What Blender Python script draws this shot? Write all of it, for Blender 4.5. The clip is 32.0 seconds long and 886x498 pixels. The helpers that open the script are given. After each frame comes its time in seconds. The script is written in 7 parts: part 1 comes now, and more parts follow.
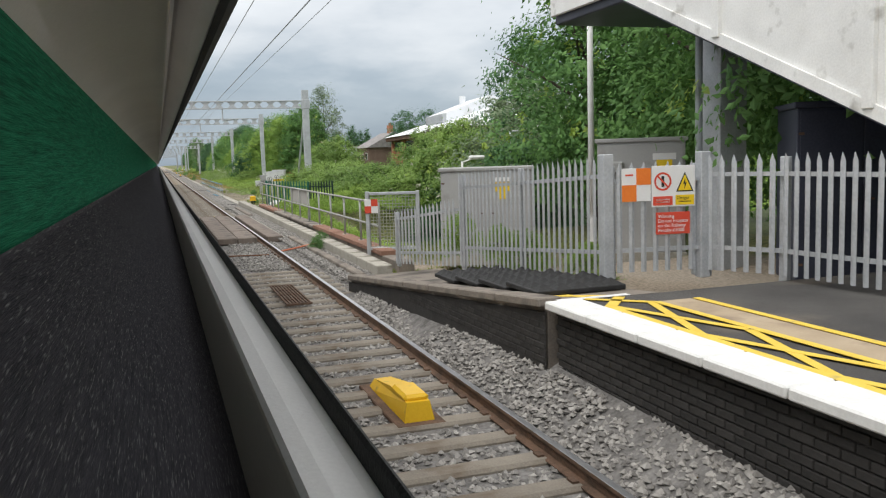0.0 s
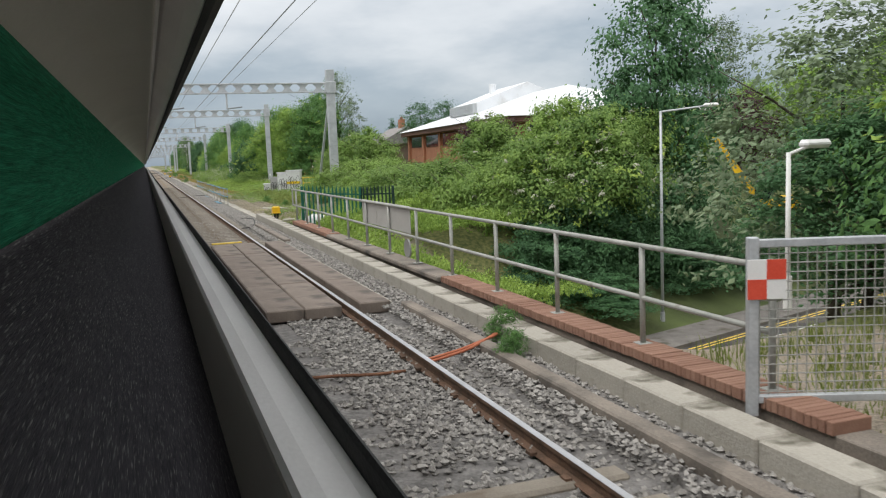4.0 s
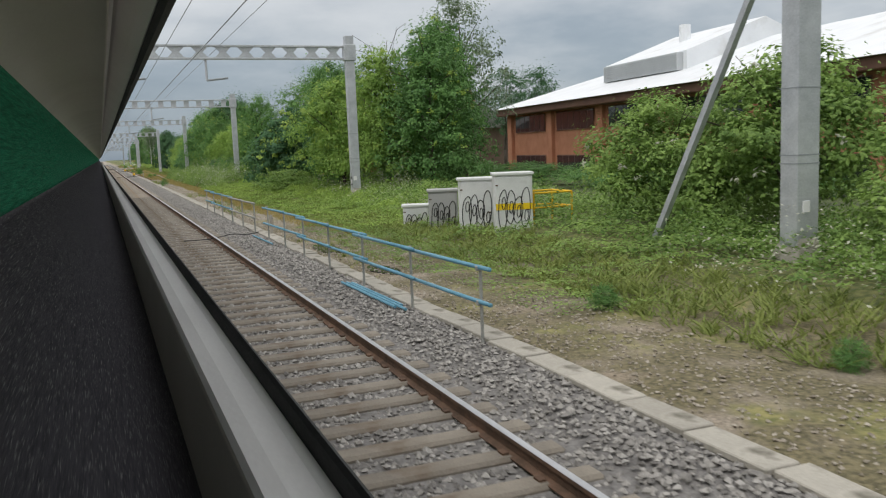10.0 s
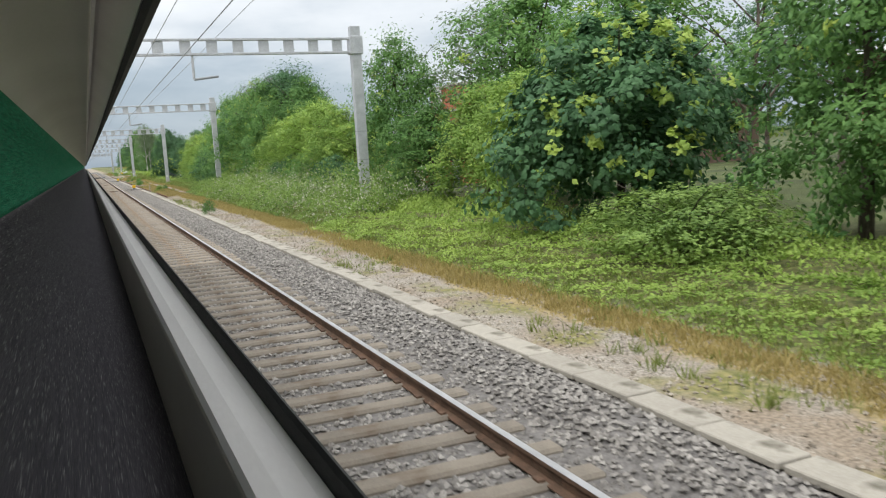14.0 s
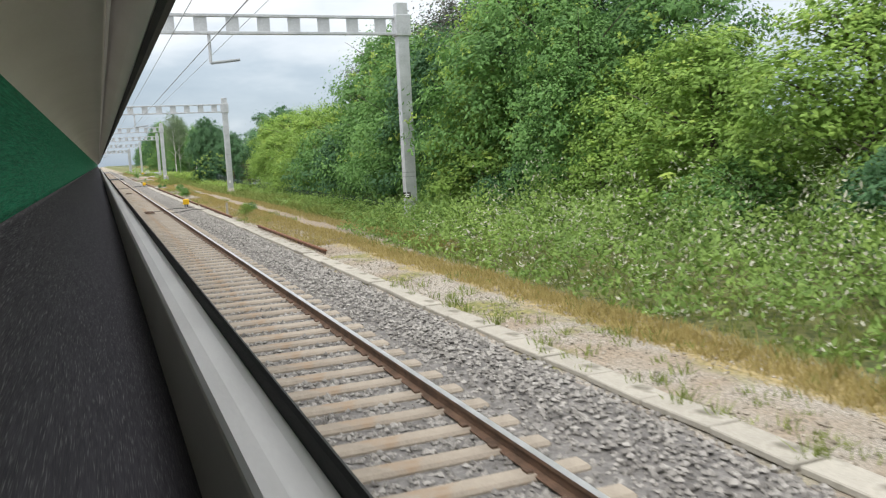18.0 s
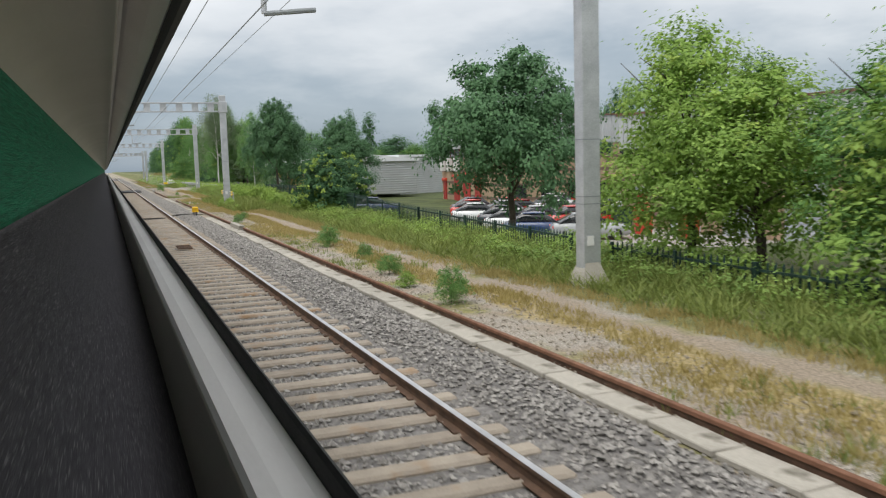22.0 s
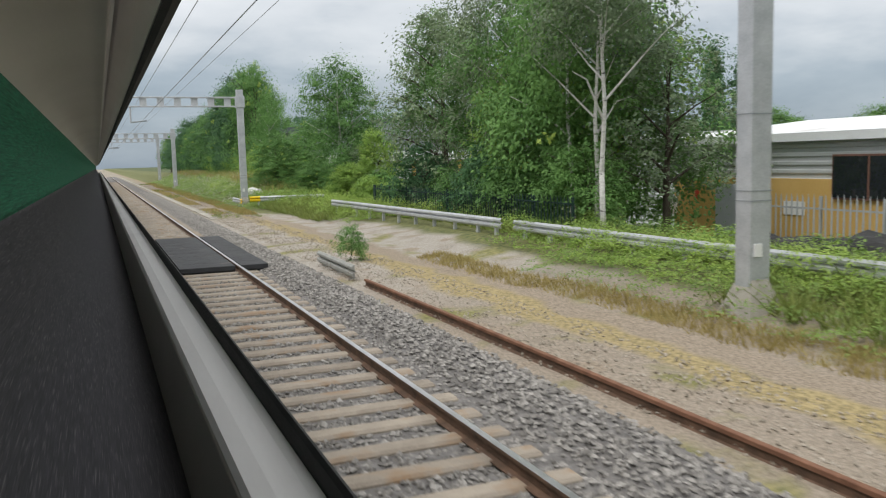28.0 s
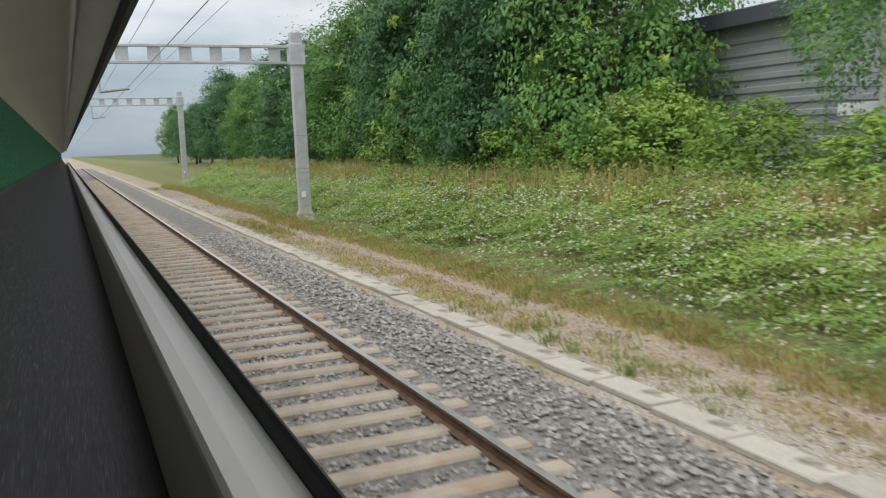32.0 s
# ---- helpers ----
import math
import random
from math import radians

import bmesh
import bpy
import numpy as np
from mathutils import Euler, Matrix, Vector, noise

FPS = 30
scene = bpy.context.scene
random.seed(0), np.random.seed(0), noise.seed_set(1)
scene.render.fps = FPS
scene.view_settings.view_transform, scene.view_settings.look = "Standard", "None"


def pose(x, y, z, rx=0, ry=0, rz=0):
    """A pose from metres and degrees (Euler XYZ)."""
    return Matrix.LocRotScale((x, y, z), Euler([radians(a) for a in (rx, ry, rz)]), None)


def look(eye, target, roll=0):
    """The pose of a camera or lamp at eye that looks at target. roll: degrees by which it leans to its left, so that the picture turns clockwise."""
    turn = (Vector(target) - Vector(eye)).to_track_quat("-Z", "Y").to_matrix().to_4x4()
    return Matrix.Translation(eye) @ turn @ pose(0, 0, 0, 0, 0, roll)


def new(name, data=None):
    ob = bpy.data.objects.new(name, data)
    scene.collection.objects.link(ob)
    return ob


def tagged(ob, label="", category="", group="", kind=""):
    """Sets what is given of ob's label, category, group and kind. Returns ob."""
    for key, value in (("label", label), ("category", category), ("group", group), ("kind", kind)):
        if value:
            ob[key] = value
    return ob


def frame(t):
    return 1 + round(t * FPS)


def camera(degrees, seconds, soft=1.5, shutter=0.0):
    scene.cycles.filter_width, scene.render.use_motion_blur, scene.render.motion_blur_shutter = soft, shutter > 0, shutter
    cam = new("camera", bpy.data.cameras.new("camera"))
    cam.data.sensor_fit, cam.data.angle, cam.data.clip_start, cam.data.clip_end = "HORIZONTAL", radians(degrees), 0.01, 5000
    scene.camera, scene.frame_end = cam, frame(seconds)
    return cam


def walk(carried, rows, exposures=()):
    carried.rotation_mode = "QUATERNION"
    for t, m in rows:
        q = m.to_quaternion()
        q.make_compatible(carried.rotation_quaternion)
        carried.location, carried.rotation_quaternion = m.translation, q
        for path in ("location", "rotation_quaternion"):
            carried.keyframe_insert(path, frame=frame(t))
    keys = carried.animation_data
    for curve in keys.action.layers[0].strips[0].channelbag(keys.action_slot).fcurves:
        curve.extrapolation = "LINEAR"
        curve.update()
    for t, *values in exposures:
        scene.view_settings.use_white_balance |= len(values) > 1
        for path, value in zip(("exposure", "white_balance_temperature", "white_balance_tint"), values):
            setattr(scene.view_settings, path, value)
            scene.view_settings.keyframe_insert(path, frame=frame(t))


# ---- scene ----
# World: x to the right of the line, y along the line, z up from the top of the running rail.
EYE = 2.48
cam = camera(55.8, 32.0, 1.2, 0.11)
# seconds, metres along the line, yaw, pitch, roll
PATH = [
    (0, 0.00, -18.54, -6.33, -1.81),
    (0.5, 1.38, -18.59, -6.25, -1.81),
    (1, 2.80, -19.09, -6.26, -1.93),
    (1.5, 4.32, -19.03, -6.01, -1.98),
    (2, 5.93, -19.28, -5.92, -2.07),
    (2.5, 7.62, -19.24, -5.50, -2.45),
    (4.5, 16.98, -19.30, -6.80, -2.25),
    (5, 19.96, -19.61, -6.92, -2.27),
    (5.5, 22.91, -19.35, -7.09, -2.42),
    (6, 25.88, -19.37, -7.16, -2.50),
    (6.5, 29.22, -19.52, -6.96, -2.50),
    (7, 32.72, -19.67, -6.86, -2.61),
    (7.5, 36.26, -20.12, -6.84, -2.37),
    (8, 39.82, -20.44, -6.77, -2.26),
    (8.5, 43.67, -20.83, -6.68, -2.07),
    (9, 47.56, -21.62, -6.72, -1.81),
    (9.5, 51.56, -21.91, -6.87, -1.89),
    (10, 55.70, -21.92, -6.98, -2.26),
    (10.5, 60.01, -22.60, -7.00, -2.35),
    (11, 64.48, -22.52, -7.05, -2.55),
    (11.5, 69.09, -22.95, -7.10, -2.97),
    (12, 73.88, -22.88, -7.12, -3.04),
    (12.5, 78.78, -22.96, -7.12, -3.46),
    (13, 83.77, -23.12, -7.04, -3.54),
    (13.5, 88.79, -22.25, -7.06, -3.51),
    (14, 93.83, -22.66, -7.03, -3.47),
    (14.5, 98.94, -22.99, -6.80, -3.45),
    (16.5, 120.06, -21.63, -6.79, -3.39),
    (17, 125.51, -21.56, -6.87, -3.20),
    (17.5, 131.05, -21.77, -6.81, -3.01),
    (18, 136.74, -21.97, -6.82, -2.83),
    (18.5, 142.65, -22.22, -6.89, -2.74),
    (19, 148.81, -22.29, -6.75, -2.64),
    (19.5, 155.16, -22.30, -6.63, -2.62),
    (20, 161.49, -22.10, -6.54, -2.59),
    (20.5, 167.82, -21.61, -6.27, -2.54),
    (21, 174.11, -21.62, -6.18, -2.52),
    (21.5, 180.39, -21.84, -5.97, -1.81),
    (22, 186.82, -21.71, -5.93, -1.61),
    (22.5, 193.42, -21.68, -5.80, -1.54),
    (23, 200.03, -21.44, -5.68, -1.54),
    (23.5, 206.71, -21.27, -5.71, -1.27),
    (24, 213.47, -21.55, -5.54, -0.80),
    (24.5, 220.29, -21.12, -5.51, -0.38),
    (25, 227.18, -20.84, -5.16, 0.13),
    (25.5, 234.12, -20.58, -5.04, -0.18),
    (27.5, 263.68, -21.87, -5.93, -1.24),
    (28, 271.50, -22.19, -6.15, -1.50),
    (28.5, 279.40, -22.41, -6.51, -1.27),
    (29, 287.41, -22.62, -6.47, -1.08),
    (29.5, 295.50, -23.08, -6.56, -1.34),
    (30, 303.61, -23.07, -6.91, -1.46),
    (30.5, 311.79, -22.57, -6.80, -1.77),
    (31, 319.97, -23.05, -7.03, -1.99),
    (31.5, 328.12, -24.00, -7.26, -2.13),
    (32, 336.27, -24.00, -7.27, -2.13),
]


def aim(s, yaw, pitch, roll):
    y, p = radians(yaw), radians(pitch)
    way = Vector((-math.sin(y) * math.cos(p), math.cos(y) * math.cos(p), math.sin(p)))
    eye = Vector((0, s, EYE))
    return look(eye, eye + way * 2, roll)


EXPOSURES = ((0, 0.35), (1, 0.45), (5, 0.18), (7, 0.08), (9, 0.05), (11, -0.06), (12, 0.16), (13, 0.5), (14, 0.5), (17, 0.4), (18, 0.7), (19, 0.98), (20, 0.7), (21, 0.36), (22, 0.25), (24.5, 0.1), (27.5, 0.2), (28, 0.22), (28.5, 0.4), (29, 0.74), (29.4, 0.6), (30, 0.25), (31, 0.4), (32, 0.35))
walk(cam, [(t, aim(s, a, b, c)) for t, s, a, b, c in PATH], EXPOSURES)

# ---- light ----
world = bpy.data.worlds.new("overcast")
scene.world = world
world.use_nodes = True
wn = world.node_tree
wn.nodes.clear()


def wnode(kind, **values):
    n = wn.nodes.new(kind)
    for k, v in values.items():
        n.inputs[k].default_value = v
    return n


w_out = wnode("ShaderNodeOutputWorld")
w_bg = wnode("ShaderNodeBackground", Strength=1.0)
w_sky = wnode("ShaderNodeTexSky")
w_sky.sky_type, w_sky.sun_disc = "NISHITA", False
w_sky.sun_elevation, w_sky.sun_rotation = radians(64), radians(245)
w_skyb = wnode("ShaderNodeMix")
w_skyb.data_type, w_skyb.blend_type = "RGBA", "MULTIPLY"
w_skyb.inputs["Factor"].default_value = 1.0
w_skyb.inputs[7].default_value = (0.10, 0.10, 0.10, 1)
w_tc = wnode("ShaderNodeTexCoord")
w_map = wnode("ShaderNodeMapping")
w_map.inputs["Scale"].default_value = (1.2, 1.2, 3.6)
w_noise = wnode("ShaderNodeTexNoise", Scale=2.2, Detail=6.0, Roughness=0.55)
w_sep = wnode("ShaderNodeSeparateXYZ")
w_add = wnode("ShaderNodeMath")
w_add.operation = "MULTIPLY_ADD"
w_add.inputs[1].default_value = 0.42
w_ramp = wnode("ShaderNodeValToRGB")
for pos, col in ((0.18, (0.22, 0.28, 0.35, 1)), (0.275, (0.36, 0.42, 0.48, 1)), (0.355, (0.64, 0.67, 0.70, 1)), (0.50, (0.92, 0.93, 0.94, 1))):
    e = w_ramp.color_ramp.elements.new(pos)
    e.color = col
w_ramp.color_ramp.elements.remove(w_ramp.color_ramp.elements[0])
w_mix = wnode("ShaderNodeMix")
w_mix.data_type = "RGBA"
w_mix.inputs["Factor"].default_value = 0.88
lk = wn.links.new
lk(w_tc.outputs["Generated"], w_map.inputs["Vector"])
lk(w_map.outputs["Vector"], w_noise.inputs["Vector"])
lk(w_tc.outputs["Generated"], w_sep.inputs["Vector"])
lk(w_noise.outputs["Fac"], w_add.inputs[0])
lk(w_sep.outputs["Z"], w_add.inputs[2])
lk(w_add.outputs[0], w_ramp.inputs["Fac"])
lk(w_sky.outputs["Color"], w_skyb.inputs[6])
lk(w_skyb.outputs[2], w_mix.inputs[6])
lk(w_ramp.outputs["Color"], w_mix.inputs[7])
lk(w_mix.outputs[2], w_bg.inputs["Color"])
lk(w_bg.outputs["Background"], w_out.inputs["Surface"])
sun = new("sun", bpy.data.lights.new("sun", "SUN"))
sun.data.energy, sun.data.angle, sun.data.color = 1.5, radians(45), (1.0, 0.97, 0.92)
sun.matrix_world = look((0, 0, 60), (26, 12, 0))
scene.view_settings.exposure = 0.0


# ---- materials ----
def mat(name, a, b, scale=3.0, fine=40.0, rough=0.8, bump=0.2, metal=0.0, rnd=0.0, isl=0.0, dirt=None, stretch=(1, 1, 1), trans=0.0, spec=0.4, bscale=None):
    """Two colours mixed at two scales, with relief, and a shade of its own for each piece."""
    m = bpy.data.materials.new(name)
    m.use_nodes = True
    nt = m.node_tree
    bs = nt.nodes["Principled BSDF"]
    bs.inputs["Roughness"].default_value, bs.inputs["Metallic"].default_value = rough, metal
    bs.inputs["Specular IOR Level"].default_value = spec
    N, Lk = nt.nodes.new, nt.links.new
    tc, mp = N("ShaderNodeTexCoord"), N("ShaderNodeMapping")
    mp.inputs["Scale"].default_value = stretch
    Lk(tc.outputs["Object"], mp.inputs["Vector"])
    n1, n2 = N("ShaderNodeTexNoise"), N("ShaderNodeTexNoise")
    n1.inputs["Scale"].default_value, n1.inputs["Detail"].default_value = scale, 4
    n2.inputs["Scale"].default_value, n2.inputs["Detail"].default_value = fine, 3
    Lk(mp.outputs[0], n1.inputs["Vector"])
    Lk(mp.outputs[0], n2.inputs["Vector"])
    mean = N("ShaderNodeMath")
    mean.operation = "MULTIPLY_ADD"
    mean.inputs[1].default_value = 0.6
    half = N("ShaderNodeMath")
    half.operation = "MULTIPLY"
    half.inputs[1].default_value = 0.4
    Lk(n2.outputs["Fac"], half.inputs[0])
    Lk(n1.outputs["Fac"], mean.inputs[0])
    Lk(half.outputs[0], mean.inputs[2])
    fac = mean.outputs[0]
    ramp = N("ShaderNodeMapRange")
    ramp.inputs["From Min"].default_value, ramp.inputs["From Max"].default_value = 0.36, 0.64
    Lk(fac, ramp.inputs["Value"])
    fac = ramp.outputs[0]
    if rnd or isl:
        src = N("ShaderNodeObjectInfo").outputs["Random"] if rnd else N("ShaderNodeNewGeometry").outputs["Random Per Island"]
        w = N("ShaderNodeMix")
        w.inputs["Factor"].default_value = rnd or isl
        Lk(fac, w.inputs[2])
        Lk(src, w.inputs[3])
        fac = w.outputs[0]
    mix = N("ShaderNodeMix")
    mix.data_type = "RGBA"
    mix.inputs[6].default_value, mix.inputs[7].default_value = (*a, 1), (*b, 1)
    Lk(fac, mix.inputs["Factor"])
    col = mix.outputs[2]
    if dirt:
        nd, rd, md = N("ShaderNodeTexNoise"), N("ShaderNodeMapRange"), N("ShaderNodeMix")
        nd.inputs["Scale"].default_value, nd.inputs["Detail"].default_value = dirt[1], 6
        rd.inputs["From Min"].default_value, rd.inputs["From Max"].default_value = dirt[2], dirt[2] + 0.14
        md.data_type = "RGBA"
        Lk(mp.outputs[0], nd.inputs["Vector"])
        Lk(nd.outputs["Fac"], rd.inputs["Value"])
        Lk(rd.outputs[0], md.inputs["Factor"])
        Lk(col, md.inputs[6])
        md.inputs[7].default_value = (*dirt[0], 1)
        col = md.outputs[2]
    Lk(col, bs.inputs["Base Color"])
    if bump:
        bp = N("ShaderNodeBump")
        bp.inputs["Strength"].default_value, bp.inputs["Distance"].default_value = bump, 0.02
        if bscale:
            n3 = N("ShaderNodeTexVoronoi")
            n3.inputs["Scale"].default_value = bscale
            Lk(mp.outputs[0], n3.inputs["Vector"])
            Lk(n3.outputs["Distance"], bp.inputs["Height"])
        else:
            Lk(n2.outputs["Fac"], bp.inputs["Height"])
        Lk(bp.outputs[0], bs.inputs["Normal"])
    if trans:
        tr, mx = N("ShaderNodeBsdfTranslucent"), N("ShaderNodeMixShader")
        Lk(col, tr.inputs["Color"])
        mx.inputs[0].default_value = trans
        Lk(bs.outputs[0], mx.inputs[1])
        Lk(tr.outputs[0], mx.inputs[2])
        Lk(mx.outputs[0], nt.nodes["Material Output"].inputs["Surface"])
    return m


BALLAST = mat("ballast_bed", (0.10, 0.095, 0.09), (0.24, 0.23, 0.22), 6, 30, 0.9, 0.9, bscale=16)
STONE = mat("ballast_stone", (0.13, 0.123, 0.115), (0.46, 0.44, 0.41), 20, 60, 0.9, 0.2, isl=0.75)
SLEEPER = mat("sleeper_concrete", (0.25, 0.215, 0.175), (0.43, 0.375, 0.305), 4, 50, 0.9, 0.3, rnd=0.35, dirt=((0.30, 0.20, 0.12), 2.0, 0.56))
OLDSLEEPER = mat("old_sleeper_concrete", (0.17, 0.15, 0.125), (0.31, 0.275, 0.225), 4, 50, 0.9, 0.3, rnd=0.35, dirt=((0.14, 0.105, 0.075), 2.0, 0.54))
RAILTOP = mat("rail_running_top", (0.50, 0.50, 0.50), (0.66, 0.66, 0.67), 3, 60, 0.32, 0.05, metal=1.0)
BROWNRUST = mat("orange_rust", (0.13, 0.06, 0.035), (0.25, 0.125, 0.075), 4, 60, 0.9, 0.3)
RUST = mat("rusty_steel", (0.07, 0.045, 0.03), (0.17, 0.10, 0.065), 5, 60, 0.85, 0.3)
CONC = mat("pale_concrete", (0.31, 0.29, 0.25), (0.49, 0.46, 0.40), 2.5, 40, 0.9, 0.35, rnd=0.4, dirt=((0.14, 0.13, 0.10), 2.6, 0.54))
DARKCONC = mat("weathered_concrete", (0.16, 0.14, 0.12), (0.29, 0.25, 0.21), 1.5, 40, 0.9, 0.3, dirt=((0.09, 0.08, 0.07), 1.2, 0.55))
SLAB = mat("deck_slab", (0.15, 0.12, 0.10), (0.27, 0.225, 0.19), 1.2, 45, 0.85, 0.25, rnd=0.3, dirt=((0.10, 0.085, 0.075), 1.5, 0.52))
BRICK = mat("red_brick", (0.22, 0.115, 0.08), (0.36, 0.215, 0.155), 6, 60, 0.9, 0.3, rnd=0.6)
WALLBRICK = mat("office_brick", (0.36, 0.15, 0.085), (0.47, 0.215, 0.13), 1.0, 30, 0.9, 0.3)
DARKBRICK = mat("sooty_brick", (0.020, 0.019, 0.018), (0.056, 0.052, 0.049), 4, 40, 0.9, 0.4, rnd=0.5, dirt=((0.17, 0.16, 0.15), 1.6, 0.66))
WHITEPAINT = mat("white_paint", (0.68, 0.68, 0.66), (0.82, 0.82, 0.80), 2, 40, 0.7, 0.1, dirt=((0.42, 0.41, 0.38), 3, 0.62))
YELLOWPAINT = mat("yellow_paint", (0.72, 0.50, 0.06), (0.82, 0.60, 0.10), 4, 50, 0.6, 0.1, dirt=((0.45, 0.35, 0.12), 5, 0.62))
ASPHALT = mat("asphalt", (0.045, 0.043, 0.042), (0.10, 0.095, 0.09), 1.0, 90, 0.92, 0.5, dirt=((0.14, 0.12, 0.10), 0.8, 0.55))
FOOTWAY = mat("worn_footway", (0.13, 0.12, 0.11), (0.22, 0.205, 0.19), 2, 60, 0.9, 0.2, dirt=((0.09, 0.08, 0.06), 1.5, 0.56))
PAVING = mat("tan_paving", (0.36, 0.28, 0.19), (0.46, 0.37, 0.26), 2, 60, 0.9, 0.2, dirt=((0.26, 0.20, 0.15), 1.5, 0.56))
GALV = mat("galvanised_steel", (0.40, 0.42, 0.44), (0.56, 0.58, 0.60), 3, 30, 0.5, 0.06, metal=0.35)
DULLGALV = mat("dull_galvanised_rail", (0.30, 0.31, 0.29), (0.42, 0.42, 0.39), 3, 40, 0.6, 0.1, metal=0.25, dirt=((0.20, 0.17, 0.13), 5, 0.62))
GREYCAB = mat("grey_cabinet", (0.36, 0.36, 0.355), (0.42, 0.42, 0.41), 1.2, 40, 0.6, 0.05, dirt=((0.28, 0.27, 0.25), 2, 0.62))
WHITECAB = mat("whitewashed_cabinet", (0.60, 0.61, 0.60), (0.74, 0.75, 0.74), 1.5, 40, 0.6, 0.05, dirt=((0.46, 0.45, 0.42), 2, 0.62))
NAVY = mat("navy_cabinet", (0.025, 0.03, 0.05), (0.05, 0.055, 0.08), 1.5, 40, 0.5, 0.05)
GREENFENCE = mat("green_fence", (0.015, 0.11, 0.075), (0.03, 0.17, 0.115), 2, 40, 0.5, 0.05)
DARKFENCE = mat("dark_green_fence", (0.008, 0.028, 0.022), (0.02, 0.055, 0.045), 2, 40, 0.55, 0.05)
BLUEPIPE = mat("pale_blue_tube", (0.10, 0.27, 0.38), (0.17, 0.38, 0.50), 3, 40, 0.5, 0.05)
YELLOWBOX = mat("yellow_plastic", (0.72, 0.42, 0.01), (0.80, 0.50, 0.02), 3, 40, 0.45, 0.05, dirt=((0.40, 0.26, 0.05), 6, 0.64))
BLACK = mat("black_rubber", (0.012, 0.012, 0.012), (0.03, 0.03, 0.03), 4, 60, 0.7, 0.3)
SIGNWHITE = mat("sign_white", (0.74, 0.74, 0.73), (0.80, 0.80, 0.79), 4, 60, 0.45, 0.0)
DOORRED = mat("dull_red_door_paint", (0.36, 0.035, 0.03), (0.46, 0.055, 0.045), 2, 30, 0.6, 0.1)
SIGNRED = mat("sign_red", (0.60, 0.06, 0.03), (0.70, 0.09, 0.05), 4, 60, 0.45, 0.0)
ORANGECABLE = mat("faded_orange_cable", (0.36, 0.10, 0.05), (0.50, 0.17, 0.09), 4, 60, 0.7, 0.1)
SIGNORANGE = mat("sign_orange", (0.75, 0.17, 0.02), (0.82, 0.22, 0.03), 4, 60, 0.45, 0.0)
SIGNYELLOW = mat("sign_yellow", (0.80, 0.55, 0.01), (0.85, 0.60, 0.02), 4, 60, 0.45, 0.0)
SIGNBLACK = mat("sign_black", (0.012, 0.012, 0.012), (0.02, 0.02, 0.02), 4, 60, 0.5, 0.0)
BOARD = mat("board_back_grey", (0.40, 0.39, 0.37), (0.46, 0.45, 0.43), 1.5, 40, 0.6, 0.05)
ROOFWHITE = mat("white_roof_sheet", (0.72, 0.74, 0.76), (0.82, 0.84, 0.86), 0.6, 20, 0.5, 0.05, dirt=((0.60, 0.60, 0.59), 0.5, 0.60))
FASCIA = mat("brown_fascia", (0.14, 0.07, 0.05), (0.20, 0.105, 0.075), 1, 30, 0.7, 0.1)
DARKGLASS = mat("dark_window_glass", (0.012, 0.015, 0.018), (0.03, 0.035, 0.04), 0.8, 8, 0.06, 0.0, spec=0.8)
CREAM = mat("cream_panel", (0.62, 0.60, 0.52), (0.70, 0.68, 0.60), 1, 30, 0.7, 0.05)
TANBRICK = mat("buff_brick", (0.36, 0.26, 0.17), (0.46, 0.34, 0.23), 1.2, 30, 0.9, 0.2)
BROWNBRICK = mat("brown_brick_band", (0.16, 0.11, 0.085), (0.22, 0.155, 0.12), 1.2, 30, 0.9, 0.2)
CLAD = mat("grey_cladding", (0.44, 0.46, 0.47), (0.54, 0.56, 0.57), 0.5, 25, 0.5, 0.05)
DARKCLAD = mat("slate_grey_cladding", (0.25, 0.275, 0.285), (0.31, 0.335, 0.345), 0.5, 25, 0.5, 0.05)
YELLOWWALL = mat("ochre_render", (0.60, 0.38, 0.12), (0.68, 0.45, 0.16), 0.8, 30, 0.85, 0.1)
ROOFTILE = mat("roof_tile", (0.22, 0.12, 0.09), (0.34, 0.20, 0.15), 2, 30, 0.9, 0.3)
BARK = mat("bark", (0.05, 0.04, 0.03), (0.13, 0.11, 0.085), 6, 40, 0.95, 0.8, stretch=(1, 1, 0.25))
BIRCHBARK = mat("birch_bark", (0.50, 0.49, 0.46), (0.66, 0.65, 0.62), 5, 30, 0.8, 0.3, stretch=(1, 1, 3), dirt=((0.05, 0.045, 0.04), 4, 0.60))


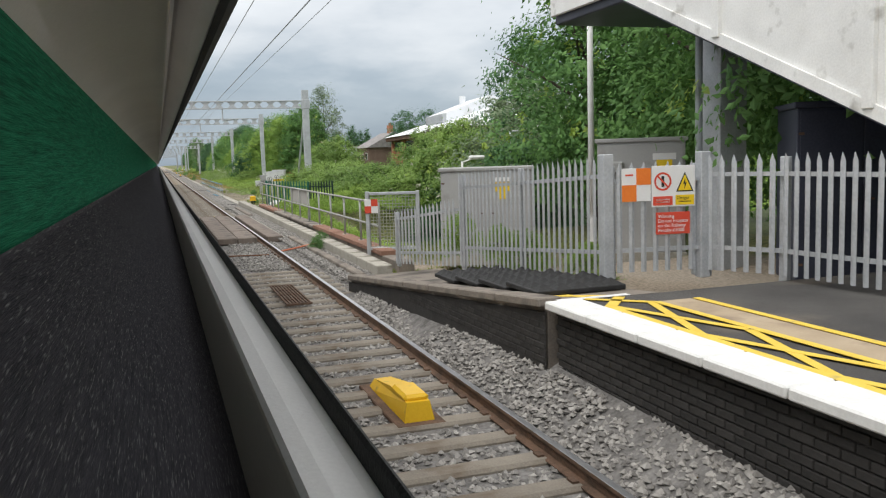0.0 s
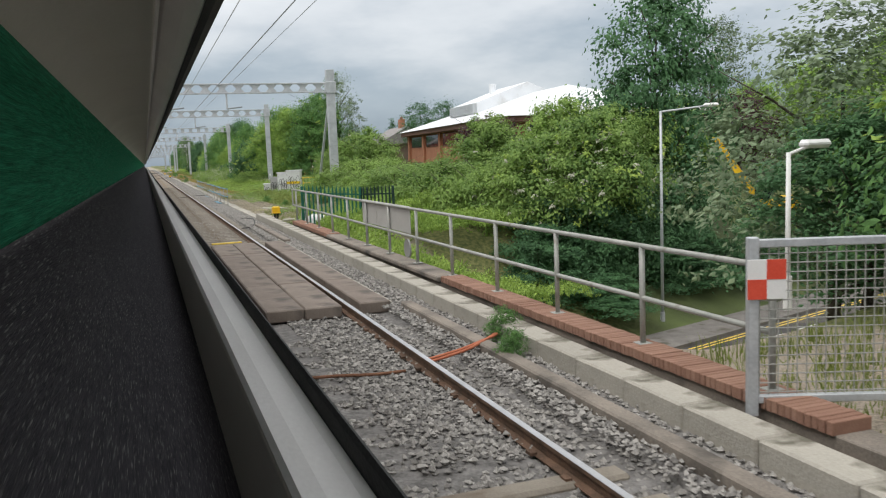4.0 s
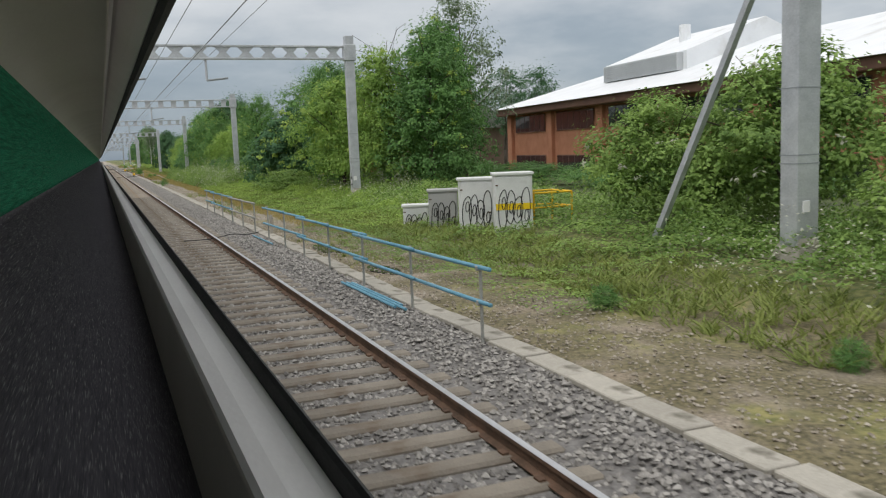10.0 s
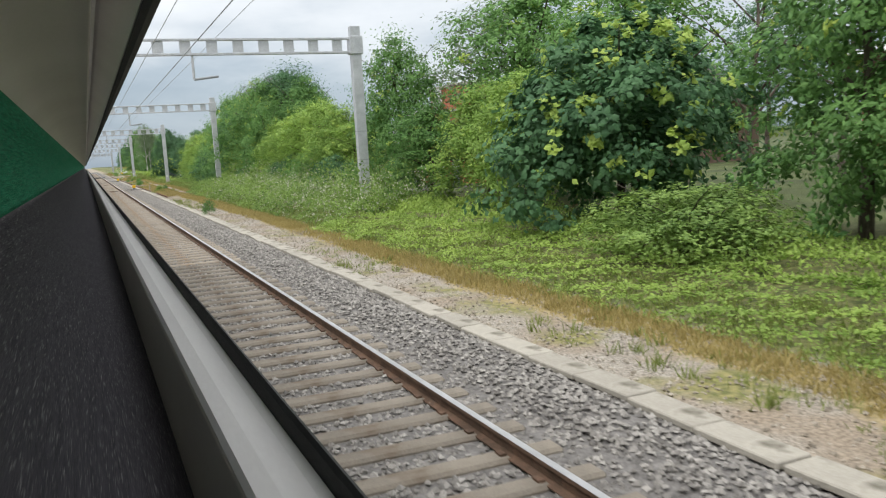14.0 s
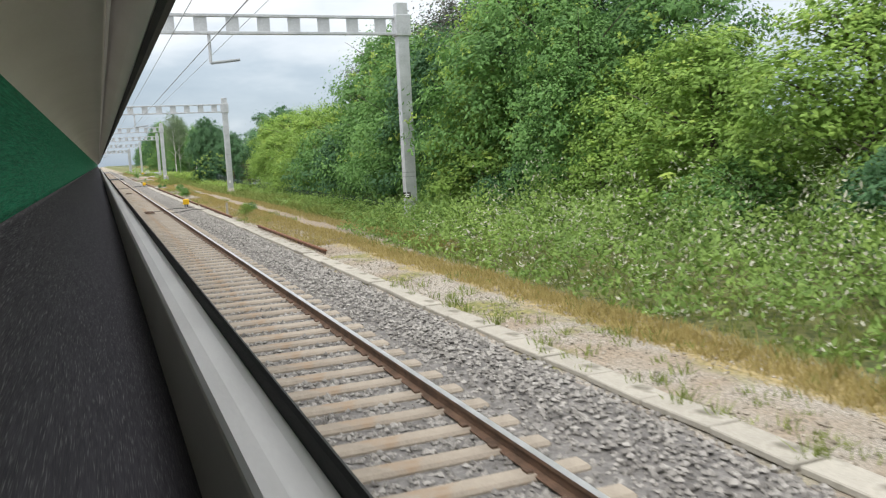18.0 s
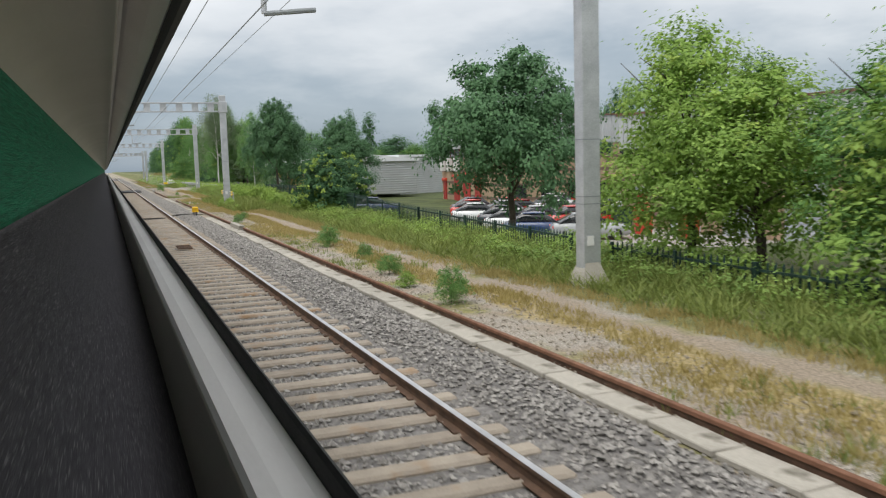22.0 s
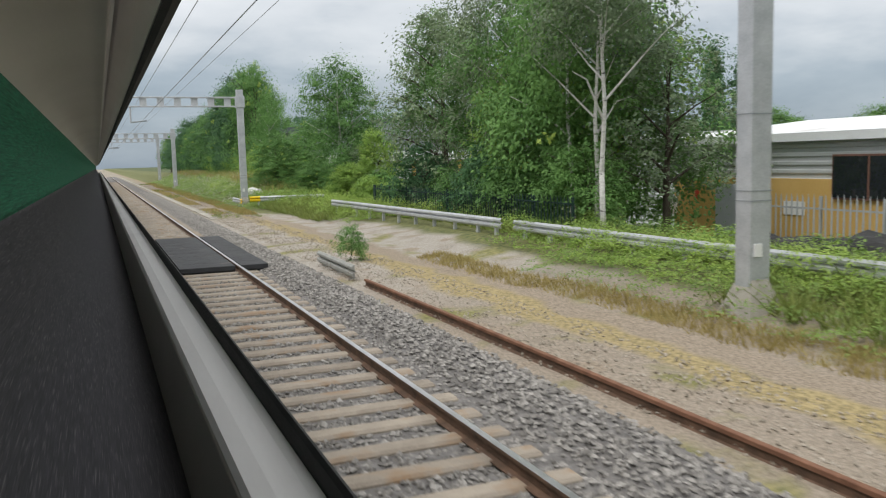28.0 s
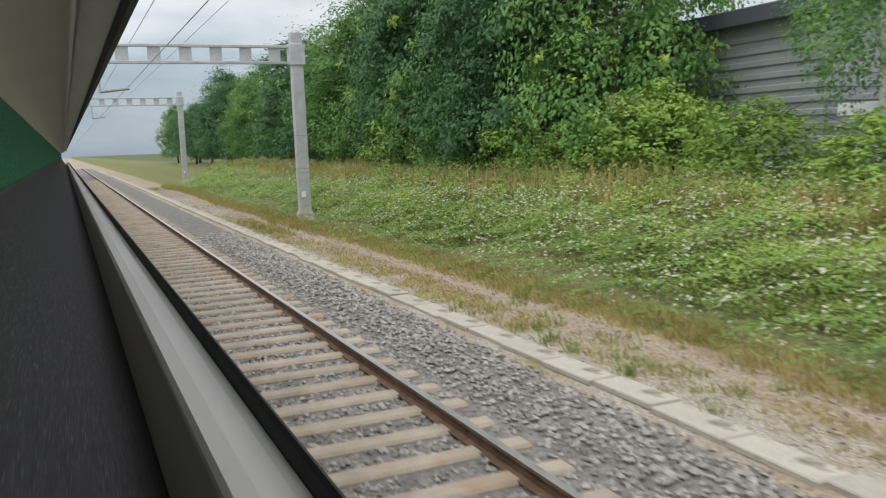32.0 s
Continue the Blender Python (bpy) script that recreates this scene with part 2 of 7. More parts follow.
def leafmat(name, a, b, t=0.3):
    """Leaves that vary from plant to plant, from spray to spray and, a little, from leaf to leaf."""
    m = bpy.data.materials.new(name)
    m.use_nodes = True
    nt = m.node_tree
    bs = nt.nodes["Principled BSDF"]
    bs.inputs["Roughness"].default_value, bs.inputs["Specular IOR Level"].default_value = 0.6, 0.25
    N, Lk = nt.nodes.new, nt.links.new
    tc, n1 = N("ShaderNodeTexCoord"), N("ShaderNodeTexNoise")
    n1.inputs["Scale"].default_value, n1.inputs["Detail"].default_value = 0.9, 3
    Lk(tc.outputs["Object"], n1.inputs["Vector"])
    spray = N("ShaderNodeMapRange")
    spray.inputs["From Min"].default_value, spray.inputs["From Max"].default_value = 0.34, 0.68
    spray.inputs["To Max"].default_value = 0.42
    Lk(n1.outputs["Fac"], spray.inputs["Value"])
    total = spray.outputs[0]
    for src, k in ((N("ShaderNodeNewGeometry").outputs["Random Per Island"], 0.34), (N("ShaderNodeObjectInfo").outputs["Random"], 0.24)):
        ma = N("ShaderNodeMath")
        ma.operation = "MULTIPLY_ADD"
        ma.inputs[1].default_value = k
        Lk(src, ma.inputs[0])
        Lk(total, ma.inputs[2])
        total = ma.outputs[0]
    mix = N("ShaderNodeMix")
    mix.data_type = "RGBA"
    mix.inputs[6].default_value, mix.inputs[7].default_value = (*a, 1), (*b, 1)
    Lk(total, mix.inputs["Factor"])
    Lk(mix.outputs[2], bs.inputs["Base Color"])
    tr, mx = N("ShaderNodeBsdfTranslucent"), N("ShaderNodeMixShader")
    Lk(mix.outputs[2], tr.inputs["Color"])
    mx.inputs[0].default_value = t
    Lk(bs.outputs[0], mx.inputs[1])
    Lk(tr.outputs[0], mx.inputs[2])
    Lk(mx.outputs[0], nt.nodes["Material Output"].inputs["Surface"])
    return m


LEAF = {
    "broad": leafmat("broad_leaf", (0.058, 0.145, 0.046), (0.235, 0.430, 0.120)),
    "light": leafmat("light_leaf", (0.100, 0.205, 0.040), (0.390, 0.560, 0.125)),
    "dark": leafmat("dark_leaf", (0.036, 0.098, 0.046), (0.140, 0.285, 0.120)),
    "maple": leafmat("maple_leaf", (0.055, 0.125, 0.062), (0.165, 0.320, 0.145)),
    "grey": leafmat("grey_green_leaf", (0.096, 0.149, 0.085), (0.320, 0.406, 0.235)),
    "purple": leafmat("purple_leaf", (0.038, 0.021, 0.028), (0.128, 0.068, 0.075)),
    "bramble": leafmat("bramble_leaf", (0.075, 0.160, 0.043), (0.363, 0.512, 0.128)),
    "copper": leafmat("copper_green_leaf", (0.058, 0.070, 0.055), (0.210, 0.210, 0.170)),
    "tip": leafmat("young_leaf_tip", (0.200, 0.330, 0.060), (0.520, 0.640, 0.150)),
    "weed": leafmat("weed_leaf", (0.128, 0.235, 0.043), (0.470, 0.619, 0.149)),
}
FLOWER = mat("pale_flower", (0.42, 0.42, 0.32), (0.62, 0.61, 0.50), 3, 30, 0.7, 0.0, isl=0.4, trans=0.2)
GRASS = mat("green_grass", (0.11, 0.16, 0.035), (0.32, 0.37, 0.10), 0.6, 5, 0.7, 0.0, isl=0.6, trans=0.25)
DRYGRASS = mat("dry_grass", (0.26, 0.21, 0.07), (0.52, 0.43, 0.18), 0.6, 5, 0.8, 0.0, isl=0.6, trans=0.25)
SEATDARK = mat("charcoal_moquette", (0.017, 0.016, 0.020), (0.038, 0.036, 0.042), 60, 260, 0.95, 0.4, dirt=((0.13, 0.125, 0.125), 210, 0.57), stretch=(1, 0.07, 1))
SEATGREEN = mat("green_moquette", (0.0, 0.075, 0.036), (0.012, 0.20, 0.100), 140, 400, 0.95, 0.5, stretch=(1, 0.03, 1))
LINING = mat("beige_lining", (0.50, 0.47, 0.425), (0.56, 0.53, 0.48), 1, 60, 0.6, 0.03)
SURROUND = mat("pale_window_surround", (0.66, 0.65, 0.63), (0.74, 0.73, 0.71), 1, 60, 0.5, 0.05)


# ---- building helpers ----
class Geo:
    """Vertices and faces of one mesh."""

    def __init__(self):
        self.v, self.f = [], []

    def add(self, v, f):
        n = len(self.v)
        self.v += [tuple(p) for p in v]
        self.f += [tuple(i + n for i in face) for face in f]
        return self

    def box(self, cx, cy, cz, sx, sy, sz, bev=0.0, turn=0.0):
        """A box about its centre, with chamfered edges where bev is given."""
        hx, hy, hz = sx / 2, sy / 2, sz / 2
        c, s = math.cos(turn), math.sin(turn)

        def put(p):
            return (cx + p[0] * c - p[1] * s, cy + p[0] * s + p[1] * c, cz + p[2])

        if not bev:
            v = [put((a * hx, b * hy, d * hz)) for a in (-1, 1) for b in (-1, 1) for d in (-1, 1)]
            return self.add(v, [(0, 1, 3, 2), (4, 6, 7, 5), (0, 4, 5, 1), (2, 3, 7, 6), (0, 2, 6, 4), (1, 5, 7, 3)])
        e = min(bev, hx * 0.9, hy * 0.9, hz * 0.9)
        ring = [(hx - e, -hy), (hx, -hy + e), (hx, hy - e), (hx - e, hy), (-hx + e, hy), (-hx, hy - e), (-hx, -hy + e), (-hx + e, -hy)]
        inner = [(hx - e, -hy + e), (hx - e, -hy + e), (hx - e, hy - e), (hx - e, hy - e), (-hx + e, hy - e), (-hx + e, hy - e), (-hx + e, -hy + e), (-hx + e, -hy + e)]
        v = [put((x, y, -hz)) for x, y in inner] + [put((x, y, -hz + e)) for x, y in ring] + [put((x, y, hz - e)) for x, y in ring] + [put((x, y, hz)) for x, y in inner]
        f = []
        for k in range(3):
            for i in range(8):
                j = (i + 1) % 8
                f.append((k * 8 + i, k * 8 + j, k * 8 + 8 + j, k * 8 + 8 + i))
        f += [(24, 26, 28, 30), (6, 4, 2, 0)]
        return self.add(v, f)

    def tube(self, p, q, r0, r1=None, n=8, caps=True):
        r1 = r0 if r1 is None else r1
        p, q = Vector(p), Vector(q)
        z = (q - p).normalized()
        x = z.orthogonal().normalized()
        y = z.cross(x)
        v = []
        for c, r in ((p, r0), (q, r1)):
            v += [c + r * (math.cos(6.2832 * i / n) * x + math.sin(6.2832 * i / n) * y) for i in range(n)]
        f = [(i, (i + 1) % n, n + (i + 1) % n, n + i) for i in range(n)]
        if caps:
            f += [tuple(range(n - 1, -1, -1)), tuple(range(n, 2 * n))]
        return self.add(v, f)

    def prism(self, profile, y0, y1, caps=True):
        """A profile of (x, z) drawn out along y."""
        n = len(profile)
        v = [(x, y0, z) for x, z in profile] + [(x, y1, z) for x, z in profile]
        f = [(i, (i + 1) % n, n + (i + 1) % n, n + i) for i in range(n)]
        if caps:
            f += [tuple(range(n)), tuple(range(2 * n - 1, n - 1, -1))]
        return self.add(v, f)

    def quad(self, a, b, c, d):
        return self.add([a, b, c, d], [(0, 1, 2, 3)])

    def mesh(self, name, material, smooth=False):
        me = bpy.data.meshes.new(name)
        me.from_pydata(self.v, [], self.f)
        me.materials.append(material)
        if smooth:
            me.polygons.foreach_set("use_smooth", [True] * len(me.polygons))
        me.update()
        bm = bmesh.new()
        bm.from_mesh(me)
        bmesh.ops.recalc_face_normals(bm, faces=bm.faces[:])
        bm.to_mesh(me)
        bm.free()
        return me


def thing(name, x, y, z, label, category, group="", kind="", turn=0.0):
    ob = new(name)
    ob.matrix_world = pose(x, y, z, 0, 0, turn)
    ob.empty_display_size = 0.1
    return tagged(ob, label, category, group, kind)


def part(name, geo, material, parent=None, label="", smooth=False):
    ob = new(name, geo if isinstance(geo, bpy.types.Mesh) else geo.mesh(name, material, smooth))
    ob.parent = parent
    return tagged(ob, label)


def solid(name, geo, material, label, category, group="", kind="", x=0, y=0, z=0, turn=0, smooth=False):
    """A thing of one mesh."""
    ob = new(name, geo if isinstance(geo, bpy.types.Mesh) else geo.mesh(name, material, smooth))
    ob.matrix_world = pose(x, y, z, 0, 0, turn)
    return tagged(ob, label, category, group, kind)


def smooth01(a, b, v):
    u = min(1.0, max(0.0, (v - a) / (b - a)))
    return u * u * (3 - 2 * u)


def ground_z(x, y):
    """Height of the ground."""
    z = -0.22 + 0.12 * smooth01(4.2, 5.2, x) + 0.35 * smooth01(8, 11, x)
    z += (0.04 * noise.noise((x * 0.6, y * 0.6, 0)) + 0.08 * noise.noise((x * 0.12, y * 0.12, 3))) * smooth01(4.4, 6.5, x)
    yy = y - 0.33 * max(0.0, x - 14)
    under = smooth01(23, 29, yy) * (1 - smooth01(36, 47, yy)) * smooth01(5.45, 11.5 - 4.0 * (1 - smooth01(30, 34, y)), x)
    z -= 4.6 * under
    z += 0.75 * smooth01(4.5, 5.2, x) * (1 - smooth01(12, 16, y))
    z -= 0.38 * smooth01(8, 11, x) * smooth01(152, 166, y) * (1 - smooth01(226, 242, y))
    z -= 1.9 * smooth01(13, 19, x) * smooth01(205, 216, y) * (1 - smooth01(318, 330, y))
    z += 0.7 * smooth01(8.5, 10, x) * smooth01(325, 340, y)
    return z


# ---- ground ----
def ground_material():
    m = bpy.data.materials.new("line_side_ground")
    m.use_nodes = True
    nt = m.node_tree
    bs = nt.nodes["Principled BSDF"]
    bs.inputs["Roughness"].default_value = 0.95
    N, Lk = nt.nodes.new, nt.links.new
    tc, sep = N("ShaderNodeTexCoord"), N("ShaderNodeSeparateXYZ")
    Lk(tc.outputs["Object"], sep.inputs[0])

    def nz(scale, detail=5):
        n = N("ShaderNodeTexNoise")
        n.inputs["Scale"].default_value, n.inputs["Detail"].default_value = scale, detail
        Lk(tc.outputs["Object"], n.inputs["Vector"])
        return n.outputs["Fac"]

    def mix(fac, a, b):
        x = N("ShaderNodeMix")
        x.data_type = "RGBA"
        Lk(fac, x.inputs["Factor"])
        for s, v in ((6, a), (7, b)):
            if isinstance(v, tuple):
                x.inputs[s].default_value = (*v, 1)
            else:
                Lk(v, x.inputs[s])
        return x.outputs[2]

    def rng(v, lo, hi):
        r = N("ShaderNodeMapRange")
        r.inputs["From Min"].default_value, r.inputs["From Max"].default_value = lo, hi
        Lk(v, r.inputs["Value"])
        return r.outputs[0]

    def math2(op, a, b):
        x = N("ShaderNodeMath")
        x.operation = op
        for k, v in enumerate((a, b)):
            if isinstance(v, (int, float)):
                x.inputs[k].default_value = v
            else:
                Lk(v, x.inputs[k])
        return x.outputs[0]

    def band(v, middle, half):
        """One inside a strip about the middle, fading at its sides."""
        return rng(math2("ABSOLUTE", math2("SUBTRACT", v, middle), 0.0), half + 0.14, half - 0.10)

    wx = math2("ADD", sep.outputs["X"], math2("MULTIPLY", math2("SUBTRACT", nz(0.45, 6), 0.5), 1.5))
    y = sep.outputs["Y"]
    late, yard, end = rng(y, 152, 164), rng(y, 256, 268), rng(y, 308, 318)
    grit = mix(rng(nz(38), 0.38, 0.62), (0.17, 0.15, 0.125), (0.47, 0.43, 0.37))
    tan = mix(rng(nz(22), 0.38, 0.62), (0.205, 0.165, 0.12), (0.37, 0.305, 0.235))
    grit = mix(math2("MAXIMUM", rng(nz(0.8), 0.46, 0.62), math2("MULTIPLY", math2("SUBTRACT", yard, rng(y, 284, 292)), 0.75)), grit, tan)
    grit = mix(math2("MULTIPLY", rng(y, 84, 74), 0.7), grit, tan)
    damp = mix(rng(nz(16), 0.36, 0.64), (0.085, 0.075, 0.040), (0.21, 0.18, 0.10))
    grit = mix(math2("MULTIPLY", math2("MULTIPLY", rng(y, 52, 58), rng(y, 92, 84)), rng(nz(0.9), 0.32, 0.50)), grit, damp)
    grit = mix(math2("MULTIPLY", math2("SUBTRACT", rng(y, 284, 292), end), rng(nz(1.3), 0.40, 0.50)), grit, mix(rng(nz(30), 0.36, 0.64), (0.26, 0.235, 0.20), (0.48, 0.44, 0.39)))
    dry = mix(rng(nz(14), 0.36, 0.64), (0.22, 0.18, 0.085), (0.43, 0.34, 0.17))
    moss = mix(rng(nz(9), 0.35, 0.65), (0.13, 0.14, 0.045), (0.30, 0.27, 0.11))
    col = mix(math2("MULTIPLY", rng(nz(0.6, 6), 0.54, 0.64), rng(y, 44, 56)), grit, moss)
    verge = math2("ADD", 6.6, math2("MULTIPLY", late, 0.1))
    col = mix(math2("MULTIPLY", band(wx, verge, 0.42), rng(y, 84, 92)), col, dry)
    track = math2("SUBTRACT", math2("ADD", 7.0, math2("MULTIPLY", late, 0.42)), math2("MULTIPLY", end, 1.0))
    col = mix(math2("MULTIPLY", band(wx, track, 0.3), late), col, tan)
    edge = math2("ADD", math2("SUBTRACT", 9.0, math2("MULTIPLY", rng(y, 74, 90), 1.9)), math2("MULTIPLY", late, 0.85))
    edge = math2("ADD", edge, math2("SUBTRACT", math2("MULTIPLY", yard, 1.6), math2("MULTIPLY", end, 2.6)))
    green = mix(rng(nz(7), 0.35, 0.65), (0.075, 0.095, 0.03), (0.20, 0.20, 0.075))
    col = mix(rng(math2("SUBTRACT", wx, edge), -0.1, 0.35), col, green)
    far = rng(sep.outputs["X"], 13, 17)
    col = mix(far, col, mix(rng(nz(0.5), 0.35, 0.65), (0.045, 0.06, 0.02), (0.10, 0.13, 0.04)))
    Lk(col, bs.inputs["Base Color"])
    bp = N("ShaderNodeBump")
    bp.inputs["Strength"].default_value, bp.inputs["Distance"].default_value = 0.7, 0.03
    Lk(nz(28, 4), bp.inputs["Height"])
    Lk(bp.outputs[0], bs.inputs["Normal"])
    return m


def grid_sheet(name, xs, ys, height, material):
    v = [(x, y, height(x, y)) for y in ys for x in xs]
    n = len(xs)
    f = [(j * n + i, j * n + i + 1, (j + 1) * n + i + 1, (j + 1) * n + i) for j in range(len(ys) - 1) for i in range(n - 1)]
    me = bpy.data.meshes.new(name)
    me.from_pydata(v, [], f)
    me.materials.append(material)
    me.polygons.foreach_set("use_smooth", [True] * len(f))
    return new(name, me)


GXS = [-1500, -300, -60, -12, -3, 0, 2, 3.6, 4.2] + [4.5 + 0.4 * i for i in range(24)] + [14.5 + 1.5 * i for i in range(12)] + [36, 44, 60, 90, 150, 300, 700, 1600]
GYS = [-1500, -400, -120, -60] + [-40 + 2.0 * i for i in range(241)] + [460, 520, 640, 900, 1600]
tagged(grid_sheet("ground", GXS, GYS, ground_z, ground_material()), "gravelly railway cess running into rough grass", "ground", kind="structure")

# ---- the running track ----
RX, GAUGE_C = 3.07, 1.505
RAIL_PROFILE = [(-0.075, -0.159), (0.075, -0.159), (0.075, -0.148), (0.012, -0.128), (0.010, -0.045), (0.035, -0.036), (0.035, -0.004), (-0.035, -0.004), (-0.035, -0.036), (-0.010, -0.045), (-0.012, -0.128), (-0.075, -0.148)]
HEAD = [(-0.035, -0.004), (0.035, -0.004), (0.031, 0.0), (-0.031, 0.0)]
track = thing("railway_track", RX - GAUGE_C / 2, 0, 0, "running line of steel rails on concrete sleepers", "railway track", kind="structure")
for side in (-1, 1):
    r = part("rail", Geo().prism([(x + side * GAUGE_C / 2, z) for x, z in RAIL_PROFILE], -60, 520), RUST, track, "rusty sided steel rail")
    part("running_surface", Geo().prism([(x + side * GAUGE_C / 2, z) for x, z in HEAD], -60, 520), RAILTOP, r, "bright worn rail head")
sleeper_geo = Geo().box(0, 0, -0.225, 2.42, 0.25, 0.17, 0.03)
sleeper_mesh = sleeper_geo.mesh("sleeper", SLEEPER)
old_sleeper_mesh = sleeper_geo.mesh("sleeper", OLDSLEEPER)
rs = random.Random(5)
rest = Geo()
for i in range(700):
    y = -20 + 0.645 * i
    if 20.6 < y < 40.0:
        continue
    if -8 < y < 190:
        s = part("sleeper", old_sleeper_mesh if y < 116 else sleeper_mesh, None, track)
        s.location = (rs.uniform(-0.02, 0.02), y, 0)
    else:
        rest.box(rs.uniform(-0.02, 0.02), y, -0.225, 2.42, 0.25, 0.17, 0.03)
REST_SLEEPER = mat("far_sleeper_concrete", (0.25, 0.215, 0.175), (0.43, 0.375, 0.305), 4, 50, 0.9, 0.3, isl=0.35, dirt=((0.30, 0.20, 0.12), 2.0, 0.56))
tagged(part("sleepers", rest, REST_SLEEPER, track), kind="stuff")
clip = Geo()
for i in range(430):
    y = -20 + 0.645 * 18 + 0.645 * i
    if 27 < y < 40.4:
        continue
    for side in (-1, 1):
        clip.box(side * GAUGE_C / 2 + 0.09, y, -0.135, 0.06, 0.10, 0.03)
        clip.box(side * GAUGE_C / 2 - 0.09, y, -0.135, 0.06, 0.10, 0.03)
tagged(part("rail_clips", clip, RUST, track, "small rusty rail fastenings"), kind="stuff")

# ballast bed and its stones
bed = Geo().prism([(-2.2, -0.6), (-2.2, -0.205), (1.2, -0.195), (3.5, -0.185), (4.0, -0.13), (4.4, -0.13), (4.72, -0.165), (4.9, -0.6)], -60, 520)
solid("ballast_bed", bed, BALLAST, "packed bed of grey crushed stone", "ballast", kind="structure")


def stones_mesh(seed, n, x0, x1, length, zf, lo, hi):
    g = np.random.default_rng(seed)
    base = np.array([(1, 0, 0), (-1, 0, 0), (0, 1, 0), (0, -1, 0), (0, 0, 1), (0, 0, -1)], float)
    tri = np.array([(0, 2, 4), (2, 1, 4), (1, 3, 4), (3, 0, 4), (2, 0, 5), (1, 2, 5), (3, 1, 5), (0, 3, 5)])
    v = base[None] * g.uniform(0.55, 1.15, (n, 6, 1)) + g.uniform(-0.25, 0.25, (n, 6, 3))
    v *= (g.uniform(lo, hi, (n, 1, 1)) * np.array([1.0, 1.0, 0.75]))
    a = g.uniform(0, 6.28, n)
    c, s = np.cos(a)[:, None], np.sin(a)[:, None]
    x, y = v[:, :, 0] * c - v[:, :, 1] * s, v[:, :, 0] * s + v[:, :, 1] * c
    px, py = g.uniform(x0, x1, n), g.uniform(0, length, n)
    clear = (np.abs((py + 0.3225) % 0.645 - 0.3225) > 0.165) | (px > 3.56)
    if x0 < 2:
        keep = np.nonzero(clear)[0]
        n = len(keep)
        x, y, v, px, py = x[keep], y[keep], v[keep], px[keep], py[keep]
    pz = np.array([zf(p) for p in px]) + g.uniform(-0.015, 0.02, n)
    out = np.stack([x + px[:, None], y + py[:, None], v[:, :, 2] + pz[:, None]], -1).reshape(-1, 3)
    faces = (tri[None] + 6 * np.arange(n)[:, None, None]).reshape(-1, 3)
    me = bpy.data.meshes.new("ballast_stones")
    me.from_pydata(out.tolist(), [], faces.tolist())
    me.materials.append(STONE)
    return me


def shoulder(x):
    return -0.185 + 0.075 * smooth01(3.5, 3.95, x) - 0.04 * smooth01(4.4, 4.7, x)


STONES = [stones_mesh(k, 5000, 1.45, 4.76, 5.805, shoulder, 0.024, 0.05) for k in range(4)]
for i in range(64):
    y = -20 + 5.805 * (i + 2)
    if 26 < y + 2.9 < 40.5:
        continue
    solid("ballast_stones", STONES[i % 4], STONE, "loose grey ballast stones between the sleepers", "ballast", kind="stuff", y=y)
STONES_OUT = [stones_mesh(20 + k, 1500, 3.6, 4.36, 6.0, lambda x: -0.05, 0.022, 0.045) for k in range(2)]
for i in range(6):
    solid("ballast_stones", STONES_OUT[i % 2], STONE, "loose grey ballast stones beside the bridge kerb", "ballast", kind="stuff", y=17 + 6 * i)
solid("ballast_bench", Geo().prism([(3.6, -0.5), (3.75, -0.09), (4.4, -0.06), (4.4, -0.5)], 16.8, 53), BALLAST, "packed stone bench beside the bridge kerb", "ballast", kind="structure")
solid("ballast_stones", stones_mesh(50, 2600, 2.0, 3.5, 7.2, lambda x: -0.16, 0.022, 0.048), STONE, "loose grey ballast stones before the deck slabs", "ballast", kind="stuff", y=20.6)
# stones heaped against the platform and its ramp
def heap_top(y):
    return 0.19 + 0.07 * smooth01(4, 10, y) - 0.40 * smooth01(11.5, 16.2, y)


heap = Geo()
for k in range(24):
    y0, y1 = -14 + 1.25 * k, -14 + 1.25 * (k + 1)
    v = []
    for y in (y0, y1):
        t = heap_top(y)
        v += [(3.14, y, -0.20), (3.42, y, -0.06 + 0.2 * (t - 0.2)), (3.93, y, t), (3.93, y, -0.4), (3.14, y, -0.4)]
    heap.add(v, [(0, 5, 6, 1), (1, 6, 7, 2), (2, 7, 8, 3)])
solid("ballast_heap", heap, BALLAST, "grey crushed stone heaped against the platform wall", "ballast", kind="structure")
for k in range(6):
    y = -11 + 4.4 * k
    top = heap_top(y + 2.2)
    solid("ballast_stones", stones_mesh(80 + k, 1500, 3.16, 3.9 - 0.14 * smooth01(6, 14, y + 4), 4.4, lambda x, q=top: -0.19 + (q + 0.19) * ((x - 3.14) / 0.79), 0.026, 0.052), STONE, "loose grey stones heaped against the platform", "ballast", kind="stuff", y=y)
# grit on the path beside the line
GRIT = mat("path_grit", (0.20, 0.17, 0.13), (0.50, 0.45, 0.38), 20, 60, 0.95, 0.2, isl=0.8)


def grit_mesh(seed, n, y0, y1):
    me = stones_mesh(seed, n, 4.95, 6.9, y1 - y0, lambda x: 0.0, 0.012, 0.036)
    co = np.zeros(len(me.vertices) * 3)
    me.vertices.foreach_get("co", co)
    co = co.reshape(-1, 6, 3)
    mid = co.mean(1)
    co[:, :, 2] += np.array([ground_z(a, c + y0) for a, c, _ in mid])[:, None]
    me.vertices.foreach_set("co", co.ravel())
    me.materials.clear()
    me.materials.append(GRIT)
    return me


for i in range(44):
    y = 50 + 8.0 * i
    solid("loose_grit", grit_mesh(300 + i, 1700, y, y + 8.0), GRIT, "loose pale grit scattered over the path", "grit", kind="stuff", y=y)

